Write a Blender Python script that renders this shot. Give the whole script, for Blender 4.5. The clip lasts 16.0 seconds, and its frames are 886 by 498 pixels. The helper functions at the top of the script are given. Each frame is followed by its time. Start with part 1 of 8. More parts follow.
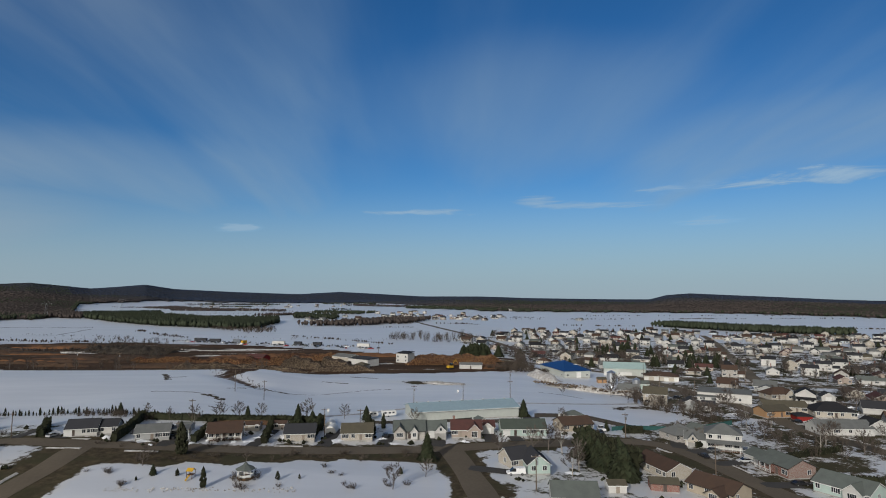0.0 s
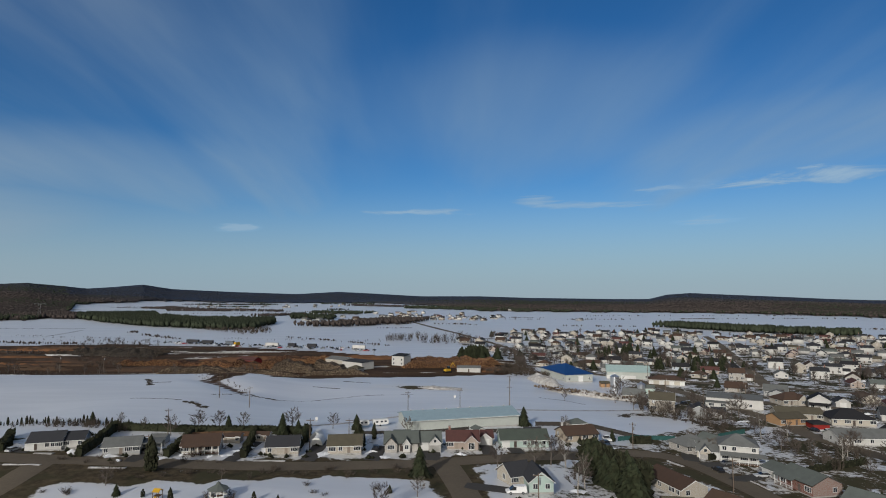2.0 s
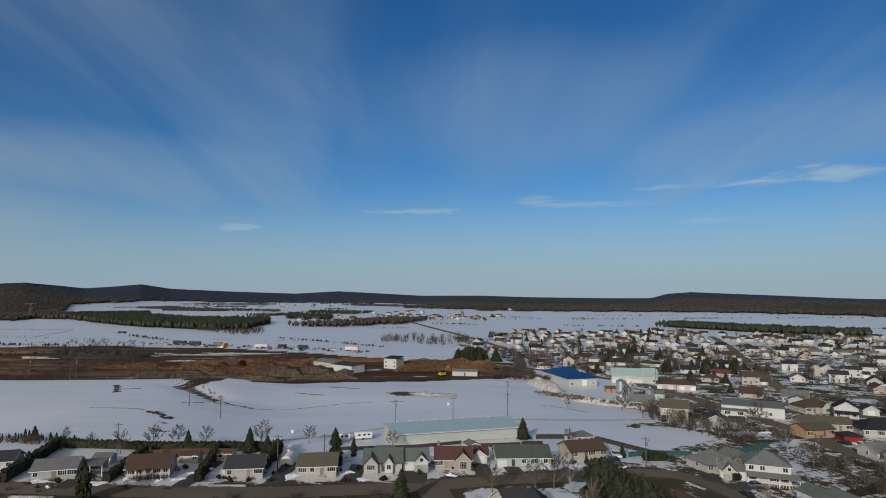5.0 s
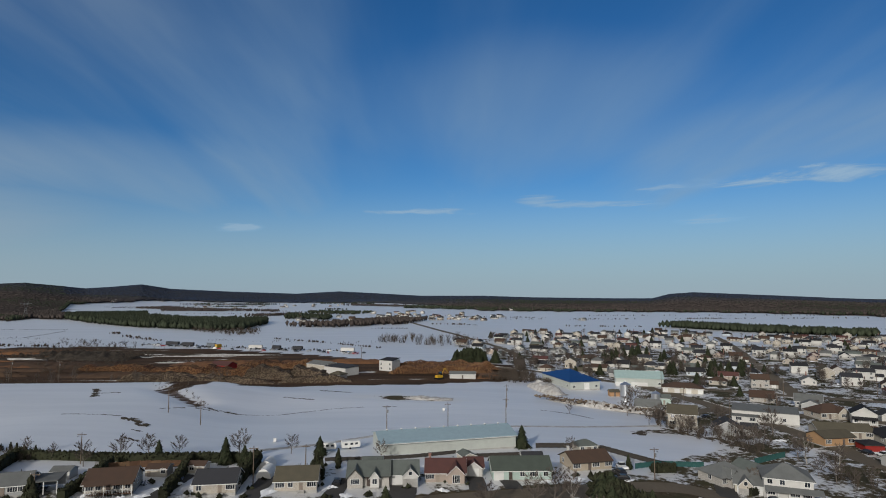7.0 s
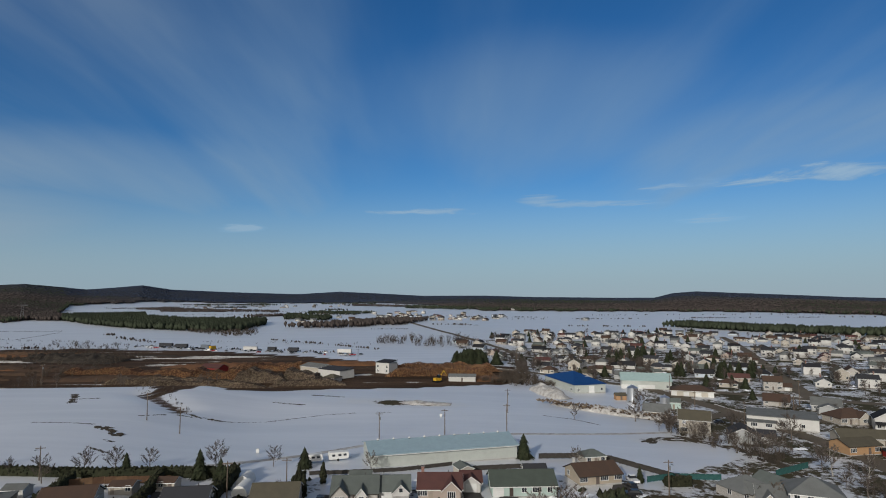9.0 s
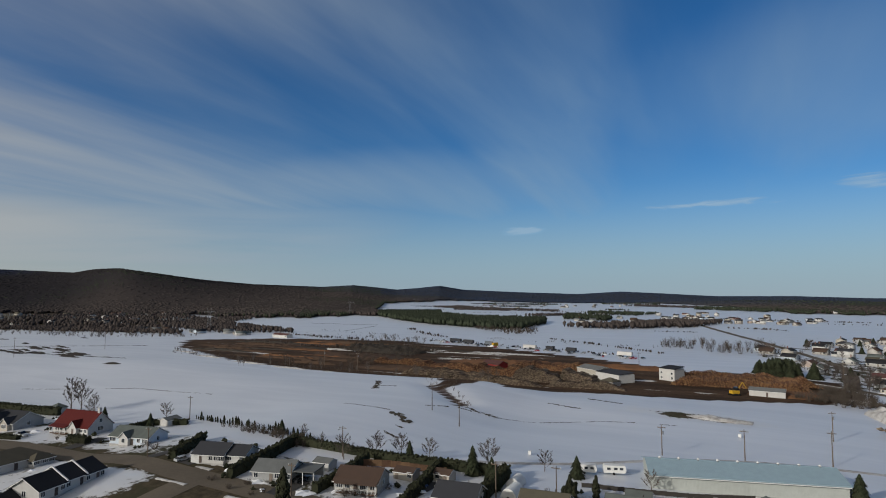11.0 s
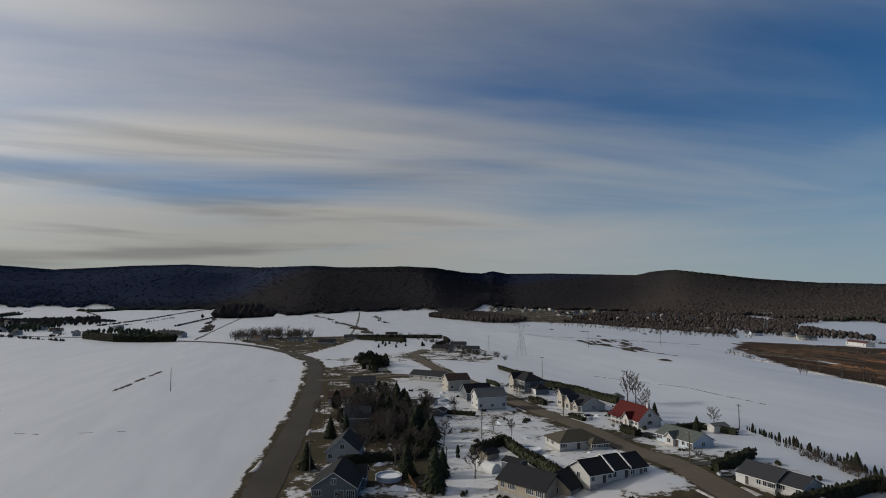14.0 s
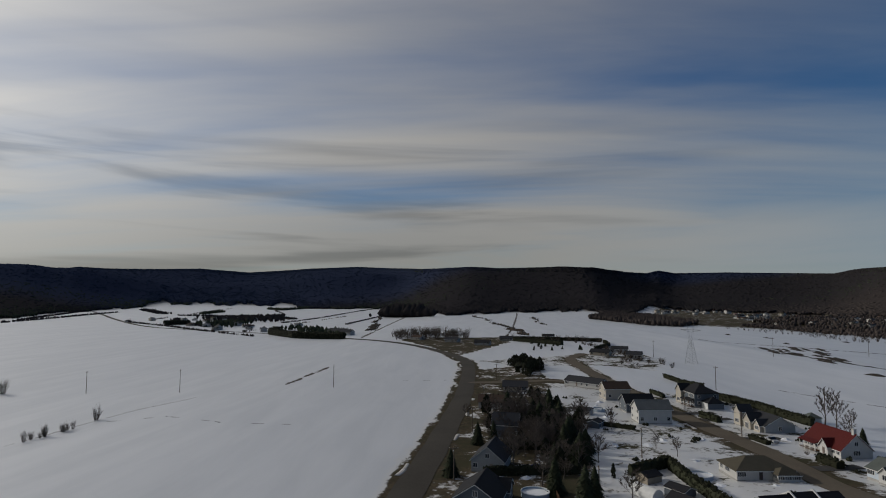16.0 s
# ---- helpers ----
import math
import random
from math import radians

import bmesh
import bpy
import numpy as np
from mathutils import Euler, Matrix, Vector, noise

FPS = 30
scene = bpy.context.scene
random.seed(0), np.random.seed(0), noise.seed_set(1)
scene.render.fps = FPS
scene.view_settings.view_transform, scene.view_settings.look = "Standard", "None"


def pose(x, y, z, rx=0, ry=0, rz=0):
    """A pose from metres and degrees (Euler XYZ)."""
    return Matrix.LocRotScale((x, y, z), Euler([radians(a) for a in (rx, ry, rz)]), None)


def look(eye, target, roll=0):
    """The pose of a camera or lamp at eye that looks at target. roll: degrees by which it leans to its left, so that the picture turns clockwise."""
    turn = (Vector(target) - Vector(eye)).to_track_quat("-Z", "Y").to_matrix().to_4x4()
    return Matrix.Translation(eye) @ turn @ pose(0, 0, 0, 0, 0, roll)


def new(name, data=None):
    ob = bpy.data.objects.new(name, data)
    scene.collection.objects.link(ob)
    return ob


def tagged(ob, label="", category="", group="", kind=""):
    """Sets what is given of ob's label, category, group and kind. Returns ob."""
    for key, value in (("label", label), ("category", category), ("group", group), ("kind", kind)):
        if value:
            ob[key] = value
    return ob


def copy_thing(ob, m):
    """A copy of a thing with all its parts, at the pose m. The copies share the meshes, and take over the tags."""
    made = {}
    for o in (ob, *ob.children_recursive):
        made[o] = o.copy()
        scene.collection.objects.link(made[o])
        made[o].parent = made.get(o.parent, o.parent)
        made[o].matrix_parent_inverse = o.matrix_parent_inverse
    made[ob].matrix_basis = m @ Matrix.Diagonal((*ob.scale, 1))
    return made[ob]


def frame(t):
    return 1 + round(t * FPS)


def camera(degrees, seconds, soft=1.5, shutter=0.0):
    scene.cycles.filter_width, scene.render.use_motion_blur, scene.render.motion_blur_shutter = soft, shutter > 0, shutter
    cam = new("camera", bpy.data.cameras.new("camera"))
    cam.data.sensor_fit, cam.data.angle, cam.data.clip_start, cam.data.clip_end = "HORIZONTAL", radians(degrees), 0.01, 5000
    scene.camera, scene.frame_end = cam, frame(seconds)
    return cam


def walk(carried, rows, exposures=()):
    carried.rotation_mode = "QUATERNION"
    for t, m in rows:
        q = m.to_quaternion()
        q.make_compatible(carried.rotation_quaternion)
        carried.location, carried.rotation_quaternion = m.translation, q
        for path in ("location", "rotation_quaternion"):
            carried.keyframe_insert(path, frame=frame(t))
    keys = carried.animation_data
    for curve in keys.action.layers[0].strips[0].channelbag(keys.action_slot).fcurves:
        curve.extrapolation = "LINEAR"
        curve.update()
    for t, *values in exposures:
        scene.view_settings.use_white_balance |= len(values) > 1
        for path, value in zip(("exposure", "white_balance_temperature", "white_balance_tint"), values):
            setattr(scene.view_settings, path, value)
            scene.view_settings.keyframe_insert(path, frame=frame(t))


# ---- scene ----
cam = camera(74.68, 16.0, 1.0)
PATH = [
    (0.0, (0.00, -0.00, 50.00), (0.29, 99.68, 57.97), 0.13),
    (0.5, (0.51, 3.15, 50.15), (0.85, 102.83, 58.12), 0.11),
    (1.0, (0.91, 6.43, 50.35), (1.23, 106.11, 58.30), 0.11),
    (1.5, (1.20, 9.84, 50.53), (1.61, 109.52, 58.48), 0.12),
    (2.0, (1.51, 13.50, 50.61), (1.94, 113.18, 58.54), 0.09),
    (2.5, (1.96, 17.43, 50.61), (2.44, 117.11, 58.53), 0.05),
    (3.0, (2.51, 21.44, 50.54), (3.03, 121.13, 58.43), 0.01),
    (3.5, (3.21, 25.36, 50.47), (3.72, 125.05, 58.35), -0.00),
    (4.0, (3.87, 29.10, 50.41), (4.33, 128.79, 58.27), 0.01),
    (6.5, (7.22, 45.72, 50.08), (7.44, 145.41, 57.90), 0.02),
    (7.0, (7.89, 49.01, 49.96), (8.01, 148.70, 57.81), 0.02),
    (7.5, (8.48, 52.36, 49.85), (8.51, 152.06, 57.69), 0.01),
    (8.0, (8.99, 55.80, 49.77), (8.92, 155.49, 57.63), -0.02),
    (8.2, (9.17, 57.15, 49.74), (9.05, 156.84, 57.62), -0.03),
    (8.6, (9.57, 59.87, 49.68), (9.45, 159.56, 57.56), -0.08),
    (9.0, (9.92, 62.54, 49.63), (9.74, 162.23, 57.49), -0.16),
    (9.4, (10.23, 65.11, 49.59), (6.79, 164.75, 57.43), -0.23),
    (9.7, (10.42, 66.93, 49.55), (1.40, 166.21, 57.38), -0.26),
    (10.0, (10.58, 68.63, 49.51), (-6.61, 166.83, 57.34), -0.26),
    (10.3, (10.71, 70.17, 49.45), (-15.30, 166.41, 57.29), -0.20),
    (10.5, (10.81, 71.18, 49.40), (-21.02, 165.65, 57.26), -0.15),
    (11.0, (10.95, 73.58, 49.28), (-34.59, 162.26, 57.19), 0.00),
    (11.5, (10.69, 75.94, 49.11), (-47.43, 156.94, 56.98), 0.08),
    (12.0, (9.96, 78.43, 48.97), (-59.88, 149.57, 56.86), 0.08),
    (12.5, (8.71, 80.83, 48.85), (-70.92, 140.81, 56.77), 0.04),
    (13.0, (6.95, 82.85, 48.79), (-80.64, 130.45, 56.77), 0.00),
    (13.5, (5.18, 84.62, 48.73), (-88.39, 118.98, 56.70), -0.04),
    (14.0, (3.48, 86.20, 48.73), (-94.08, 106.64, 56.70), -0.05),
    (14.5, (1.59, 87.60, 48.84), (-97.85, 94.52, 56.86), -0.02),
    (15.0, (-0.44, 88.86, 49.01), (-100.10, 87.18, 57.07), 0.02),
    (15.5, (-2.77, 89.99, 49.20), (-102.32, 85.08, 57.26), 0.07),
    (16.0, (-5.16, 91.11, 49.35), (-104.62, 84.66, 57.39), 0.10),
]
walk(cam, [(t, look(eye, target, roll)) for t, eye, target, roll in PATH], exposures=[(0.0, -0.04, 6420, 10), (8.2, -0.06, 6420, 10), (11.0, -0.06, 6450, 10), (13.0, -0.09, 6500, 10), (14.5, -0.39, 6440, 10), (16.0, -0.55, 6400, 10)])

# ---------------------------------------------------------------- light
SUN_YAW, SUN_ELEV = 155.0, 21.0          # degrees left of +y, degrees above the horizon
sun_way = Vector((-math.sin(radians(SUN_YAW)) * math.cos(radians(SUN_ELEV)),
                  math.cos(radians(SUN_YAW)) * math.cos(radians(SUN_ELEV)), math.sin(radians(SUN_ELEV))))
sun = new("sun", bpy.data.lights.new("sun", "SUN"))
sun.data.energy, sun.data.angle, sun.data.color = 3.0, radians(0.6), (1.0, 0.95, 0.87)
sun.matrix_world = look(sun_way * 300, (0, 0, 0))


def node(tree, kind, where=None, **sets):
    n = tree.nodes.new(kind)
    for key, value in sets.items():
        if key in ("operation", "blend_type", "data_type", "sky_type", "noise_dimensions", "interpolation_type", "clamp", "sun_disc",
                   "sun_elevation", "sun_rotation", "altitude", "air_density", "dust_density", "ozone_density", "attribute_name", "feature",
                   "wave_type", "bands_direction", "vector_type", "rotation_type"):
            if key == "operation": n.operation = value
            elif key == "blend_type": n.blend_type = value
            elif key == "data_type": n.data_type = value
            elif key == "sky_type": n.sky_type = value
            elif key == "noise_dimensions": n.noise_dimensions = value
            elif key == "interpolation_type": n.interpolation_type = value
            elif key == "clamp": n.clamp = value
            elif key == "sun_disc": n.sun_disc = value
            elif key == "sun_elevation": n.sun_elevation = value
            elif key == "sun_rotation": n.sun_rotation = value
            elif key == "altitude": n.altitude = value
            elif key == "air_density": n.air_density = value
            elif key == "dust_density": n.dust_density = value
            elif key == "ozone_density": n.ozone_density = value
            elif key == "attribute_name": n.attribute_name = value
            elif key == "feature": n.feature = value
            elif key == "wave_type": n.wave_type = value
            elif key == "bands_direction": n.bands_direction = value
    return n


def feed(tree, n, **given):
    """Sets inputs by name (spaces as _), from a socket or a value."""
    for key, value in given.items():
        sock = n.inputs[int(key[1:])] if key[0] == "i" and key[1:].isdigit() else n.inputs[key.replace("_", " ")]
        if isinstance(value, bpy.types.NodeSocket):
            tree.links.new(value, sock)
        else:
            sock.default_value = value
    return n


def calc(tree, op, a, b=0.0, clamp=False):
    n = node(tree, "ShaderNodeMath", operation=op)
    n.use_clamp = clamp
    feed(tree, n, i0=a, i1=b)
    return n.outputs[0]


def span(tree, v, lo, hi, to_lo=0.0, to_hi=1.0):
    n = node(tree, "ShaderNodeMapRange", interpolation_type="SMOOTHSTEP")
    feed(tree, n, Value=v, From_Min=lo, From_Max=hi, To_Min=to_lo, To_Max=to_hi)
    return n.outputs[0]


def blend(tree, f, a, b, mode="MIX"):
    n = node(tree, "ShaderNodeMix", data_type="RGBA", blend_type=mode)
    feed(tree, n, i0=f, i6=a, i7=b)
    return n.outputs[2]


def grain(tree, vec, scale, detail=4.0, rough=0.55, warp=0.0):
    n = node(tree, "ShaderNodeTexNoise")
    feed(tree, n, Vector=vec, Scale=scale, Detail=detail, Roughness=rough, Distortion=warp)
    return n.outputs[0]


def sky_world():
    world = bpy.data.worlds.new("sky")
    world.use_nodes = True
    scene.world = world
    t = world.node_tree
    t.nodes.clear()
    sky = node(t, "ShaderNodeTexSky", sky_type="NISHITA", sun_disc=False, sun_elevation=radians(SUN_ELEV),
               sun_rotation=radians(360 - SUN_YAW), altitude=300.0, air_density=SKY_AIR, dust_density=SKY_DUST, ozone_density=SKY_OZONE)
    way = node(t, "ShaderNodeTexCoord").outputs["Generated"]
    cut = node(t, "ShaderNodeSeparateXYZ")
    feed(t, cut, Vector=way)
    x, y, z = cut.outputs
    # thin high cloud: a flat sheet overhead, seen in perspective, drawn out from south to north
    up = calc(t, "ADD", calc(t, "MAXIMUM", z, 0.0), 0.10)
    flat = node(t, "ShaderNodeCombineXYZ")
    feed(t, flat, X=calc(t, "DIVIDE", x, up), Y=calc(t, "DIVIDE", y, up))
    turn = node(t, "ShaderNodeMapping")
    feed(t, turn, Vector=flat.outputs[0], Rotation=(0, 0, radians(CLOUD_TURN)), Scale=(0.85, 0.17, 1.0))
    streak = grain(t, turn.outputs[0], 1.0, 5.0, 0.50, 0.35)
    fine = grain(t, turn.outputs[0], 4.0, 5.0, 0.55, 0.5)
    broad = node(t, "ShaderNodeMapping")
    feed(t, broad, Vector=flat.outputs[0], Rotation=(0, 0, radians(28)), Scale=(0.42, 0.22, 1.0), Location=(3.1, 0.4, 0.0))
    wide = grain(t, broad.outputs[0], 1.0, 3.0, 0.45)
    # more cloud on the sunny side, with a clear lane between the high sheet and the low bank
    side = calc(t, "ADD", calc(t, "MULTIPLY", x, sun_way.x), calc(t, "MULTIPLY", y, sun_way.y))
    towards = span(t, side, -0.58, 0.60)
    amount = calc(t, "ADD", calc(t, "ADD", calc(t, "MULTIPLY", streak, 0.52), calc(t, "MULTIPLY", fine, 0.10)), calc(t, "MULTIPLY", wide, 0.40))
    amount = calc(t, "ADD", amount, calc(t, "MULTIPLY", towards, 0.235))
    lane = calc(t, "MULTIPLY", span(t, z, 0.13, 0.185), span(t, z, 0.205, 0.27, 1.0, 0.0))
    amount = calc(t, "SUBTRACT", amount, calc(t, "MULTIPLY", lane, calc(t, "MULTIPLY", span(t, side, -0.3, 0.3), 0.075)))
    # broad thin sheets: bearing, height, half width, half depth, density
    bearing = calc(t, "ARCTAN2", calc(t, "MULTIPLY", x, -1.0), y)
    sheets = None
    for az, high, long, deep_, dense in SHEETS:
        across = calc(t, "DIVIDE", calc(t, "SUBTRACT", bearing, radians(az)), radians(long))
        along = calc(t, "DIVIDE", calc(t, "SUBTRACT", z, high), deep_)
        near = calc(t, "ADD", calc(t, "MULTIPLY", across, across), calc(t, "MULTIPLY", along, along))
        one = span(t, calc(t, "ADD", calc(t, "SUBTRACT", 1.0, near), calc(t, "MULTIPLY", calc(t, "SUBTRACT", calc(t, "ADD", calc(t, "MULTIPLY", streak, 0.6), calc(t, "MULTIPLY", wide, 0.4)), 0.5), 3.4)), -0.35, 1.3, 0.0, dense)
        sheets = one if sheets is None else calc(t, "ADD", sheets, one)
    veil = calc(t, "MINIMUM", calc(t, "ADD", span(t, amount, 0.455, 0.79, 0.0, 0.92), sheets), 0.93)
    # wisps low in the north: bearing, height, half length and half depth of each
    round_about = node(t, "ShaderNodeCombineXYZ")
    feed(t, round_about, X=calc(t, "MULTIPLY", bearing, 9.0), Y=calc(t, "MULTIPLY", z, 60.0), Z=2.7)
    rag = grain(t, round_about.outputs[0], 1.0, 6.0, 0.58, 0.6)
    wisp = None
    for az, high, long, deep_, dense in WISPS:
        across = calc(t, "DIVIDE", calc(t, "SUBTRACT", bearing, radians(az)), radians(long))
        along = calc(t, "DIVIDE", calc(t, "SUBTRACT", z, high), deep_)
        near = calc(t, "ADD", calc(t, "MULTIPLY", across, across), calc(t, "MULTIPLY", along, along))
        one = span(t, calc(t, "ADD", calc(t, "SUBTRACT", 1.0, near), calc(t, "MULTIPLY", calc(t, "SUBTRACT", rag, 0.5), 5.0)), -0.1, 1.5, 0.0, dense)
        wisp = one if wisp is None else calc(t, "MAXIMUM", wisp, one)
    low = span(t, z, 0.0, 0.20, 0.84, 0.0)
    bank = calc(t, "MULTIPLY", span(t, side, -0.72, -0.30), calc(t, "MULTIPLY", span(t, z, 0.012, 0.06), span(t, z, 0.10, 0.19, 1.0, 0.0)))
    bank = calc(t, "MULTIPLY", bank, span(t, grain(t, round_about.outputs[0], 0.20, 4.0, 0.5, 0.4), 0.26, 0.58, 0.40, 0.92))
    veil = calc(t, "MAXIMUM", calc(t, "MAXIMUM", calc(t, "MAXIMUM", veil, low), wisp), bank)
    glow = calc(t, "ADD", side, calc(t, "MULTIPLY", z, sun_way.z))
    lit = calc(t, "ADD", calc(t, "ADD", CLOUD_LIGHT, span(t, side, 0.0, 0.9, 0.0, 1.0)), calc(t, "MULTIPLY", calc(t, "POWER", calc(t, "MAXIMUM", glow, 0.0), 5.0), CLOUD_GLOW))
    lit = calc(t, "ADD", lit, calc(t, "MULTIPLY", wisp, 1.8))
    lit = calc(t, "MULTIPLY", lit, calc(t, "SUBTRACT", 1.0, calc(t, "MULTIPLY", span(t, z, 0.02, 0.26, 0.34, 0.0), span(t, side, 0.0, 0.6))))
    # thicker rolls of the bank are grey beneath
    roll = node(t, "ShaderNodeCombineXYZ")
    feed(t, roll, X=calc(t, "MULTIPLY", bearing, 1.6), Y=calc(t, "MULTIPLY", z, 20.0), Z=5.1)
    thick = calc(t, "MULTIPLY", span(t, grain(t, roll.outputs[0], 1.0, 4.0, 0.5, 0.5), 0.46, 0.66), calc(t, "MULTIPLY", span(t, side, -0.2, 0.5), span(t, z, 0.20, 0.32, 1.0, 0.1)))
    lit = calc(t, "MULTIPLY", lit, calc(t, "SUBTRACT", 1.0, calc(t, "MULTIPLY", thick, 0.36)))
    warm = blend(t, span(t, glow, -0.62, 0.45), CLOUD_COOL, CLOUD_WARM)
    white = node(t, "ShaderNodeVectorMath", operation="SCALE")
    feed(t, white, i0=warm, Scale=lit)
    deep = node(t, "ShaderNodeHueSaturation")
    feed(t, deep, Color=sky.outputs[0], Saturation=1.20, Value=0.90, Hue=0.503)
    mixed = blend(t, veil, deep.outputs[0], white.outputs[0])
    back = node(t, "ShaderNodeBackground")
    feed(t, back, Color=mixed, Strength=SKY_STRENGTH)
    feed(t, node(t, "ShaderNodeOutputWorld"), Surface=back.outputs[0])


SKY_STRENGTH, SKY_AIR, SKY_DUST, SKY_OZONE = 0.088, 1.0, 0.1, 5.0
CLOUD_TURN, CLOUD_LIGHT, CLOUD_GLOW = 6.0, 5.25, 8.0
WISPS = [(0.5, 0.142, 7.5, 0.007, 0.75), (-9.4, 0.161, 2.6, 0.011, 0.75), (-14.5, 0.150, 7.0, 0.008, 0.62), (-20.7, 0.170, 3.6, 0.012, 0.62), (-31.5, 0.172, 9.0, 0.017, 0.82),
         (-25.0, 0.120, 3.2, 0.010, 0.62), (19.0, 0.109, 2.2, 0.008, 0.70)]
SHEETS = [(-9.0, 0.31, 19.0, 0.12, 0.34), (30.0, 0.19, 14.0, 0.06, 0.34), (-30.0, 0.23, 14.0, 0.06, 0.20)]
CLOUD_COOL, CLOUD_WARM = (0.56, 0.79, 1.0, 1), (1.0, 0.955, 0.87, 1)
sky_world()


# ---------------------------------------------------------------- materials
def material(name, colour, rough=0.8, second=None, scale=1.0, fine=12.0, amount=0.5, bump=0.3, metal=0.0, jitter=0.0, per="object", spec=0.12):
    """A surface of two colours mixed by noise at two scales, with fine relief; jitter varies its value from thing to thing."""
    m = bpy.data.materials.new(name)
    m.use_nodes = True
    t = m.node_tree
    bsdf = t.nodes["Principled BSDF"]
    spot = node(t, "ShaderNodeNewGeometry").outputs["Position"] if per == "world" else node(t, "ShaderNodeTexCoord").outputs["Object"]
    broad, small = grain(t, spot, scale, 3.0), grain(t, spot, fine, 4.0, 0.65)
    mask = span(t, calc(t, "ADD", calc(t, "MULTIPLY", broad, 0.6), calc(t, "MULTIPLY", small, 0.4)), 0.5 - amount * 0.35, 0.5 + amount * 0.35)
    other = second or tuple(c * 0.65 for c in colour)
    out = blend(t, mask, (*other, 1), (*colour, 1))
    if jitter:
        luck = node(t, "ShaderNodeNewGeometry").outputs["Random Per Island"] if per == "island" else node(t, "ShaderNodeObjectInfo").outputs["Random"]
        hsv = node(t, "ShaderNodeHueSaturation")
        feed(t, hsv, Color=out, Value=span(t, luck, 0.0, 1.0, 1.0 - jitter, 1.0 + jitter), Hue=span(t, luck, 0.0, 1.0, 0.5 - jitter * 0.03, 0.5 + jitter * 0.03))
        out = hsv.outputs[0]
    relief = node(t, "ShaderNodeBump")
    feed(t, relief, Height=small, Strength=bump, Distance=0.05)
    feed(t, bsdf, Base_Color=out, Roughness=rough, Metallic=metal, Normal=relief.outputs[0])
    bsdf.inputs["Specular IOR Level"].default_value = spec
    return m


def siding(name, colour, pitch=0.2, jitter=0.05, rough=0.6, upright=False, depth=0.35):
    """Clapboard or ribbed sheet: real rows of shallow relief at a set pitch, slightly soiled."""
    m = material(name, colour, rough, tuple(c * 0.82 for c in colour), 0.7, 6.0, 0.9, 0.1, 0.0, jitter)
    t = m.node_tree
    wave = node(t, "ShaderNodeTexWave", wave_type="BANDS", bands_direction="X" if upright else "Z")
    feed(t, wave, Vector=node(t, "ShaderNodeTexCoord").outputs["Object"], Scale=0.314 / pitch, Distortion=0.0)
    relief = node(t, "ShaderNodeBump")
    feed(t, relief, Height=wave.outputs[1], Strength=depth, Distance=0.02)
    feed(t, t.nodes["Principled BSDF"], Normal=relief.outputs[0])
    return m


def brickwork(name, colour, mortar=(0.42, 0.40, 0.37)):
    m = material(name, colour, 0.85, tuple(c * 0.75 for c in colour), 1.2, 9.0, 0.8, 0.2, 0.0, 0.08)
    t = m.node_tree
    bsdf = t.nodes["Principled BSDF"]
    base = bsdf.inputs["Base Color"].links[0].from_socket
    spot = node(t, "ShaderNodeMapping")
    feed(t, spot, Vector=node(t, "ShaderNodeTexCoord").outputs["Object"], Rotation=(radians(90), 0, 0))
    wall = node(t, "ShaderNodeTexBrick")
    feed(t, wall, Vector=spot.outputs[0], Scale=1.0, Color1=(1, 1, 1, 1), Color2=(0.8, 0.8, 0.8, 1), Mortar=(0, 0, 0, 1))
    for key, value in (("Mortar Size", 0.012), ("Brick Width", 0.24), ("Row Height", 0.08)):
        wall.inputs[key].default_value = value
    feed(t, bsdf, Base_Color=blend(t, wall.outputs[1], base, (*mortar, 1)))
    return m


def shingles(name, colour, jitter=0.08):
    """Asphalt shingles: courses up the slope, blotched by age."""
    m = material(name, colour, 0.9, tuple(c * 0.6 + 0.012 for c in colour), 0.45, 7.0, 0.9, 0.5, 0.0, jitter)
    return m


M = {}
M["white"] = siding("white_siding", (0.50, 0.49, 0.465))
M["cream"] = siding("cream_siding", (0.42, 0.385, 0.325))
M["beige"] = brickwork("beige_brick", (0.36, 0.32, 0.26))
M["stone"] = brickwork("grey_stone", (0.36, 0.34, 0.31))
M["grey"] = siding("grey_siding", (0.34, 0.345, 0.34))
M["bluegrey"] = siding("blue_grey_siding", (0.125, 0.140, 0.158))
M["mint"] = siding("mint_siding", (0.38, 0.47, 0.43))
M["paleblue"] = siding("pale_blue_siding", (0.47, 0.53, 0.59))
M["brick"] = brickwork("red_brick", (0.20, 0.070, 0.050), (0.26, 0.23, 0.21))
M["tan"] = siding("tan_siding", (0.36, 0.31, 0.24))
M["pink"] = siding("pink_siding", (0.34, 0.28, 0.24))
M["orange"] = siding("orange_siding", (0.36, 0.22, 0.12))
M["red"] = siding("red_siding", (0.24, 0.025, 0.022))
M["sheet"] = siding("pale_steel_sheet", (0.40, 0.42, 0.39), 0.3, 0.0, 0.45, True, 0.5)
M["r_dark"] = shingles("charcoal_shingles", (0.040, 0.041, 0.046))
M["r_black"] = shingles("black_shingles", (0.022, 0.022, 0.025))
M["r_brown"] = shingles("brown_shingles", (0.080, 0.050, 0.036))
M["r_grey"] = shingles("grey_shingles", (0.15, 0.155, 0.15))
M["r_olive"] = shingles("olive_shingles", (0.10, 0.088, 0.062))
M["r_green"] = shingles("green_shingles", (0.070, 0.085, 0.070))
M["r_sage"] = shingles("sage_shingles", (0.125, 0.14, 0.128))
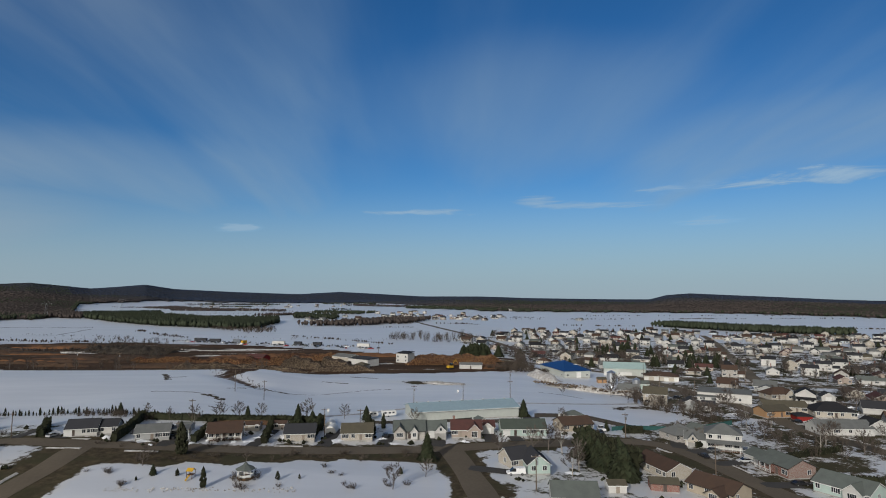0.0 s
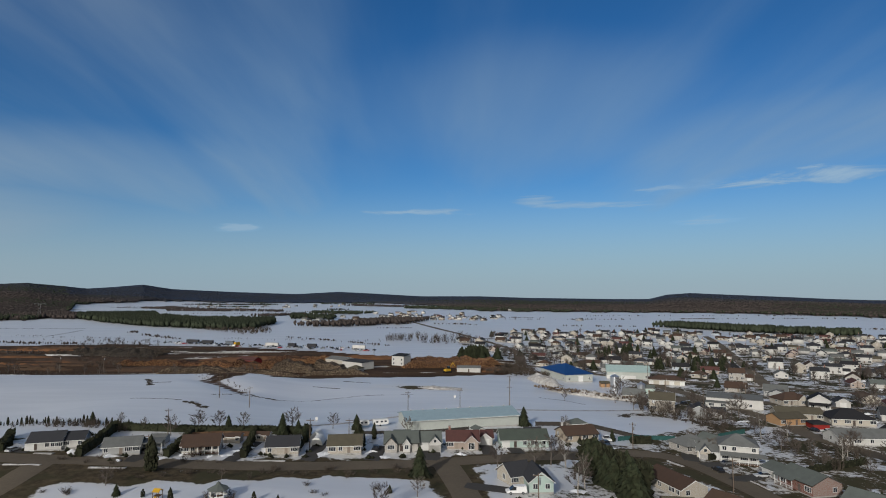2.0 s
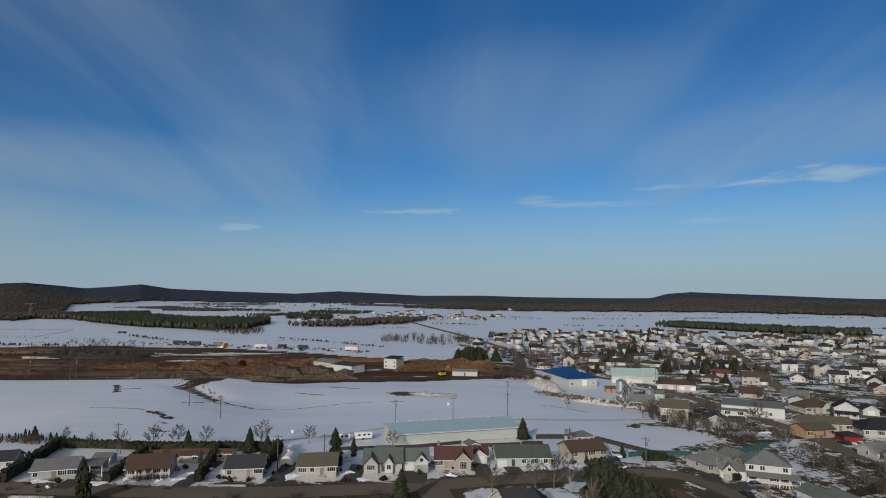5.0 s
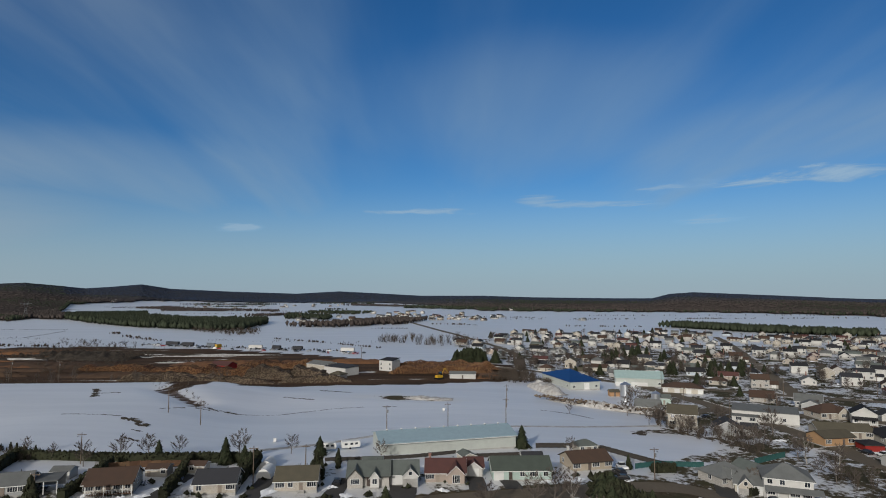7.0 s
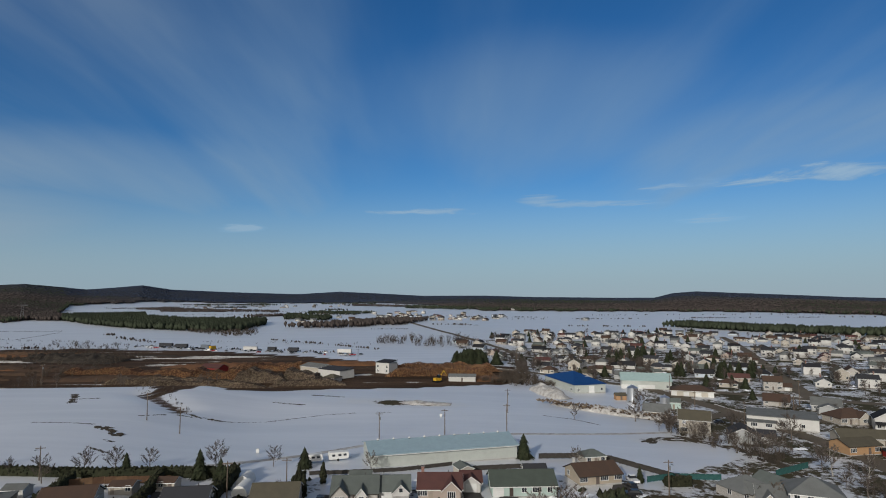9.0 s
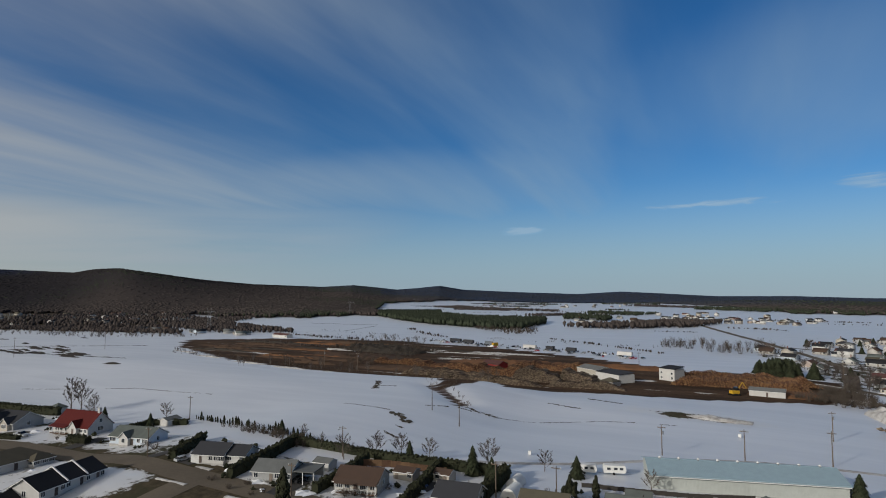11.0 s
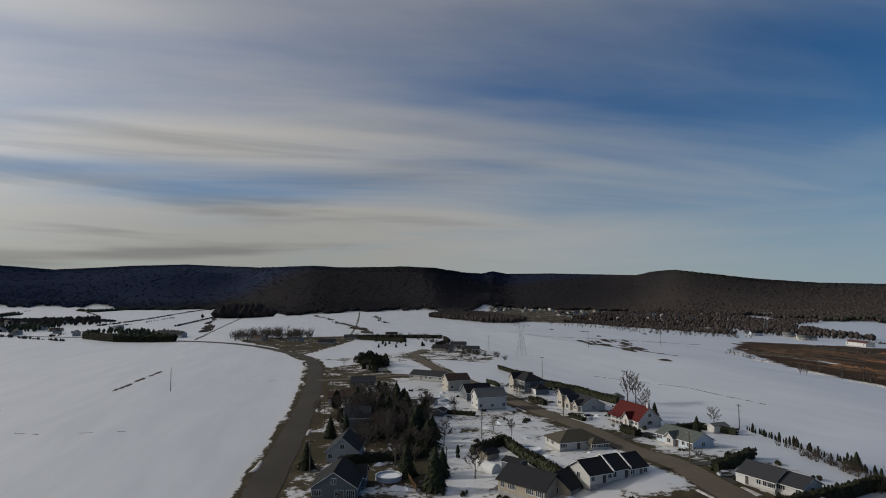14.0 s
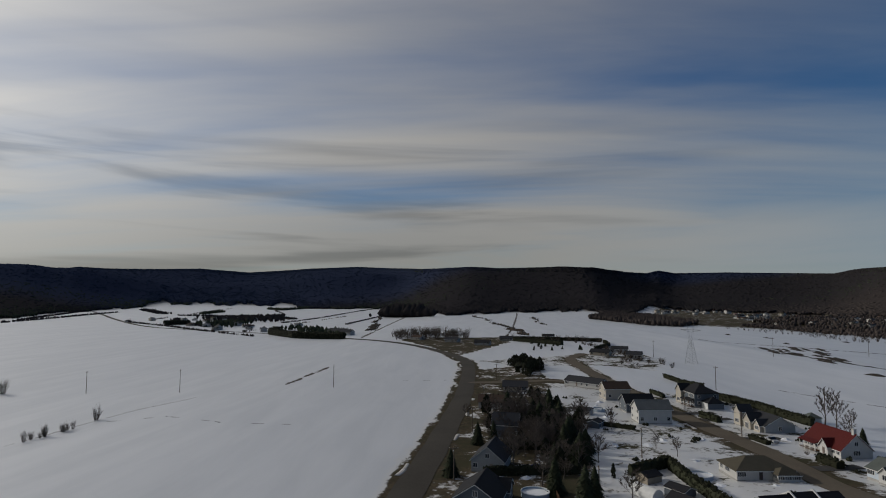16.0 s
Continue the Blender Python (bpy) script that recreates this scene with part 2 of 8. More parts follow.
M["r_maroon"] = shingles("maroon_shingles", (0.10, 0.045, 0.04))
M["r_red"] = siding("red_steel_roof", (0.085, 0.012, 0.010), 0.4, 0.0, 0.6, True)
M["r_blue"] = siding("blue_steel_roof", (0.012, 0.050, 0.165), 0.4, 0.0, 0.4, True)
M["r_steel"] = siding("blue_grey_steel_roof", (0.27, 0.36, 0.40), 0.4, 0.0, 0.4, True)
M["r_silver"] = siding("pale_green_steel_roof", (0.35, 0.46, 0.44), 0.4, 0.0, 0.4, True)
M["concrete"] = material("concrete", (0.36, 0.35, 0.33), 0.9, None, 0.6, 8.0)
M["trim"] = material("white_trim", (0.66, 0.66, 0.64), 0.55, (0.54, 0.54, 0.52), 0.8, 9.0, 0.6, 0.1)
M["darktrim"] = material("dark_trim", (0.05, 0.045, 0.04), 0.6)
M["door"] = material("painted_door", (0.20, 0.16, 0.13), 0.5, (0.12, 0.10, 0.09), 1.0, 9.0, 0.8, 0.1, 0.0, 0.6)
M["garage"] = siding("garage_door_panels", (0.60, 0.60, 0.58), 0.5)
M["pane"] = material("window_glass", (0.030, 0.036, 0.045), 0.08, (0.02, 0.024, 0.03), 0.5, 3.0, 0.5, 0.0, 0.0, 0.3, "object", 0.8)
M["asphalt"] = material("worn_asphalt", (0.140, 0.114, 0.083), 0.95, (0.085, 0.071, 0.054), 0.06, 1.3, 0.9, 0.3, 0.0, 0.0, "world")
M["country"] = material("dark_country_asphalt", (0.070, 0.062, 0.051), 0.95, (0.043, 0.038, 0.032), 0.06, 1.3, 0.9, 0.3, 0.0, 0.0, "world")
M["drive"] = material("dark_driveway", (0.070, 0.066, 0.062), 0.9, (0.045, 0.043, 0.041), 0.12, 1.9, 0.9, 0.3, 0.0, 0.0, "world")
M["snow"] = material("old_snow", (0.80, 0.82, 0.85), 0.75, (0.66, 0.66, 0.66), 0.25, 2.2, 0.8, 0.6, 0.0, 0.0, "world", 0.2)
M["dirtysnow"] = material("dirty_snow", (0.60, 0.59, 0.57), 0.8, (0.16, 0.14, 0.12), 0.5, 1.6, 0.9, 0.8, 0.0, 0.0, "world", 0.2)
M["bark"] = material("grey_bark", (0.17, 0.145, 0.125), 0.95, (0.09, 0.075, 0.065), 1.0, 14.0, 0.9, 0.5)
M["twig"] = material("bare_twigs", (0.125, 0.103, 0.088), 0.95, (0.080, 0.066, 0.057), 0.4, 4.0, 0.8, 0.0, 0.0, 0.2)
M["birch"] = material("pale_birch_bark", (0.38, 0.36, 0.32), 0.9, (0.2, 0.18, 0.16), 1.0, 8.0, 0.8, 0.3)
M["needle"] = material("dark_needles", (0.040, 0.041, 0.022), 0.9, (0.018, 0.027, 0.015), 0.5, 5.0, 0.9, 0.0, 0.0, 0.35, "island")
M["cedar"] = material("cedar_leaves", (0.034, 0.034, 0.019), 0.9, (0.014, 0.017, 0.010), 0.5, 4.0, 0.9, 0.0, 0.0, 0.4, "island")
M["shrub"] = material("brown_shrub_twigs", (0.105, 0.085, 0.068), 0.95, (0.060, 0.049, 0.040), 0.3, 3.0, 0.9, 0.0, 0.0, 0.3, "island")
M["farbare"] = material("bare_hardwood_crowns", (0.074, 0.061, 0.055), 0.95, (0.052, 0.044, 0.041), 0.006, 0.05, 0.9, 0.0, 0.0, 0.10, "island", 0.0)
M["canopy"] = material("brushy_forest_canopy", (0.072, 0.059, 0.053), 0.95, (0.047, 0.041, 0.037), 0.003, 0.05, 0.9, 1.0, 0.0, 0.0, "world", 0.0)
M["farneedle"] = material("far_conifer_crowns", (0.046, 0.054, 0.034), 0.95, (0.028, 0.034, 0.025), 0.006, 0.05, 0.9, 0.0, 0.0, 0.14, "island", 0.0)
# distance haze painted as blue into the crown colour of the far ridges
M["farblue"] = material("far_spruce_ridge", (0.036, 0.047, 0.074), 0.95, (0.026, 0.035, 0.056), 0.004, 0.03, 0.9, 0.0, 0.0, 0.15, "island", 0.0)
M["wood"] = material("weathered_pole_wood", (0.16, 0.125, 0.095), 0.9, (0.09, 0.07, 0.055), 0.8, 12.0, 0.8, 0.4)
M["plank"] = material("brown_stained_planks", (0.13, 0.075, 0.045), 0.85, (0.075, 0.045, 0.028), 0.8, 9.0, 0.8, 0.3, 0.0, 0.25)
M["log"] = material("cut_logs", (0.215, 0.112, 0.056), 0.9, (0.085, 0.048, 0.030), 0.08, 0.7, 0.9, 0.3, 0.0, 0.45, "island")
M["loggrey"] = material("grey_cut_logs", (0.185, 0.138, 0.098), 0.9, (0.075, 0.058, 0.044), 0.08, 0.7, 0.9, 0.3, 0.0, 0.45, "island")
M["bark_chips"] = material("orange_bark_heap", (0.17, 0.083, 0.040), 0.95, (0.075, 0.042, 0.026), 0.15, 1.1, 0.9, 0.8, 0.0, 0.0, "world")
M["dirt_brown"] = material("brown_brush_and_earth", (0.078, 0.050, 0.034), 0.95, (0.050, 0.032, 0.021), 0.15, 1.2, 0.9, 0.8, 0.0, 0.0, "world")
M["galv"] = siding("galvanised_steel", (0.62, 0.64, 0.66), 0.4, 0.0, 0.28)
M["galv"].node_tree.nodes["Principled BSDF"].inputs["Metallic"].default_value = 0.85
M["steel"] = material("grey_lattice_steel", (0.30, 0.31, 0.32), 0.5, None, 0.5, 5.0, 0.6, 0.1, 0.6)
M["tyre"] = material("black_rubber", (0.02, 0.02, 0.02), 0.85)
M["carglass"] = material("car_glass", (0.02, 0.022, 0.025), 0.08, None, 1.0, 4.0, 0.3, 0.0, 0.0, 0.0, "object", 0.8)
M["hubs"] = material("alloy_wheel", (0.45, 0.45, 0.46), 0.35, None, 1.0, 8.0, 0.5, 0.0, 0.7)
M["vinyl_blue"] = material("blue_pool_cover", (0.02, 0.05, 0.25), 0.5)
M["yellow"] = material("machine_yellow", (0.55, 0.33, 0.03), 0.5)
M["greenwrap"] = material("teal_fence_sheet", (0.035, 0.10, 0.095), 0.7)
M["stump"] = material("dark_stumps_and_brush", (0.060, 0.050, 0.040), 0.95, (0.024, 0.021, 0.018), 0.4, 2.0, 0.9, 0.6, 0.0, 0.0, "world")


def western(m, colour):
    """Paints haze and backlit shade into the forest colour, over a kilometre of ground."""
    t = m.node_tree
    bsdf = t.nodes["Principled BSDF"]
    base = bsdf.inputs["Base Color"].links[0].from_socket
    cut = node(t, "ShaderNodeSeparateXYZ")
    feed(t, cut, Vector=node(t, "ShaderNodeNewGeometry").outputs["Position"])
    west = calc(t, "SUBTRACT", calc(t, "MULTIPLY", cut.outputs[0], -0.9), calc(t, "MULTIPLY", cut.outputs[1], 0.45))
    # haze blue to the north; westward the dark of backlit slopes, then haze blue
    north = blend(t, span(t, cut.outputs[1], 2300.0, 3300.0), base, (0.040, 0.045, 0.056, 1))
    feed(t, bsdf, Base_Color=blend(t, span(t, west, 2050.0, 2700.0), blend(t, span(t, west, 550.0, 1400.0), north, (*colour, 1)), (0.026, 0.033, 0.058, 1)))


# colour put on the slopes that face away from the sun
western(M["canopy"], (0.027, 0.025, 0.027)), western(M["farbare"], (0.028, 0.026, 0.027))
PAINT = {}
for shade, rgb in (("white", (0.75, 0.75, 0.74)), ("black", (0.02, 0.02, 0.022)), ("silver", (0.42, 0.43, 0.44)), ("red", (0.35, 0.02, 0.02)),
                   ("blue", (0.03, 0.07, 0.2)), ("grey", (0.12, 0.125, 0.13)), ("beige", (0.42, 0.37, 0.28))):
    PAINT[shade] = material(shade + "_car_paint", rgb, 0.3, tuple(c * 0.85 for c in rgb), 1.0, 9.0, 0.6, 0.0, 0.0, 0.0, "object", 0.5)


# ---------------------------------------------------------------- terrain
def sm(lo, hi, v):
    t = np.clip((np.asarray(v, float) - lo) / (hi - lo), 0.0, 1.0)
    return t * t * (3 - 2 * t)


# the skyline of the hills: degrees left of +y, rise per thousand, and how far off the crest stands
SKYLINE = np.array([-60, -6, -37, -6.5, -31, -1.4, -26.7, 1.9, -23.5, 4.5, -21.6, 1.9, -20, -5.4, -17, -5.6, -9, -4.1, -4, -1.4, 2, -1.5,
                    6.7, 3.1, 10, 5.9, 14, 1.9, 20, 5.3, 25, 9.4, 27.3, 16, 29.4, 12.3, 31.5, 9.5, 33.5, 13.3, 35.7, 17, 38.6, 14, 45, 18.1, 49.4, 25]).reshape(-1, 2)
SKYLINE_WEST = np.array([53.3, 34.7, 56, 41, 57.8, 38.6, 59.3, 33, 63, 34.8, 67.2, 37, 71.7, 37, 72.9, 41.4, 73.9, 37.5, 75.6, 39.6, 78.5, 47.8, 81.4, 50.2,
                         85, 48.5, 87.6, 48, 90.2, 50.5, 95.6, 46, 101.7, 49.3, 106, 45.7, 109, 41.3, 111.7, 37.9, 116, 43, 119, 41.2, 123.3, 40.3, 125.4, 41.9,
                         127, 37.8, 129, 40.9, 131, 39.7, 150, 34, 200, 20, 300, -6]).reshape(-1, 2)
SKY_ALL = np.concatenate([SKYLINE, SKYLINE_WEST])
CREST = np.array([-60, 4300, -30, 4300, -22, 4100, 26, 4300, 40, 4000, 48, 2900, 53, 2500, 57.5, 2550, 60.5, 4200, 73.2, 4300, 76.4, 2550, 93, 2700, 99, 4200, 300, 4300]).reshape(-1, 2)
WOODS = np.array([-60, 1500, -37, 1600, -25, 1750, -10, 1800, -4, 1850, -1, 2350, 2.5, 2900, 6, 3250, 13, 3400, 25, 3300, 29, 2900, 32.5, 2500, 33.5, 1580, 36, 1290, 40, 1230, 46, 1300, 50, 1430,
                  53, 1430, 58, 1500, 62, 1750, 70, 2000, 73.5, 2050, 75, 1400, 77, 1520, 80, 1700, 86, 1580, 92, 1430, 95, 1900, 98, 2250, 105, 2300, 108, 2650, 119, 2750, 124, 2200, 128, 1750, 131, 1420, 150, 1500, 300, 1400]).reshape(-1, 2)


FOOT = np.concatenate([WOODS[WOODS[:, 0] < 25], [(25, 3050), (29, 2600), (34, 1900), (38, 1300)], WOODS[WOODS[:, 0] > 39]])
GULLY = [(-120, 316), (-112, 308), (-100, 297), (-92, 291)]


def along_hills(table, az):
    """A table by bearing, eased over a few degrees."""
    return sum(np.interp(az + d, table[:, 0], table[:, 1]) for d in (-3.0, -2.0, -1.0, 0.0, 1.0, 2.0, 3.0)) / 7


def plain_height(x, y):
    x, y = np.asarray(x, float), np.asarray(y, float)
    z = 1.5 - 3.5 * sm(10, 110, x) * (1 - 0.6 * sm(700, 1500, y))
    z = z - 4 * sm(20, -120, y) * sm(-120, -220, x)
    z = z + 1.5 * sm(-200, -380, x) * sm(60, 200, y)
    z = z + 6.6 * sm(212, 300, y + 0.1 * (x + 150)) * (1 - sm(325, 358, y - 0.05 * (x + 200))) * sm(-58, -112, x) * (1 - 0.35 * sm(-260, -420, x))
    z = z + 2.2 * np.exp(-((x + 55) / 48) ** 2 - ((y - 330) / 28) ** 2)
    z = z - 1.8 * np.exp(-(away(GULLY, x, y) / 6.0) ** 2)
    # hills all round
    r, az = np.hypot(x, y - 60), np.degrees(np.arctan2(-x, y - 60))
    az = np.where(az < -60, az + 360, az)
    top = 50 + np.interp(az, SKY_ALL[:, 0], SKY_ALL[:, 1]) / 1000 * along_hills(CREST, az) - 9
    foot, crest = along_hills(FOOT, az), along_hills(CREST, az)
    rise = np.clip((r - foot) / (crest - foot), 0, 1)
    fold = 0.035 * np.sin(az * 0.31 + r * 0.002) * np.sin(rise * math.pi)
    z = z + (top - z) * np.clip(rise ** 1.25 + fold * (rise > 0), 0, 1.2)
    # a lower wooded ridge before the far western crest
    z = z + 66 * np.exp(-((r - 3150) / 330) ** 2) * sm(95, 101, az) * (1 - sm(135, 160, az))
    # gentle swells of the far fields
    z = z + 3.0 * np.sin(x * 0.004 + 1.0) * np.sin(y * 0.0031) * sm(500, 1100, r) * (1 - sm(1500, 2200, r))
    return z


def street_rise(x, y):
    """The street climbs westward onto the swell that carries the snow field behind it."""
    climb = 6.6 * sm(20, -125, x) * (1 - 0.62 * sm(-118, -165, x)) * (1 - sm(-170, -240, x))
    return climb * sm(112, 166, y) * (1 - sm(212, 300, y + 0.1 * (x + 150)))


def ground_height(x, y):
    x, y = np.asarray(x, float), np.asarray(y, float)
    return plain_height(x, y) + street_rise(x, y)


def gz(x, y):
    return float(ground_height(x, y))


def pivot(x):
    """The plan of the rising street is drawn in towards these points."""
    f = sm(-95, -135, x)
    return 6.0 * f, 83.0 * f


def lay(x, y):
    """Where a place of the flat plan lies on the rise, and how much smaller things are drawn there."""
    if not (-260 < x < 25 and 100 < y < 310):
        return x, y, 1.0
    cx, cy = (float(v) for v in pivot(x))
    old, k = 49.5 - float(plain_height(x, y)), 1.0
    for _ in range(10):
        k = (49.5 - gz(cx + (x - cx) * k, cy + (y - cy) * k)) / old
    return cx + (x - cx) * k, cy + (y - cy) * k, k


def laid(points):
    return [lay(*p)[:2] for p in points]


def unlay(x, y):
    """The flat plan's place of each point of the ground."""
    u, v = np.array(x, float), np.array(y, float)
    for _ in range(10):
        cx, cy = pivot(u)
        k = np.clip((49.5 - ground_height(x, y)) / (49.5 - plain_height(u, v)), 0.8, 1.0)
        near = (street_rise(x, y) > 0.001)
        u, v = np.where(near, cx + (x - cx) / k, x), np.where(near, cy + (y - cy) / k, y)
    return u, v


def inside(poly, x, y):
    """Whether points lie in a polygon."""
    hit = np.zeros(np.shape(x), bool)
    n = len(poly)
    for k in range(n):
        (x0, y0), (x1, y1) = poly[k], poly[(k + 1) % n]
        hit ^= ((y0 > y) != (y1 > y)) & (x < (x1 - x0) * (y - y0) / (y1 - y0 + 1e-9) + x0)
    return hit


def away(line, x, y):
    """How far points lie from a polyline."""
    best = np.full(np.shape(x), 1e9)
    for (x0, y0), (x1, y1) in zip(line[:-1], line[1:]):
        dx, dy = x1 - x0, y1 - y0
        t = np.clip(((x - x0) * dx + (y - y0) * dy) / (dx * dx + dy * dy), 0, 1)
        best = np.minimum(best, np.hypot(x - x0 - t * dx, y - y0 - t * dy))
    return best


STREET = [(-484, 172), (-450, 158), (-409, 157), (-345, 160), (-294, 165), (-254, 170), (-225, 174), (-181, 180), (-152, 184), (-119, 187), (-58, 187),
          (-14, 187), (18, 193), (41, 199), (63, 206), (76, 203), (83, 186), (87, 165), (92, 140), (100, 100), (104, 40)]
SIDE_STREET = [(3, 188), (8, 160), (12, 130), (14, 90), (13, 30)]
WEST_LANE = [(-116, 186), (-111, 165), (-107, 140), (-104, 118)]
MAIN_ROAD = [(420, 40), (150, 56), (0, 64), (-90, 69), (-149, 73), (-184, 76), (-242, 80), (-304, 83), (-397, 83), (-440, 79), (-482, 67), (-564, 30), (-647, -30), (-708, -90),
             (-760, -160), (-850, -350), (-952, -476), (-1299, -753), (-1800, -1150)]
CROSS_LANE = [(-331, 84), (-334, 110), (-338, 132), (-322, 150), (-296, 165)]
TOWN_ROADS = [[(104, 300), (136, 318), (170, 300), (235, 262), (320, 215)], [(120, 395), (136, 318), (143, 255), (141, 236), (150, 190), (165, 120)],
              [(-20, 455), (60, 445), (120, 395), (190, 352), (260, 318), (400, 255)], [(60, 445), (70, 560), (40, 700), (-10, 900), (-90, 1300)],
              [(70, 560), (180, 520), (330, 440), (520, 350)], [(190, 352), (240, 480), (300, 640), (340, 760)], [(40, 700), (180, 680), (300, 640), (480, 560), (640, 500)]]
YARD = [(-510, 500), (-438, 432), (-324, 383), (-269, 374), (-200, 366), (-110, 345), (-86, 330), (-72, 344), (-60, 358), (0, 368), (44, 385), (62, 420), (56, 470), (20, 478),
        (-20, 470), (-90, 520), (-200, 575), (-314, 585), (-435, 555)]
TOWN = [(112, 262), (95, 300), (105, 345), (120, 395), (60, 440), (40, 560), (0, 640), (-40, 760), (-170, 1400), (-60, 1420), (60, 1000), (160, 800), (330, 830),
        (470, 760), (700, 760), (900, 400), (500, 60), (110, 60), (70, 120), (60, 215)]
BANK = [(-128, 326), (-118, 312), (-104, 298), (-91, 289), (-88, 292), (-98, 303), (-106, 315), (-112, 330)]
LOTS = [(-300, 152), (-300, 206), (-160, 214), (-60, 219), (60, 222), (70, 205), (66, 130), (20, 130), (16, 178), (-100, 180), (-108, 130), (-106, 84), (-190, 86),
        (-330, 92), (-345, 150)]


def ground_zones(x, y):
    """How bare of snow, how muddy and how wooded the ground is."""
    r, az = np.hypot(x, y - 60), np.degrees(np.arctan2(-x, y - 60))
    az = np.where(az < -60, az + 360, az)
    bare = np.full(np.shape(x), 0.02)
    bare = np.maximum(bare, (0.445 - 0.18 * sm(560, 720, y)) * inside(TOWN, x, y))
    bare = np.maximum(bare, 0.365 * inside(LOTS, x, y))
    bare = np.maximum(bare, 0.58 * (1 - sm(5, 11, away(MAIN_ROAD[:11], x, y))))
    bare = np.maximum(bare, 0.56 * (1 - sm(4.5, 9.5, away(STREET, x, y))))
    for road in (SIDE_STREET, WEST_LANE, CROSS_LANE):
        bare = np.maximum(bare, 0.66 * (1 - sm(5, 10, away(road, x, y))))
    # the verge and gardens beside the main road
    bare = np.maximum(bare, 0.485 * inside([(-130, 80), (-390, 90), (-420, 135), (-330, 128), (-200, 126), (-130, 112)], x, y))
    bare = np.maximum(bare, 0.42 * inside([(-440, 88), (-470, 150), (-520, 215), (-440, 225), (-380, 200), (-410, 165), (-400, 120)], x, y))
    bare = np.maximum(bare, 0.52 * inside([(-470, 72), (-560, 40), (-640, 0), (-690, 20), (-690, 110), (-640, 130), (-560, 105)], x, y))
    # mown stubble showing through on the fields
    bare = np.maximum(bare, 0.36 * np.exp(-((x + 440) / 80) ** 2 - ((y - 340) / 26) ** 2))
    bare = np.maximum(bare, 0.62 * np.exp(-((x + 6) / 26) ** 2 - ((y - 322) / 8) ** 2))
    bare = np.maximum(bare, 0.57 * inside([(-105, 168), (-30, 175), (0, 173), (0, 184), (-108, 184)], x, y))
    bare = np.maximum(bare, 0.58 * (1 - sm(9, 17, away(WEST_LANE, x, y))))
    bare = np.maximum(bare, 0.42 * np.exp(-((x - 86) / 14) ** 2 - ((y - 272) / 8) ** 2))
    mud = inside(YARD, x, y) * 1.0
    mud = np.maximum(mud, 1.0 * inside([(-128, 340), (-117, 319), (-112, 310), (-107, 313), (-102, 326), (-100, 338), (-112, 349), (-126, 349)], x, y))
    mud = np.maximum(mud, 0.85 * (1 - sm(1.0, 4.5, away(GULLY, x, y))))
    wood = sm(-40, 60, r - np.interp(az, WOODS[:, 0], WOODS[:, 1]))
    far = sm(700, 1300, r) * (1 - wood)
    bare = np.maximum(bare, 0.16 * far)
    # brown gardens of the valley hamlet
    bare = np.maximum(bare, 0.52 * sm(49, 52, az) * (1 - sm(72, 75, az)) * sm(850, 960, r - 6 * (az - 50)) * (1 - sm(2000, 2200, r)))
    return bare, mud, wood


def make_ground():
    def line(lo, hi, a, b, step, most):
        mid = list(np.arange(a, b + 1e-6, step))
        up, s = [b], step
        while up[-1] < hi:
            s = min(s * 1.05, most)
            up.append(up[-1] + s)
        down, s = [a], step
        while down[-1] > lo:
            s = min(s * 1.05, most)
            down.append(down[-1] - s)
        return np.array(down[:0:-1] + mid + up[1:])
    xs, ys = line(-4950, 4950, -480, 220, 4.0, 80), line(-4950, 4950, 60, 420, 4.0, 80)
    gx, gy = np.meshgrid(xs, ys)
    x, y = gx.ravel(), gy.ravel()
    co = np.stack([x, y, ground_height(x, y)], 1)
    nx, ny = len(xs), len(ys)
    a = (np.arange(ny - 1)[:, None] * nx + np.arange(nx - 1)).ravel()
    quads = np.stack([a, a + 1, a + nx + 1, a + nx], 1)
    me = bpy.data.meshes.new("ground")
    fill_mesh(me, co, quads)
    zone = me.color_attributes.new("zone", "FLOAT_COLOR", "POINT")
    bare, mud, wood = ground_zones(*unlay(x, y))
    zone.data.foreach_set("color", np.stack([bare, mud, wood, np.ones_like(bare)], 1).astype(np.float32).ravel())
    me.materials.append(ground_material())
    me.polygons.foreach_set("use_smooth", np.ones(len(quads), bool))
    return tagged(new("ground", me), "snow-covered fields and lawns with patches of dead grass", "ground", kind="structure")


def fill_mesh(me, co, faces):
    """Fills a mesh from arrays of places and of faces that all have as many corners."""
    co, faces = np.asarray(co, np.float32), np.asarray(faces, np.int32)
    n, k = faces.shape
    me.vertices.add(len(co))
    me.vertices.foreach_set("co", co.ravel())
    me.loops.add(n * k)
    me.loops.foreach_set("vertex_index", faces.ravel())
    me.polygons.add(n)
    me.polygons.foreach_set("loop_start", np.arange(n, dtype=np.int32) * k)
    me.polygons.foreach_set("loop_total", np.full(n, k, np.int32))
    me.update(calc_edges=True)


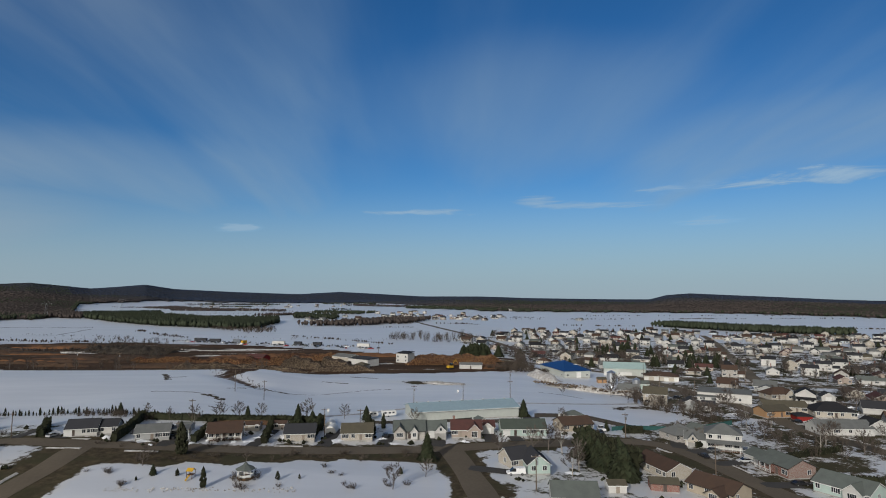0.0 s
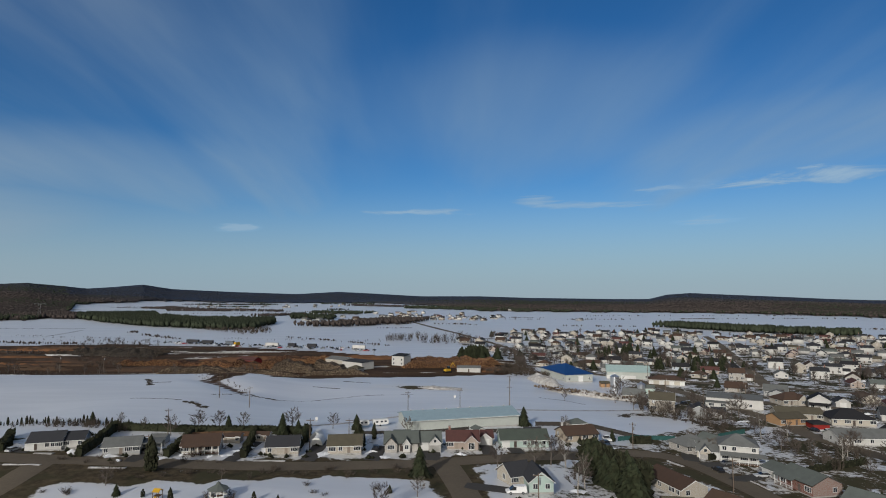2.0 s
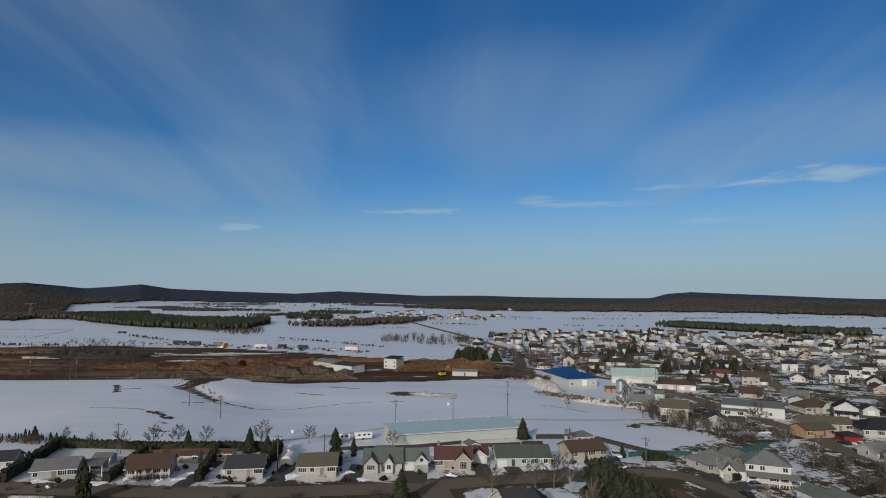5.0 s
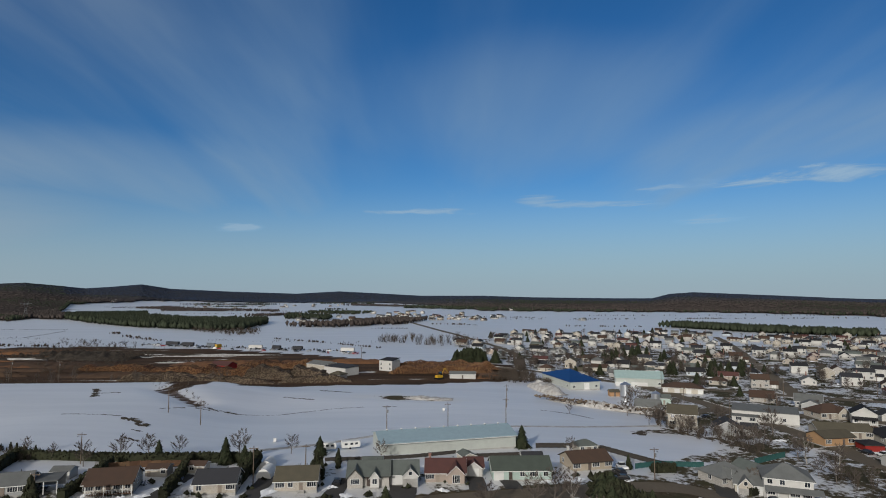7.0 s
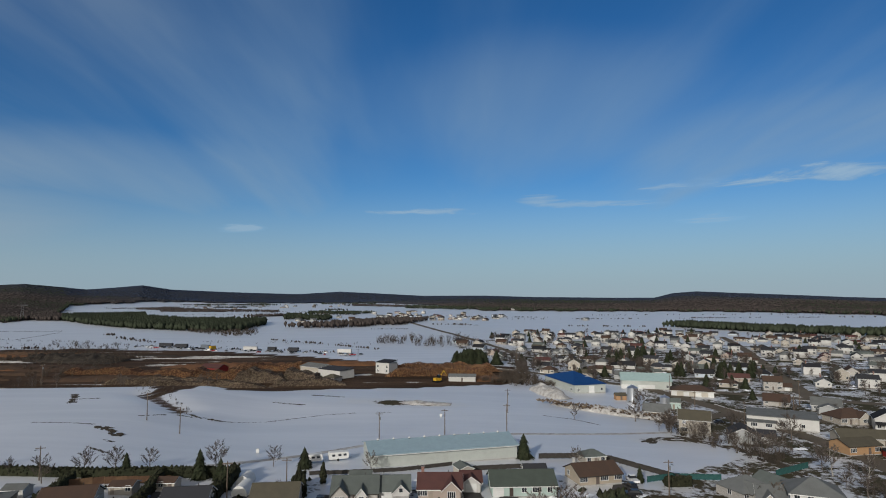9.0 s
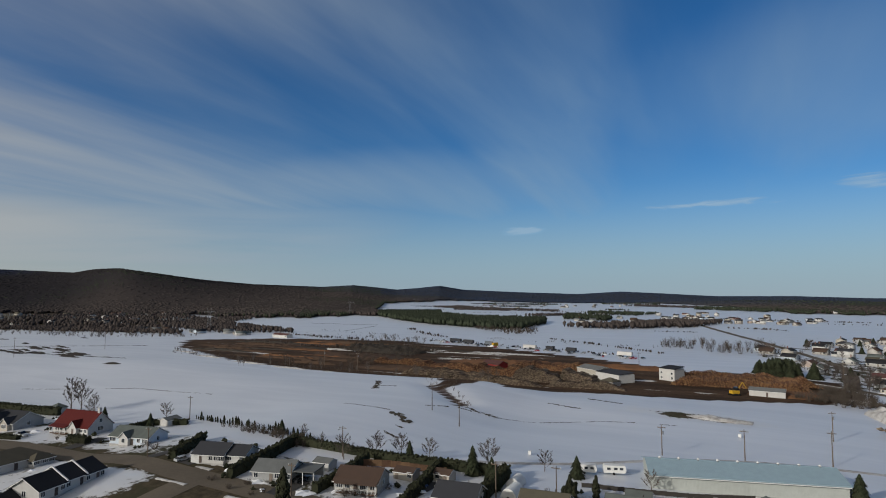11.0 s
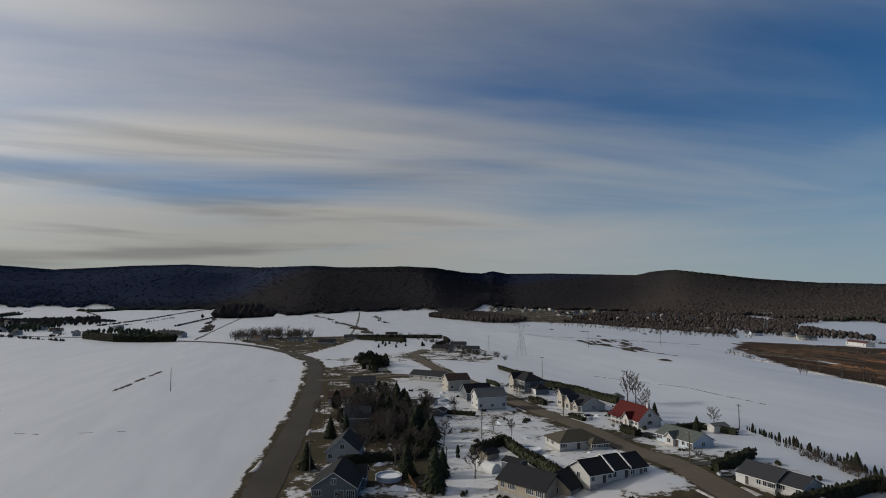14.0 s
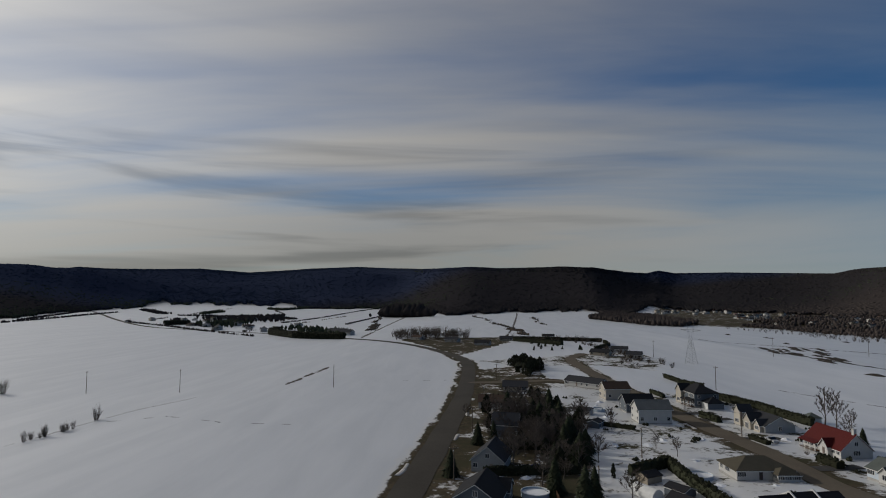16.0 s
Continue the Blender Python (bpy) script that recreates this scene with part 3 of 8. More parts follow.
def ground_material():
    m = bpy.data.materials.new("snowy_ground")
    m.use_nodes = True
    t = m.node_tree
    bsdf = t.nodes["Principled BSDF"]
    spot = node(t, "ShaderNodeNewGeometry").outputs["Position"]
    zone = node(t, "ShaderNodeAttribute", attribute_name="zone")
    cut = node(t, "ShaderNodeSeparateColor")
    feed(t, cut, Color=zone.outputs["Color"])
    bare, mud, wood = cut.outputs[0], cut.outputs[1], cut.outputs[2]
    patch = grain(t, spot, 0.075, 5.0, 0.62, 0.3)
    tuft = grain(t, spot, 0.55, 5.0, 0.65)
    long = node(t, "ShaderNodeMapping")
    feed(t, long, Vector=spot, Rotation=(0, 0, radians(-20)), Scale=(0.012, 0.075, 0.05))
    drift = grain(t, long.outputs[0], 1.0, 5.0, 0.6, 0.4)
    level = calc(t, "ADD", calc(t, "MULTIPLY", patch, 0.62), calc(t, "MULTIPLY", tuft, 0.38))
    cover = span(t, calc(t, "ADD", level, bare), 0.88, 0.97)
    snow = blend(t, span(t, drift, 0.30, 0.72), (0.49, 0.505, 0.53, 1), (0.58, 0.59, 0.61, 1))
    snow = blend(t, span(t, calc(t, "ADD", level, bare), 0.62, 0.92, 0.0, 0.55), snow, (0.55, 0.53, 0.49, 1))
    grass = blend(t, span(t, tuft, 0.3, 0.7), (0.040, 0.033, 0.023, 1), (0.088, 0.069, 0.044, 1))
    grass = blend(t, span(t, patch, 0.45, 0.65), grass, (0.050, 0.047, 0.028, 1))
    earth = blend(t, span(t, calc(t, "ADD", calc(t, "MULTIPLY", drift, 0.6), calc(t, "MULTIPLY", tuft, 0.4)), 0.35, 0.65), (0.034, 0.024, 0.018, 1), (0.082, 0.052, 0.033, 1))
    earth = blend(t, span(t, calc(t, "ADD", calc(t, "MULTIPLY", drift, 0.7), calc(t, "MULTIPLY", patch, 0.3)), 0.60, 0.66), earth, (0.58, 0.57, 0.55, 1))
    litter = blend(t, span(t, tuft, 0.3, 0.7), (0.030, 0.024, 0.021, 1), (0.050, 0.040, 0.034, 1))
    out = blend(t, cover, snow, grass)
    out = blend(t, span(t, calc(t, "ADD", mud, calc(t, "MULTIPLY", calc(t, "SUBTRACT", patch, 0.5), 0.9)), 0.4, 0.6), out, earth)
    out = blend(t, wood, out, litter)
    relief = node(t, "ShaderNodeBump")
    feed(t, relief, Height=calc(t, "ADD", calc(t, "MULTIPLY", tuft, 0.4), drift), Strength=0.22, Distance=0.4)
    feed(t, bsdf, Base_Color=out, Roughness=span(t, calc(t, "MAXIMUM", cover, calc(t, "MAXIMUM", mud, wood)), 0, 1, 0.50, 0.95), Normal=relief.outputs[0])
    feed(t, bsdf, Specular_IOR_Level=span(t, calc(t, "MAXIMUM", cover, calc(t, "MAXIMUM", mud, wood)), 0, 1, 0.95, 0.03))
    # the icy crust throws low light forward
    feed(t, bsdf, Coat_Weight=span(t, calc(t, "MAXIMUM", cover, calc(t, "MAXIMUM", mud, wood)), 0, 1, 0.55, 0.0), Coat_Roughness=0.42, Coat_IOR=1.4)
    return m


make_ground()


# ---------------------------------------------------------------- builders
class Shape:
    """Gathers the corners and faces of one mesh."""

    def __init__(self):
        self.v, self.f = [], []

    def add(self, verts, faces):
        n = len(self.v)
        self.v += [tuple(p) for p in verts]
        self.f += [tuple(n + k for k in face) for face in faces]
        return self

    def box(self, x0, x1, y0, y1, z0, z1):
        return self.add([(x0, y0, z0), (x1, y0, z0), (x1, y1, z0), (x0, y1, z0), (x0, y0, z1), (x1, y0, z1), (x1, y1, z1), (x0, y1, z1)],
                        [(3, 2, 1, 0), (4, 5, 6, 7), (0, 1, 5, 4), (1, 2, 6, 5), (2, 3, 7, 6), (3, 0, 4, 7)])

    def loft(self, rings, caps=True):
        """Joins rings of equally many corners one to the next."""
        n, k = len(rings[0]), len(rings)
        verts = [p for ring in rings for p in ring]
        faces = [(a * n + b, a * n + (b + 1) % n, (a + 1) * n + (b + 1) % n, (a + 1) * n + b) for a in range(k - 1) for b in range(n)]
        if caps:
            faces += [tuple(range(n))[::-1], tuple((k - 1) * n + b for b in range(n))]
        return self.add(verts, faces)

    def tube(self, a, b, ra, rb, n=5):
        a, b = Vector(a), Vector(b)
        q = (b - a).to_track_quat("Z", "Y")
        ring = lambda c, r: [c + q @ Vector((r * math.cos(2 * math.pi * k / n), r * math.sin(2 * math.pi * k / n), 0)) for k in range(n)]
        return self.loft([ring(a, ra), ring(b, rb)], n > 3)

    def blob(self, c, rx, ry, rz, rng, rough=0.25):
        """An uneven eight-faced clump."""
        x, y, z = c
        j = lambda: 1 + rng.uniform(-rough, rough)
        return self.add([(x + rx * j(), y, z), (x, y + ry * j(), z), (x - rx * j(), y, z), (x, y - ry * j(), z), (x, y, z + rz * j()), (x, y, z - rz * j())],
                        [(0, 1, 4), (1, 2, 4), (2, 3, 4), (3, 0, 4), (1, 0, 5), (2, 1, 5), (3, 2, 5), (0, 3, 5)])

    def mesh(self, name, mat):
        me = bpy.data.meshes.new(name)
        me.from_pydata(self.v, [], self.f)
        me.materials.append(mat)
        return me


def part(name, shape, mat, parent, label="", where=None):
    """Links a shape, or a mesh already made, as one part under a thing or a part."""
    ob = new(name, shape.mesh(name, mat) if isinstance(shape, Shape) else shape)
    ob.parent = parent
    if where is not None:
        ob.matrix_basis = where
    return tagged(ob, label)


def thing(name, x, y, rot, label, category, group="", z=None):
    ob = new(name)
    ob.empty_display_size = 0.5
    px, py, k = lay(x, y)
    ob.matrix_basis = pose(px, py, gz(px, py) + (0.0 if z is None else z - gz(x, y)), 0, 0, rot) @ Matrix.Diagonal((k, k, k, 1))
    return tagged(ob, label, category, group)


STORE = {}


def stored(key, make):
    if key not in STORE:
        STORE[key] = make()
    return STORE[key]


def frame_mesh(w, h, dark=False):
    def make():
        s, b, d = Shape(), 0.09, 0.07
        bars = [0.0] if 0.8 < w <= 1.6 else [-w / 4, 0.0, w / 4] if w > 1.6 else []
        xs = [-w / 2 - b, -w / 2] + [q for c in bars for q in (c - 0.03, c + 0.03)] + [w / 2, w / 2 + b]
        zs = [-b, 0.0, h, h + b]
        nx = len(xs)
        at = lambda i, j, k: (k * 4 + j) * nx + i
        solid = lambda i, j: 0 <= i < nx - 1 and 0 <= j < 3 and (j != 1 or i % 2 == 0)
        faces = []
        for i in range(nx - 1):
            for j in range(3):
                if not solid(i, j):
                    continue
                faces += [(at(i, j, 0), at(i + 1, j, 0), at(i + 1, j + 1, 0), at(i, j + 1, 0)), (at(i, j + 1, 1), at(i + 1, j + 1, 1), at(i + 1, j, 1), at(i, j, 1))]
                for di, dj, (p, q) in ((-1, 0, ((i, j + 1), (i, j))), (1, 0, ((i + 1, j), (i + 1, j + 1))), (0, -1, ((i, j), (i + 1, j))), (0, 1, ((i + 1, j + 1), (i, j + 1)))):
                    if not solid(i + di, j + dj):
                        faces.append((at(*q, 0), at(*p, 0), at(*p, 1), at(*q, 1)))
        s.add([(x, y, z) for y in (-d, 0.0) for z in zs for x in xs], faces)
        return s.mesh("window", M["darktrim" if dark else "trim"])
    return stored(("frame", w, h, dark), make)


def pane_mesh(w, h):
    return stored(("pane", w, h), lambda: Shape().box(-w / 2, w / 2, -0.03, 0.02, 0, h).mesh("pane", M["pane"]))


def door_mesh():
    def make():
        s = Shape().box(-0.46, 0.46, -0.06, 0, 0, 2.03)
        s.box(-0.33, 0.33, -0.09, -0.06, 0.15, 0.85).box(-0.33, 0.33, -0.09, -0.06, 1.05, 1.85)
        return s.mesh("door", M["door"])
    return stored("door", make)


def garage_mesh(w):
    def make():
        s = Shape()
        for k in range(4):
            s.box(-w / 2, w / 2, -0.08, 0, 0.55 * k + 0.01, 0.55 * k + 0.54)
        return s.mesh("garage_door", M["garage"])
    return stored(("garage", w), make)


SIDES = {"f": 0, "r": 90, "b": 180, "l": -90}


def openings(root, ox, oy, w, d, turn, side, spec, base, dark=False, sill=0.85):
    """Sets windows and doors in a wall, evenly, by a line of letters."""
    length, depth = (w, d) if side in "fb" else (d, w)
    m = Matrix.Translation((ox, oy, 0)) @ Matrix.Rotation(radians(turn + SIDES[side]), 4, "Z")
    for k, kind in enumerate(spec):
        if kind == ".":
            continue
        x = (k + 0.5) / len(spec) * length - length / 2
        here = lambda z: m @ Matrix.Translation((x, -depth / 2 - 0.004, z))
        if kind in "wWvp":
            ww, hh = {"w": (1.1, 1.2), "W": (2.1, 1.25), "v": (0.8, 0.9), "p": (1.8, 1.9)}[kind]
            win = part("window", frame_mesh(ww, hh, dark), None, root, where=here(base + (0.15 if kind == "p" else sill)))
            part("pane", pane_mesh(ww, hh), None, win)
        elif kind == "d":
            part("door", door_mesh(), None, root, where=here(base))
        elif kind in "gG":
            part("garage_door", garage_mesh(2.6 if kind == "g" else 4.6), None, root, where=here(0.05))


def roof_shape(w, d, eave, rise, kind, over, thick=0.22):
    """A roof with its ridge along x: gable, hip or shed."""
    s, hw, hd = Shape(), w / 2 + over, d / 2 + over
    drop = rise * over / (d / 2)
    e0, r0 = eave - drop + 0.03, eave + rise + 0.03
    if kind == "gable":
        prof = [(-hd, e0), (0, r0), (hd, e0), (hd, e0 + thick), (0, r0 + thick), (-hd, e0 + thick)]
        s.loft([[(x, y, z) for y, z in prof] for x in (-hw, hw)])
        s.box(-hw, hw, -0.12, 0.12, r0 + thick - 0.03, r0 + thick + 0.05)
    elif kind == "hip":
        run = max(hw - hd, 0.05)
        for low, (dz, f) in enumerate(((0.0, True), (thick, False))):
            base = [(-hw, -hd, e0 + dz), (hw, -hd, e0 + dz), (hw, hd, e0 + dz), (-hw, hd, e0 + dz), (-run, 0, r0 + dz), (run, 0, r0 + dz)]
            faces = [(0, 1, 5, 4), (1, 2, 5), (2, 3, 4, 5), (3, 0, 4)]
            s.add(base, [q[::-1] for q in faces] if f else faces)
        s.f += [(0, 6, 7, 1)[::-1], (1, 7, 8, 2)[::-1], (2, 8, 9, 3)[::-1], (3, 9, 6, 0)[::-1]]
    else:
        s.add([(-hw, -hd, e0), (hw, -hd, e0), (hw, hd, r0), (-hw, hd, r0), (-hw, -hd, e0 + thick), (hw, -hd, e0 + thick), (hw, hd, r0 + thick), (-hw, hd, r0 + thick)],
              [(3, 2, 1, 0), (4, 5, 6, 7), (0, 1, 5, 4), (1, 2, 6, 5), (2, 3, 7, 6), (3, 0, 4, 7)])
    return s


def volume(root, ox, oy, w, d, eave, rise, wall, roof, kind="gable", turn=0, base=0.45, over=0.45, front="", back="", left="", right="", upper="", uleft="", uright="", dark=False):
    """One roofed body of a house: footing, wall, roof and openings; its front faces -y before it is turned."""
    if eave < 3.7:
        base, eave = base * 0.75, eave * 0.88
    m = Matrix.Translation((ox, oy, 0)) @ Matrix.Rotation(radians(turn), 4, "Z")
    part("footing", Shape().box(-w / 2 - 0.04, w / 2 + 0.04, -d / 2 - 0.04, d / 2 + 0.04, -0.9, base), M["concrete"], root, where=m)
    s = Shape()
    if kind == "gable":
        prof = [(-d / 2, base), (d / 2, base), (d / 2, eave), (0, eave + rise), (-d / 2, eave)]
        s.loft([[(x, y, z) for y, z in prof] for x in (-w / 2, w / 2)])
    else:
        s.box(-w / 2, w / 2, -d / 2, d / 2, base, eave)
    part("wall", s, M[wall], root, where=m)
    part("roof", roof_shape(w, d, eave, rise, kind, over), M[roof], root, where=m)
    if kind != "shed" and not roof.startswith(("r_blue", "r_steel", "r_silver")):
        low, hw, hd = eave - rise * over / (d / 2) + 0.03, w / 2 + over, d / 2 + over
        boards = Shape().box(-hw, hw, -hd - 0.035, -hd - 0.004, low - 0.02, low + 0.17).box(-hw, hw, hd + 0.004, hd + 0.035, low - 0.02, low + 0.17)
        if kind == "gable":
            for sx in (-1, 1):
                x0, x1 = sorted((sx * (hw + 0.004), sx * (hw + 0.035)))
                boards.loft([[(x, -hd, low - 0.02), (x, 0, eave + rise + 0.01), (x, hd, low - 0.02), (x, hd, low + 0.16), (x, 0, eave + rise + 0.19), (x, -hd, low + 0.16)] for x in (x0, x1)])
        part("fascia", boards, M["trim" if wall not in ("tan", "orange", "brick", "red", "stone") else "darktrim"], root, where=m)
    for side, spec in (("f", front), ("b", back), ("l", left), ("r", right)):
        openings(root, ox, oy, w, d, turn, side, spec, base, dark)
    for side, spec in (("f", upper), ("l", uleft), ("r", uright)):
        openings(root, ox, oy, w, d, turn, side, spec, base + 2.65, dark)


def chimney(root, x, y, z0, z1, mat="brick", size=0.7):
    s = Shape().box(x - size / 2, x + size / 2, y - size / 2, y + size / 2, z0, z1).box(x - size / 2 - 0.08, x + size / 2 + 0.08, y - size / 2 - 0.08, y + size / 2 + 0.08, z1, z1 + 0.12)
    part("chimney", s, M[mat], root)


def vent(root, x, y, z):
    part("vent_pipe", Shape().tube((x, y, z - 0.3), (x, y, z + 0.55), 0.09, 0.09, 8), M["darktrim"], root)


def steps(root, x, y, base, wide=1.6, n=3):
    s = Shape()
    for k in range(n):
        s.box(x - wide / 2, x + wide / 2, y - 0.3 * (n - k), y, -0.3, base * (k + 1) / n)
    part("steps", s, M["concrete"], root)


def porch(root, x, y, w, d, high, roof, base=0.45, posts=3):
    """A veranda before a wall at y: deck, posts, rail and lean-to roof."""
    part("deck", Shape().box(x - w / 2, x + w / 2, y - d, y - 0.01, base - 0.15, base), M["plank"], root)
    for k in range(posts):
        px = x - w / 2 + 0.1 + (w - 0.2) * k / max(posts - 1, 1)
        part("post", Shape().box(px - 0.07, px + 0.07, y - d + 0.04, y - d + 0.18, -0.3, high), M["trim"], root)
    rail = Shape().box(x - w / 2, x + w / 2, y - d + 0.06, y - d + 0.14, base + 0.85, base + 0.93)
    for k in range(int(w / 0.35)):
        rail.box(x - w / 2 + 0.35 * k, x - w / 2 + 0.35 * k + 0.05, y - d + 0.07, y - d + 0.12, base, base + 0.85)
    part("railing", rail, M["trim"], root)
    part("porch_roof", Shape().add([(x - w / 2 - 0.2, y - d - 0.3, high), (x + w / 2 + 0.2, y - d - 0.3, high), (x + w / 2 + 0.2, y - 0.01, high + 0.7), (x - w / 2 - 0.2, y - 0.01, high + 0.7),
                                    (x - w / 2 - 0.2, y - d - 0.3, high + 0.16), (x + w / 2 + 0.2, y - d - 0.3, high + 0.16), (x + w / 2 + 0.2, y - 0.01, high + 0.86), (x - w / 2 - 0.2, y - 0.01, high + 0.86)],
                                   [(3, 2, 1, 0), (4, 5, 6, 7), (0, 1, 5, 4), (1, 2, 6, 5), (2, 3, 7, 6), (3, 0, 4, 7)]), M[roof], root)


def house(fx, fy, rot, w, d, wall, roof, label, eave=3.0, rise=None, kind="gable", group="houses along the street", category="house", stack=True, **spec):
    """A house whose front wall stands at (fx, fy) and faces -y before it is turned by rot."""
    m = pose(fx, fy, 0, 0, 0, rot) @ Vector((0, d / 2, 0))
    root = thing("house", m.x, m.y, rot, label, category, group)
    volume(root, 0, 0, w, d, eave, d / 2 * 0.45 if rise is None else rise, wall, roof, kind, **spec)
    if stack:
        vent(root, w * 0.2, d * 0.12, eave + (d / 2 * 0.45 if rise is None else rise) * 0.8)
    return root


def gablet(root, x, y, w, deep, eave, rise, wall, roof, front="W", base=0.45):
    """A gabled bay that stands out of the front at y, its ridge running back over the house."""
    volume(root, x, y + deep / 2 - 1.2, deep, w, eave, rise, wall, roof, "gable", 90, base, 0.35, left=front[::-1])


def shed(x, y, rot, w, d, wall, roof, label, eave=2.1, rise=0.8, kind="gable", front="d", turn=0, group="garden sheds"):
    root = thing("shed", x, y, rot, label, "shed", group)
    volume(root, 0, 0, w, d, eave, rise, wall, roof, kind, turn, 0.12, 0.25, front=front)
    return root


# ---- plants
def bare_tree_meshes(seed, high, spread, limbs=9, fork=5, pale=False, narrow=False):
    """Trunk with limbs, and a crown of fine twigs, of a leafless hardwood."""
    def make():
        rng = random.Random(seed)
        trunk, crown = Shape(), Shape()
        lean = Vector((rng.uniform(-0.06, 0.06), rng.uniform(-0.06, 0.06), 1)) * high
        knots = [lean * k + Vector((rng.uniform(-0.1, 0.1), rng.uniform(-0.1, 0.1), 0)) * high * 0.12 * (k > 0) for k in (0, 0.22, 0.45, 0.7, 0.96)]
        radii = [0.022 * high, 0.017 * high, 0.012 * high, 0.006 * high, 0.002 * high]
        for a, b, ra, rb in zip(knots[:-1], knots[1:], radii[:-1], radii[1:]):
            trunk.tube(a, b, ra, rb, 6)
        for k in range(limbs):
            f = 0.20 + 0.68 * (k + rng.random()) / limbs
            i = min(int(f * 4), 3)
            root = knots[i].lerp(knots[i + 1], f * 4 - i)
            ang = 2.4 * k + rng.uniform(-0.5, 0.5)
            reach = spread * (1.12 - 0.75 * f) * rng.uniform(0.75, 1.15)
            rise = reach * (1.7 if narrow else 0.95) * rng.uniform(0.7, 1.2)
            tip = root + Vector((math.cos(ang) * reach, math.sin(ang) * reach, rise))
            mid = root.lerp(tip, 0.5) - Vector((0, 0, 0.06 * reach))
            thick = 0.0068 * high * (1.1 - f * 0.6)
            trunk.tube(root, mid, thick, thick * 0.6, 4).tube(mid, tip, thick * 0.6, thick * 0.25, 3)
            for j in range(fork):
                g = 0.28 + 0.72 * (j + rng.random()) / fork
                start = root.lerp(mid, g * 2) if g < 0.5 else mid.lerp(tip, g * 2 - 1)
                way = (tip - root).normalized() + Vector((rng.uniform(-1, 1), rng.uniform(-1, 1), rng.uniform(-0.2, 0.9))) * 0.85
                end = start + way.normalized() * reach * 0.52 * rng.uniform(0.6, 1.1)
                crown.tube(start, end, thick * 0.36, 0.018, 3)
                for _ in range(fork * 3 + 2):
                    s2 = start.lerp(end, rng.uniform(0.25, 1.0))
                    w2 = way.normalized() + Vector((rng.uniform(-1, 1), rng.uniform(-1, 1), rng.uniform(-0.3, 0.9))) * 0.9
                    e2 = s2 + w2.normalized() * reach * 0.34 * rng.uniform(0.5, 1.15)
                    crown.tube(s2, e2, 0.024, 0.010, 3)
        return trunk.mesh("trunk", M["birch" if pale else "bark"]), crown.mesh("crown", M["twig"])
    return stored(("bare", seed, high, spread, limbs, fork, pale, narrow), make)


def bare_tree(x, y, high, rot=0.0, variant=0, label="leafless grey-brown hardwood tree with fine twigs", pale=False, narrow=False, group="bare trees"):
    trunk, crown = bare_tree_meshes(variant, 10.0, 2.6 if narrow else 3.7, 14, 6, pale, narrow)
    root = thing("bare_tree", x, y, rot, label, "tree", group, gz(x, y) - 0.1)
    root.scale = tuple(k * high / 10 for k in root.scale)
    part("trunk", trunk, None, root)
    part("crown", crown, None, root)
    return root


def conifer_meshes(seed, wide, kind):
    def make():
        rng = random.Random(seed)
        trunk, crown = Shape().tube((0, 0, 0), (0, 0, 9.2), 0.2, 0.03, 6), Shape()
        if kind == "spruce":
            layers = 24
            core = [[(c * 0.62 * q * math.cos(a + 0.3 * k), c * 0.62 * q * math.sin(a + 0.3 * k), z) for a in np.linspace(0, 2 * math.pi, 9)[:-1] for c in (rng.uniform(0.8, 1.15),)]
                    for k, (z, q) in enumerate((0.6 + 9.2 * f, 1.3 * wide * (1 - f) ** 0.75 + 0.05) for f in np.linspace(0, 1, 12))]
            crown.loft(core)
            for k in range(layers):
                f = k / layers
                z = 0.7 + 9.0 * f ** 0.92
                r = 1.3 * wide * (1 - f) ** 0.75 * rng.uniform(0.7, 1.12) + 0.16
                for j in range(int(13 + 17 * (1 - f))):
                    a = rng.uniform(0, 2 * math.pi)
                    q = r * rng.uniform(0.65, 1.1)
                    ca, sa, hw = math.cos(a), math.sin(a), 0.14 + 0.17 * q
                    tip = (ca * q, sa * q, z - 0.35 * q + rng.uniform(-0.15, 0.1))
                    mid = (ca * q * 0.55, sa * q * 0.55, z + 0.02)
                    crown.add([(0, 0, z + 0.25), (mid[0] - sa * hw, mid[1] + ca * hw, mid[2] - 0.18), tip, (mid[0] + sa * hw, mid[1] - ca * hw, mid[2] - 0.18), (mid[0], mid[1], mid[2] - 0.3)],
                              [(0, 1, 2), (0, 2, 3), (4, 2, 1), (4, 3, 2)])
            crown.add([(-0.12, 0, 9.2), (0.1, 0.1, 9.2), (0.05, -0.12, 9.2), (0, 0, 10.1)], [(0, 1, 3), (1, 2, 3), (2, 0, 3)])
        else:
            for k in range(150):
                f = rng.random()
                prof = wide * math.sin(math.pi * min(1, 0.18 + 0.82 * f)) ** 0.6 * (1 - 0.35 * f)
                a, q = rng.uniform(0, 2 * math.pi), prof * rng.uniform(0.45, 1.0)
                crown.blob((math.cos(a) * q, math.sin(a) * q, 0.7 + 9.0 * f), 0.5, 0.5, 0.8, rng, 0.5)
        return trunk.mesh("trunk", M["bark"]), crown.mesh("crown", M["needle" if kind == "spruce" else "cedar"])
    return stored(("conifer", seed, wide, kind), make)


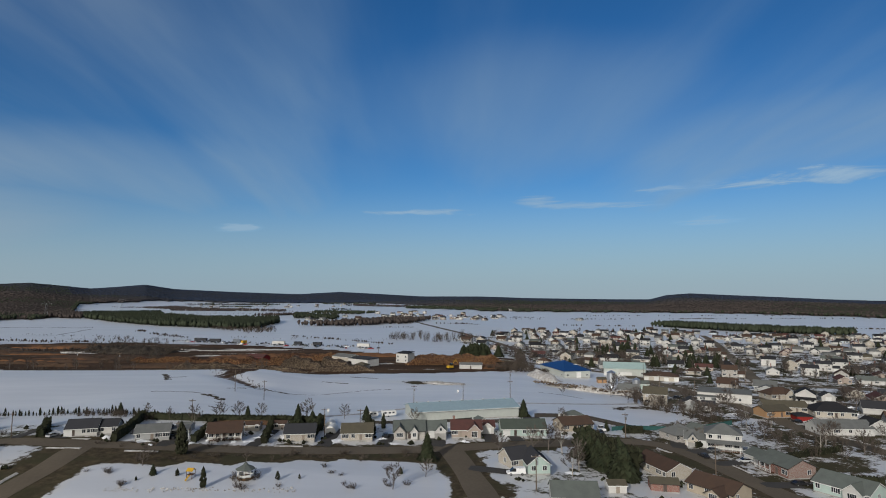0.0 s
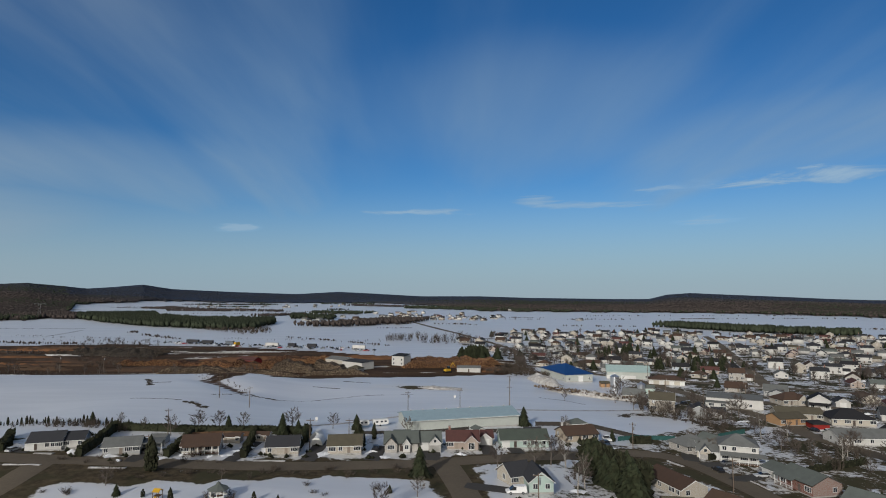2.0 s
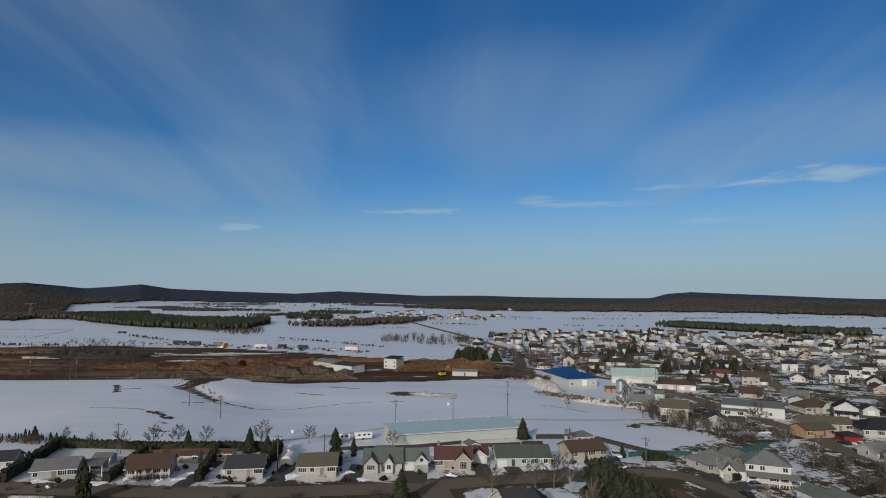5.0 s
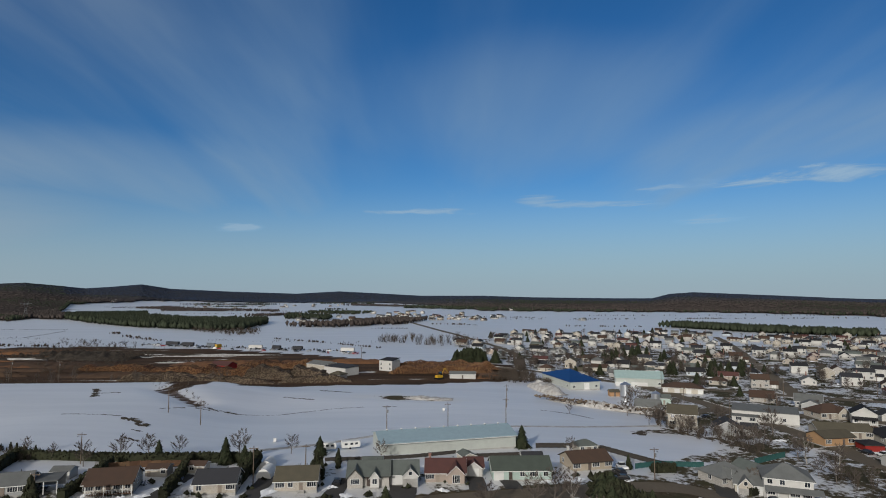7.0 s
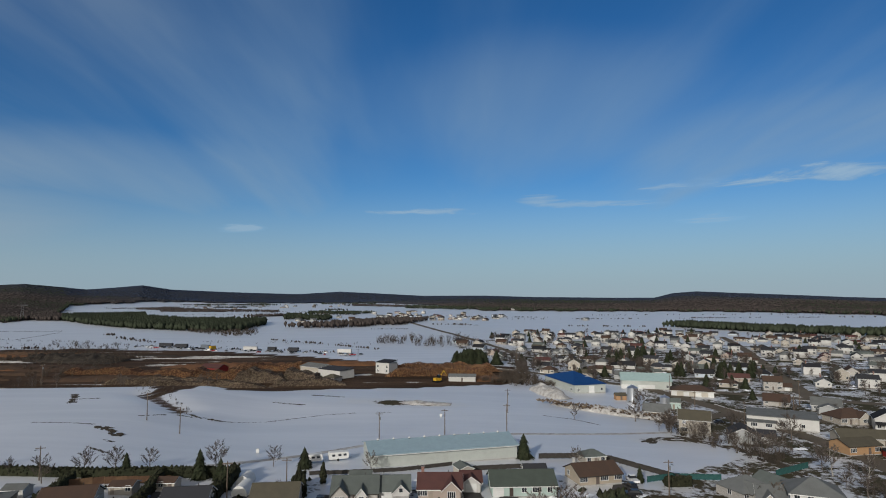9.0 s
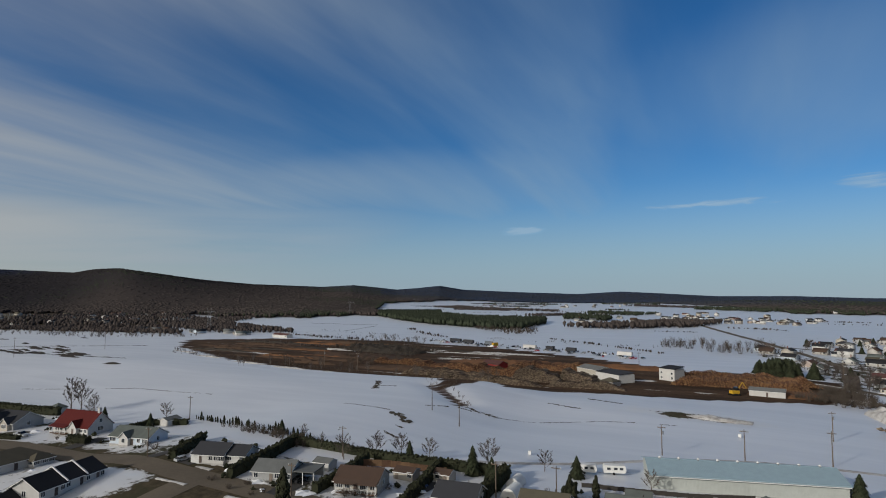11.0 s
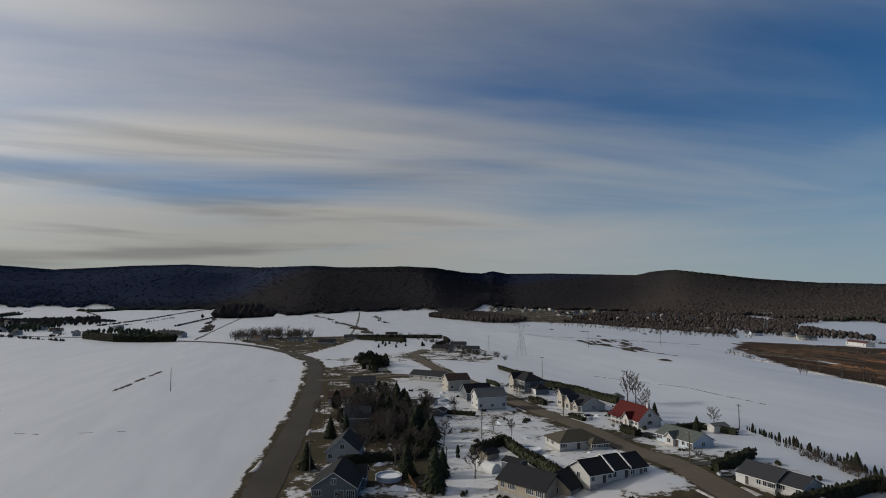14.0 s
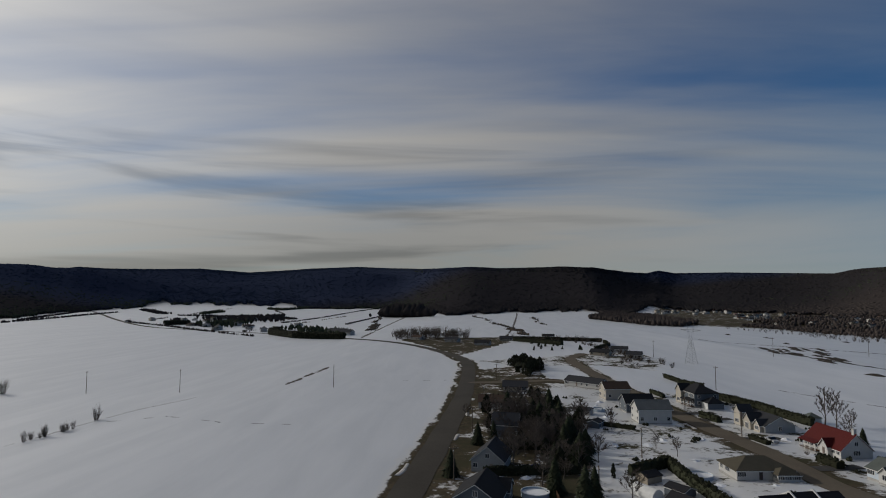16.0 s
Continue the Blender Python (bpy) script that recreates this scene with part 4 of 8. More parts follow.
def conifer(x, y, high, variant=0, wide=2.4, kind="spruce", label="dark green spruce tree with drooping boughs", group="evergreen trees"):
    trunk, crown = conifer_meshes(variant, round(wide * (1.22 if kind == "spruce" else 1.0), 2), kind)
    root = thing("spruce_tree" if kind == "spruce" else "cedar_tree", x, y, variant * 70, label, "tree", group, gz(x, y) - 0.1)
    root.scale = tuple(k * high / 10 for k in root.scale)
    part("trunk", trunk, None, root)
    part("crown", crown, None, root)
    return root


def hedge(points, high, wide, label="tall clipped dark cedar hedge", seed=0, mat="cedar", step=0.55):
    """A clipped hedge: an uneven close-grown body with small sprays standing out of it all over."""
    rng, s = random.Random(seed), Shape()
    shrink = lay(*points[0])[2]
    points, high, wide = laid(points), high * shrink, wide * shrink
    ax, ay = points[0]
    g0 = gz(ax, ay)
    rings = []
    clump = 0.20 + 0.055 * high * min(step / 0.55, 2.5)
    for (x0, y0), (x1, y1) in zip(points[:-1], points[1:]):
        long = math.hypot(x1 - x0, y1 - y0)
        n = max(2, int(long / (step * 1.6)))
        nx, ny = (y1 - y0) / long, -(x1 - x0) / long
        for i in range(n + 1):
            x, y = x0 + (x1 - x0) * i / n, y0 + (y1 - y0) * i / n
            g, top, w = gz(x, y) - g0, high * (0.95 + 0.10 * noise.noise((x * 0.2, y * 0.2, seed))) * rng.uniform(0.96, 1.03), wide * 0.5 * rng.uniform(0.9, 1.06)
            ring = []
            for u, v in ((-0.92, -0.05), (-1.0, 0.35), (-0.94, 0.82), (-0.62, 0.97), (0.0, 1.0), (0.62, 0.97), (0.94, 0.82), (1.0, 0.35), (0.92, -0.05)):
                o = u * w * rng.uniform(0.93, 1.05)
                ring.append((x + nx * o - ax, y + ny * o - ay, g + v * top * rng.uniform(0.97, 1.02)))
            rings.append(ring)
            for _ in range(int(7 + 4 * high * wide / 4)):
                u, v = rng.choice(((-1, rng.random()), (1, rng.random()), (rng.uniform(-1, 1), 1), (rng.uniform(-1, 1), 1)))
                o, d = u * w * 0.96, rng.uniform(-0.5, 0.5) * step * 1.6
                q = clump * rng.uniform(0.6, 1.2)
                s.blob((x + nx * o - ny * d - ax, y + ny * o + nx * d - ay, g + max(0.15, v * top * 0.985)), q, q, q * 1.2, rng, 0.5)
    s.loft(rings)
    ob = new("hedge", s.mesh("hedge", M[mat]))
    ob.location = (ax, ay, g0)
    return tagged(ob, label, "hedge", "garden hedges")


def bush_mesh(seed, stems=30):
    def make():
        rng, s = random.Random(seed), Shape()
        for _ in range(stems):
            a, lean = rng.uniform(0, 2 * math.pi), rng.uniform(0.1, 0.75)
            b = Vector((math.cos(a), math.sin(a), 0)) * rng.uniform(0, 0.35)
            e = b + Vector((math.cos(a) * lean, math.sin(a) * lean, rng.uniform(0.6, 1.15)))
            s.tube(b, e, 0.02, 0.008, 3)
            for _ in range(3):
                p = b.lerp(e, rng.uniform(0.3, 0.9))
                s.tube(p, p + Vector((rng.uniform(-0.35, 0.35), rng.uniform(-0.35, 0.35), rng.uniform(0.1, 0.4))), 0.012, 0.006, 3)
        return s.mesh("shrub", M["shrub"])
    return stored(("bush", seed, stems), make)


def shrub(x, y, high, wide=None, variant=0, label="leafless brown garden shrub"):
    ob = new("shrub", bush_mesh(variant))
    x, y, k = lay(x, y)
    ob.matrix_basis = pose(x, y, gz(x, y) - 0.05, 0, 0, variant * 97) @ Matrix.Diagonal((wide or high, wide or high, high, 1))
    return tagged(ob, label, "shrub", "shrubs")


# ---- roadside and yard things
def utility_pole(x, y, high, rot=0, arm=True, lamp=False, transformer=False, label="weathered wooden utility pole with a crossarm"):
    root = thing("utility_pole", x, y, rot, label, "pole", "utility poles", gz(x, y) - 0.2)
    part("pole", Shape().tube((0, 0, 0), (0, 0, high), 0.17, 0.11, 8), M["wood"], root)
    if arm:
        bar = part("crossarm", Shape().box(-1.2, 1.2, -0.07, 0.07, high - 0.7, high - 0.52), M["wood"], root)
        for k in (-1.05, 0, 1.05):
            part("insulator", Shape().tube((k, 0, high - 0.52), (k, 0, high - 0.25), 0.06, 0.04, 6), M["trim"], bar)
    if lamp:
        a = part("lamp_arm", Shape().tube((0, 0, high - 1.0), (0, -2.2, high - 0.5), 0.05, 0.04, 6), M["steel"], root)
        part("lamp_head", Shape().box(-0.15, 0.15, -2.9, -2.1, high - 0.58, high - 0.42), M["steel"], a)
    if transformer:
        part("transformer", Shape().tube((0.35, 0, high - 2.6), (0.35, 0, high - 1.6), 0.24, 0.24, 10), M["steel"], root)
    return root


def pylon(x, y, high, rot=0):
    """A lattice transmission tower."""
    root = thing("transmission_tower", x, y, rot, "tall grey steel lattice transmission tower", "pylon", "transmission towers")
    b, waist = high * 0.11, high * 0.62
    for sx in (-1, 1):
        for sy in (-1, 1):
            part("leg", Shape().tube((sx * b, sy * b, 0), (sx * b * 0.28, sy * b * 0.28, waist), 0.10, 0.08, 4).tube((sx * b * 0.28, sy * b * 0.28, waist), (sx * b * 0.9, sy * 0.25, high), 0.08, 0.06, 4), M["steel"], root)
    web, n = Shape(), 7
    for k in range(n):
        z0, z1 = waist * k / n, waist * (k + 1) / n
        r0, r1 = b * (1 - 0.72 * k / n), b * (1 - 0.72 * (k + 1) / n)
        for (ax, ay), (bx, by) in (((-1, -1), (1, -1)), ((1, -1), (1, 1)), ((1, 1), (-1, 1)), ((-1, 1), (-1, -1))):
            web.tube((ax * r0, ay * r0, z0), (bx * r1, by * r1, z1), 0.04, 0.04, 3).tube((bx * r0, by * r0, z0), (ax * r1, ay * r1, z1), 0.04, 0.04, 3)
    part("bracing", web, M["steel"], root)
    part("crossarm", Shape().tube((-high * 0.27, 0, high * 0.86), (high * 0.27, 0, high * 0.86), 0.14, 0.14, 4).tube((-high * 0.27, 0, high * 0.86), (0, 0, high * 0.80), 0.1, 0.1, 4)
         .tube((high * 0.27, 0, high * 0.86), (0, 0, high * 0.80), 0.1, 0.1, 4), M["steel"], root)
    for k in (-0.24, 0, 0.24):
        part("insulator_string", Shape().tube((high * k, 0, high * 0.86), (high * k, 0, high * 0.79), 0.09, 0.09, 5), M["trim"], root)
    return root


def vehicle(x, y, rot, kind="car", paint="grey", label=None, z=None):
    """A parked car, van or pickup; it points along +x before it is turned."""
    root = thing(kind, x, y, rot, label or f"parked {paint} {kind} on the wet drive", kind, "parked vehicles", z)
    n, wide, high = {"car": (4.5, 1.76, 1.45), "van": (5.1, 1.95, 2.0), "pickup_truck": (5.5, 1.95, 1.85)}[kind]
    h, belt = n / 2, 0.92 if kind == "car" else 1.05
    side = {"car": [(-h, 0.35), (-h, 0.85), (-h * 0.92, belt), (h * 0.45, belt), (h * 0.93, 0.78), (h, 0.6), (h, 0.35)],
            "van": [(-h, 0.4), (-h, 1.1), (-h * 0.96, belt), (h * 0.62, belt), (h * 0.95, 0.9), (h, 0.7), (h, 0.4)],
            "pickup_truck": [(-h, 0.5), (-h, 1.05), (-h * 0.9, 1.05), (h * 0.45, 1.08), (h * 0.95, 1.0), (h, 0.8), (h, 0.5)]}[kind]
    part("body", Shape().loft([[(px, yy * wide / 2 * k, pz) for px, pz in side] for yy, k in ((-1, 1.0), (1, 1.0))]), PAINT[paint], root)
    a, b, c, e = {"car": (-0.88, -0.58, 0.12, 0.48), "van": (-0.97, -0.93, 0.28, 0.66), "pickup_truck": (-0.22, -0.16, 0.22, 0.44)}[kind]
    lo, hi = belt - 0.01, high
    ring = lambda k, z0, z1: [(h * a, k * wide * 0.47, z0), (h * e, k * wide * 0.47, z0), (h * c, k * wide * 0.40, z1), (h * b, k * wide * 0.40, z1)]
    cab = part("cabin", Shape().loft([ring(-1, lo, hi - 0.06), ring(1, lo, hi - 0.06)]), M["carglass"], root)
    part("cabin_roof", Shape().box(h * b - 0.03, h * c + 0.03, -wide * 0.41, wide * 0.41, hi - 0.09, hi), PAINT[paint], cab)
    if kind == "van":
        part("side_panel", Shape().box(h * a + 0.02, h * 0.05, -wide * 0.475, wide * 0.475, lo, hi - 0.12), PAINT[paint], root)
    tyre = stored("tyre", lambda: Shape().tube((0, -0.11, 0), (0, 0.11, 0), 0.34, 0.34, 14).mesh("tyre", M["tyre"]))
    rim = stored("rim", lambda: Shape().tube((0, -0.12, 0), (0, 0.12, 0), 0.19, 0.19, 10).mesh("rim", M["hubs"]))
    for sx in (-0.6, 0.62):
        for sy in (-1, 1):
            w = part("wheel", tyre, None, root, where=pose(h * sx, sy * (wide / 2 - 0.09), 0.34))
            part("rim", rim, None, w)
    for sy in (-1, 1):
        part("headlight", Shape().box(h - 0.06, h + 0.01, sy * wide * 0.36 - 0.16, sy * wide * 0.36 + 0.16, 0.62, 0.74), M["trim"], root)
    return root


def fence(points, high=1.5, mat="plank", label="weathered brown board fence", post=2.4, seed=0):
    """Posts, rails and upright boards along a line."""
    root = thing("fence", *points[0], 0, label, "fence", "garden fences")
    root.scale = (1, 1, 1)
    points = laid(points)
    ax, ay = points[0]
    g0 = gz(ax, ay)
    for (x0, y0), (x1, y1) in zip(points[:-1], points[1:]):
        n = max(1, round(math.hypot(x1 - x0, y1 - y0) / post))
        for i in range(n):
            a, b = (x0 + (x1 - x0) * i / n, y0 + (y1 - y0) * i / n), (x0 + (x1 - x0) * (i + 1) / n, y0 + (y1 - y0) * (i + 1) / n)
            turn = math.atan2(b[1] - a[1], b[0] - a[0])
            long = math.hypot(b[0] - a[0], b[1] - a[1])
            m = Matrix.Translation((a[0] - ax, a[1] - ay, gz(*a) - g0)) @ Matrix.Rotation(turn, 4, "Z")
            part("post", stored(("post", high, mat), lambda: Shape().box(-0.06, 0.06, -0.06, 0.06, -0.4, high + 0.1).mesh("post", M[mat])), None, root, where=m)
            def panel():
                s, rings = Shape(), []
                for k in range(int(long / 0.16) + 1):
                    for x, o in ((0.06 + 0.16 * k, -0.012), (0.06 + 0.16 * k + 0.13, -0.03), (0.06 + 0.16 * k + 0.145, -0.012)):
                        top = high - 0.03 * (k % 2)
                        rings.append([(x, o, 0.05), (x, o + 0.04, 0.05), (x, o + 0.04, top), (x, o, top)])
                s.loft(rings)
                return s.mesh("panel", M[mat])
            part("panel", stored(("panel", high, mat, round(long, 1)), panel), None, root, where=m)
    return root


def silo(x, y, r, high, label):
    root = thing("grain_silo", x, y, 0, label, "silo", "silos")
    rings = [[(r * math.cos(a) * k, r * math.sin(a) * k, z) for a in np.linspace(0, 2 * math.pi, 29)[:-1]] for z, k in
             [(0.0, 1.0)] + [(z + o, 1.0 + (0.012 if o else 0)) for z in np.arange(0.8, high, 0.8) for o in (0.0, 0.08)] + [(high, 1.0)]]
    part("barrel", Shape().loft(rings), M["galv"], root)
    cone = [[(r * math.cos(a) * k, r * math.sin(a) * k, z) for a in np.linspace(0, 2 * math.pi, 29)[:-1]] for z, k in ((high - 0.05, 1.05), (high + r * 0.5, 0.12))]
    part("cone_roof", Shape().loft(cone), M["galv"], root)
    part("cap", Shape().tube((0, 0, high + r * 0.48), (0, 0, high + r * 0.48 + 0.4), 0.25, 0.2, 8), M["galv"], root)
    part("ladder", Shape().box(-0.25, -0.2, -r - 0.15, -r - 0.1, 0, high).box(0.2, 0.25, -r - 0.15, -r - 0.1, 0, high), M["steel"], root)
    return root


def log_pile(x, y, rot, long, deep, high, seed, mat="log", label="long stack of cut logs at the sawmill yard"):
    """Logs laid across the length of a heap in uneven courses."""
    rng, s = random.Random(seed), Shape()
    rows = int(high / 0.42)
    for k in range(rows):
        f = k / rows
        n = int(long * (1 - 0.30 * f) / 0.56)
        for i in range(n):
            lx = (i - n / 2) * 0.56 + rng.uniform(-0.2, 0.2)
            bulge = 1 + 0.22 * math.sin(lx * 0.23 + seed) + 0.12 * math.sin(lx * 0.71 + 2 * seed)
            z = 0.25 + k * 0.42 * bulge
            for part_of in range(max(1, round(deep / 5.0))):
                c = (part_of + 0.5) * 5.0 - deep / 2
                if f > 0.0 and abs(part_of + 0.5 - deep / 10) > deep / 10 * (1.25 - f) + 0.3:
                    continue
                o, a = rng.uniform(-0.5, 0.5), rng.uniform(-0.14, 0.14)
                s.tube((lx - a * 2.4, c - 2.4 + o, z + rng.uniform(-0.12, 0.12)), (lx + a * 2.4, c + 2.4 + o, z + rng.uniform(-0.12, 0.12)), rng.uniform(0.22, 0.34), rng.uniform(0.2, 0.3), 5)
    ob = new("log_pile", s.mesh("log_pile", M[mat]))
    ob.matrix_basis = pose(x, y, gz(x, y), 0, 0, rot)
    return tagged(ob, label, "log pile", kind="stuff")


def heap(name, x, y, rot, long, wide, high, mat, label, category, seed=0, rough=0.25, kind="stuff", ends=1.0):
    """A loose heap with an uneven top."""
    nx, ny = max(10, int(long / 1.2)), max(8, int(wide / 1.2))
    nx, ny = min(nx, 70), min(ny, 40)
    u, v = np.meshgrid(np.linspace(-1, 1, nx), np.linspace(-1, 1, ny))
    fall = np.clip(1 - (np.abs(u) ** (2.5 * ends) + np.abs(v) ** 2.2), 0, 1) ** 0.6
    bump = np.array([[noise.noise((a * long * 0.11 + seed, b * wide * 0.11, seed * 1.7)) + 0.5 * noise.noise((a * long * 0.35, b * wide * 0.35 + seed, seed)) for a, b in zip(ra, rb)] for ra, rb in zip(u, v)])
    z = high * fall * (1 + bump * rough * 2) - 0.15
    co = np.stack([u.ravel() * long / 2, v.ravel() * wide / 2, z.ravel()], 1)
    a = (np.arange(ny - 1)[:, None] * nx + np.arange(nx - 1)).ravel()
    me = bpy.data.meshes.new(name)
    fill_mesh(me, co, np.stack([a, a + 1, a + nx + 1, a + nx], 1))
    me.materials.append(M[mat])
    ob = new(name, me)
    x, y, k = lay(x, y)
    ob.matrix_basis = pose(x, y, gz(x, y), 0, 0, rot)
    return tagged(ob, label, category, kind=kind)


# ---- roads
def ribbon(name, line, wide, mat, label, category, lift=0.07, kind="structure", step=4.0, close=False):
    """A road laid over the ground along a smooth line."""
    wide *= lay(*line[len(line) // 2])[2]
    pts = [Vector((*p, 0)) for p in laid(line)]
    fine = []
    for i in range(len(pts) - 1):
        p0, p1, p2, p3 = pts[max(i - 1, 0)], pts[i], pts[i + 1], pts[min(i + 2, len(pts) - 1)]
        n = max(2, int((p2 - p1).length / step))
        for k in range(n):
            t = k / n
            fine.append(0.5 * (2 * p1 + (p2 - p0) * t + (2 * p0 - 5 * p1 + 4 * p2 - p3) * t * t + (3 * p1 - p0 - 3 * p2 + p3) * t ** 3))
    fine.append(pts[-1])
    rows, across = [], 5
    for i, p in enumerate(fine):
        d = (fine[min(i + 1, len(fine) - 1)] - fine[max(i - 1, 0)]).normalized()
        o = Vector((-d.y, d.x, 0))
        w = wide * (1 + 0.04 * math.sin(i * 0.9))
        for k in range(across):
            u = (k / (across - 1) - 0.5)
            q = p + o * w * u
            rows.append((q.x, q.y, gz(q.x, q.y) + lift + 0.08 * (1 - (2 * u) ** 2)))
    faces = [(i * across + k, i * across + k + 1, (i + 1) * across + k + 1, (i + 1) * across + k) for i in range(len(fine) - 1) for k in range(across - 1)]
    me = bpy.data.meshes.new(name)
    fill_mesh(me, np.array(rows), np.array(faces)[:, ::-1])
    me.materials.append(M[mat])
    return tagged(new(name, me), label, category, kind=kind), fine


def snow_ridge(fine, offset, seed, keep=0.4, high=0.24, wide=0.75):
    """Ploughed snow left in broken ridges along a road."""
    rng, s = random.Random(seed), Shape()
    on, ring0 = False, None
    for i in range(1, len(fine) - 1):
        p = fine[i]
        d = (fine[i + 1] - fine[i - 1]).normalized()
        o = Vector((-d.y, d.x, 0))
        live = noise.noise((i * 0.23, seed * 3.1, 0)) > 0.35 - 0.7 * keep
        if live:
            h, w = high * rng.uniform(0.4, 1.3), wide * rng.uniform(0.6, 1.5)
            c = p + o * (offset + rng.uniform(-0.4, 0.4))
            ring = []
            for u, k in ((-1, -0.15), (-0.55, 0.75), (0.1, 1.0), (0.6, 0.6), (1, -0.15)):
                q = c + o * w * u
                ring.append((q.x, q.y, gz(q.x, q.y) + h * k))
            if ring0:
                s.loft([ring0, ring])
            ring0 = ring
        else:
            ring0 = None
    return s


def pool(x, y, r, label="round above-ground pool with a white rim, snowed over"):
    root = thing("pool", x, y, 0, label, "pool", "garden pools")
    n = 24
    circle = lambda q, z: [(q * math.cos(2 * math.pi * k / n), q * math.sin(2 * math.pi * k / n), z) for k in range(n)]
    part("side", Shape().loft([circle(r, -0.2), circle(r, 1.15), circle(r - 0.06, 1.15), circle(r - 0.06, 0.7)], False), M["paleblue"], root)
    part("rim", Shape().loft([circle(r + 0.1, 1.13), circle(r + 0.1, 1.24), circle(r - 0.12, 1.24), circle(r - 0.12, 1.13)], False), M["trim"], root)
    part("cover", Shape().add(circle(r - 0.07, 0.75), [tuple(range(n))]), M["snow"], root)
    return root


# ---------------------------------------------------------------- roads
RIDGES = Shape()


def lay_road(name, line, wide, label, seed, keep=0.2, mat="asphalt"):
    ob, fine = ribbon(name, line, wide, mat, label, "road")
    for side in (-1, 1):
        extra = snow_ridge(fine, side * (wide / 2 + 1.0), seed + side, keep)
        RIDGES.add(extra.v, extra.f)
    return ob


lay_road("road", STREET, 8.4, "worn grey-brown asphalt village street edged with old snow", 11, 0.34)
lay_road("road", SIDE_STREET, 7.6, "worn asphalt side street with sandy verges", 21, 0.18)
lay_road("road", WEST_LANE, 7.0, "sandy side lane meeting the street", 31, 0.18)
lay_road("road", MAIN_ROAD, 8.6, "grey asphalt country road curving beside a snow field", 41, 0.2, "country")
lay_road("road", CROSS_LANE, 6.0, "narrow asphalt lane between gardens", 51, 0.18)
for k, line in enumerate(TOWN_ROADS):
    lay_road("road", line, 7.5, "grey asphalt town street between houses", 61 + k, 0.2)
tagged(new("snow_banks", RIDGES.mesh("snow_banks", M["dirtysnow"])), "broken ridges of dirty ploughed snow", "snow bank", kind="stuff")

# drives: foot on the street, head at the house, width
DRIVES = [((-131, 189), (-131.5, 194), 5), ((-90, 191), (-90.5, 203), 5), ((-61, 191), (-60, 214), 4), ((-38, 191), (-38, 216), 4.5), ((-19, 191), (-18, 208), 4.5), ((-2, 191), (-2, 203), 6.5),
          ((17, 197), (16, 211), 4.5), ((26, 199), (25, 206), 4.5), ((52, 206), (58, 222), 6), ((-146, 189), (-146, 205), 4.5), ((-178, 184), (-181, 198), 4.5), ((-212, 180), (-213, 192), 4),
          ((-240, 176), (-243, 188), 4), ((-252, 174), (-254, 186), 4), ((8, 168), (20, 164), 5), ((82, 196), (92, 199), 5), ((84, 182), (94, 186), 4.5), ((88, 163), (99, 164), 5), ((80, 200), (84, 211), 5)]
for (x0, y0), (x1, y1), w in DRIVES:
    ribbon("driveway", [(x0, y0), ((x0 + x1) / 2 + 0.3, (y0 + y1) / 2), (x1, y1)], w, "drive", "dark asphalt driveway wet from melting snow", "driveway", 0.11, step=2.0)

# ---------------------------------------------------------------- houses north of the street
h = house(-124.5, 193.5, 16, 9.6, 8.6, "white", "r_dark", "long white house with charcoal shingle roof and attached garage", 3.0, 2.3, front="gd.wwW", left=".w")
volume(h, 7.7, 0.6, 6.2, 7.8, 2.9, 1.9, "white", "r_dark", front="W.w", right=".w.")
h = house(-96.5, 198.5, 17, 10.4, 8.2, "grey", "r_grey", "light grey bungalow with grey roof and open carport", 3.0, 1.9, front="w.dWW", right=".w.")
part("carport_roof", Shape().box(5.3, 11.4, -3.6, 4.0, 2.75, 2.98), M["r_grey"], h)
for px, py in ((11.2, -3.4), (11.2, 3.6), (8.3, -3.4)):
    part("post", Shape().box(px - 0.09, px + 0.09, py - 0.09, py + 0.09, -0.3, 2.75), M["trim"], h)
part("screen_wall", Shape().box(5.4, 11.2, 3.7, 3.8, 0, 2.7), M["grey"], h)
h = house(-72.8, 199.6, 13, 11.0, 9, "beige", "r_brown", "beige bungalow with brown shingle roof and long front veranda", 3.0, 2.3, front="WwdWw", left=".w", right=".w.")
porch(h, 0.5, -4.5, 10.5, 1.5, 2.55, "r_brown", posts=6)
h = house(-47.0, 197.4, 8, 9.8, 8.6, "beige", "r_dark", "small beige brick bungalow with charcoal roof", 3.0, 2.2, front="w.dW", right=".w")
steps(h, 1.3, -4.5, 0.45)
h = house(-28.0, 198.2, 6, 10.2, 9, "beige", "r_olive", "beige brick bungalow with olive-brown roof", 3.0, 2.2, front="WwdW", left="w.")
steps(h, 1.4, -4.5, 0.45)
h = house(-10.6, 200.6, 4, 10.4, 9.5, "stone", "r_sage", "grey stone house with pale roof, twin gables and garage", 3.1, 2.5, front="..d..", left="w.w")
gablet(h, -3.3, -4.75, 3.8, 5.0, 3.1, 2.0, "stone", "r_sage", "W")
gablet(h, 1.6, -4.75, 2.2, 4.4, 3.1, 1.4, "white", "r_sage", "w")
volume(h, 9.0, 0.8, 7.2, 8.0, 2.9, 2.3, "white", "r_sage", front="gg", base=0.15)
gablet(h, 10.6, -3.2, 3.6, 3.0, 2.9, 1.7, "white", "r_sage", "v", 2.4)
h = house(8.8, 203, 0, 10.2, 9, "pink", "r_maroon", "pinkish brick bungalow with maroon roof and arched front gable", 3.0, 2.3, front="Wd...", left=".w")
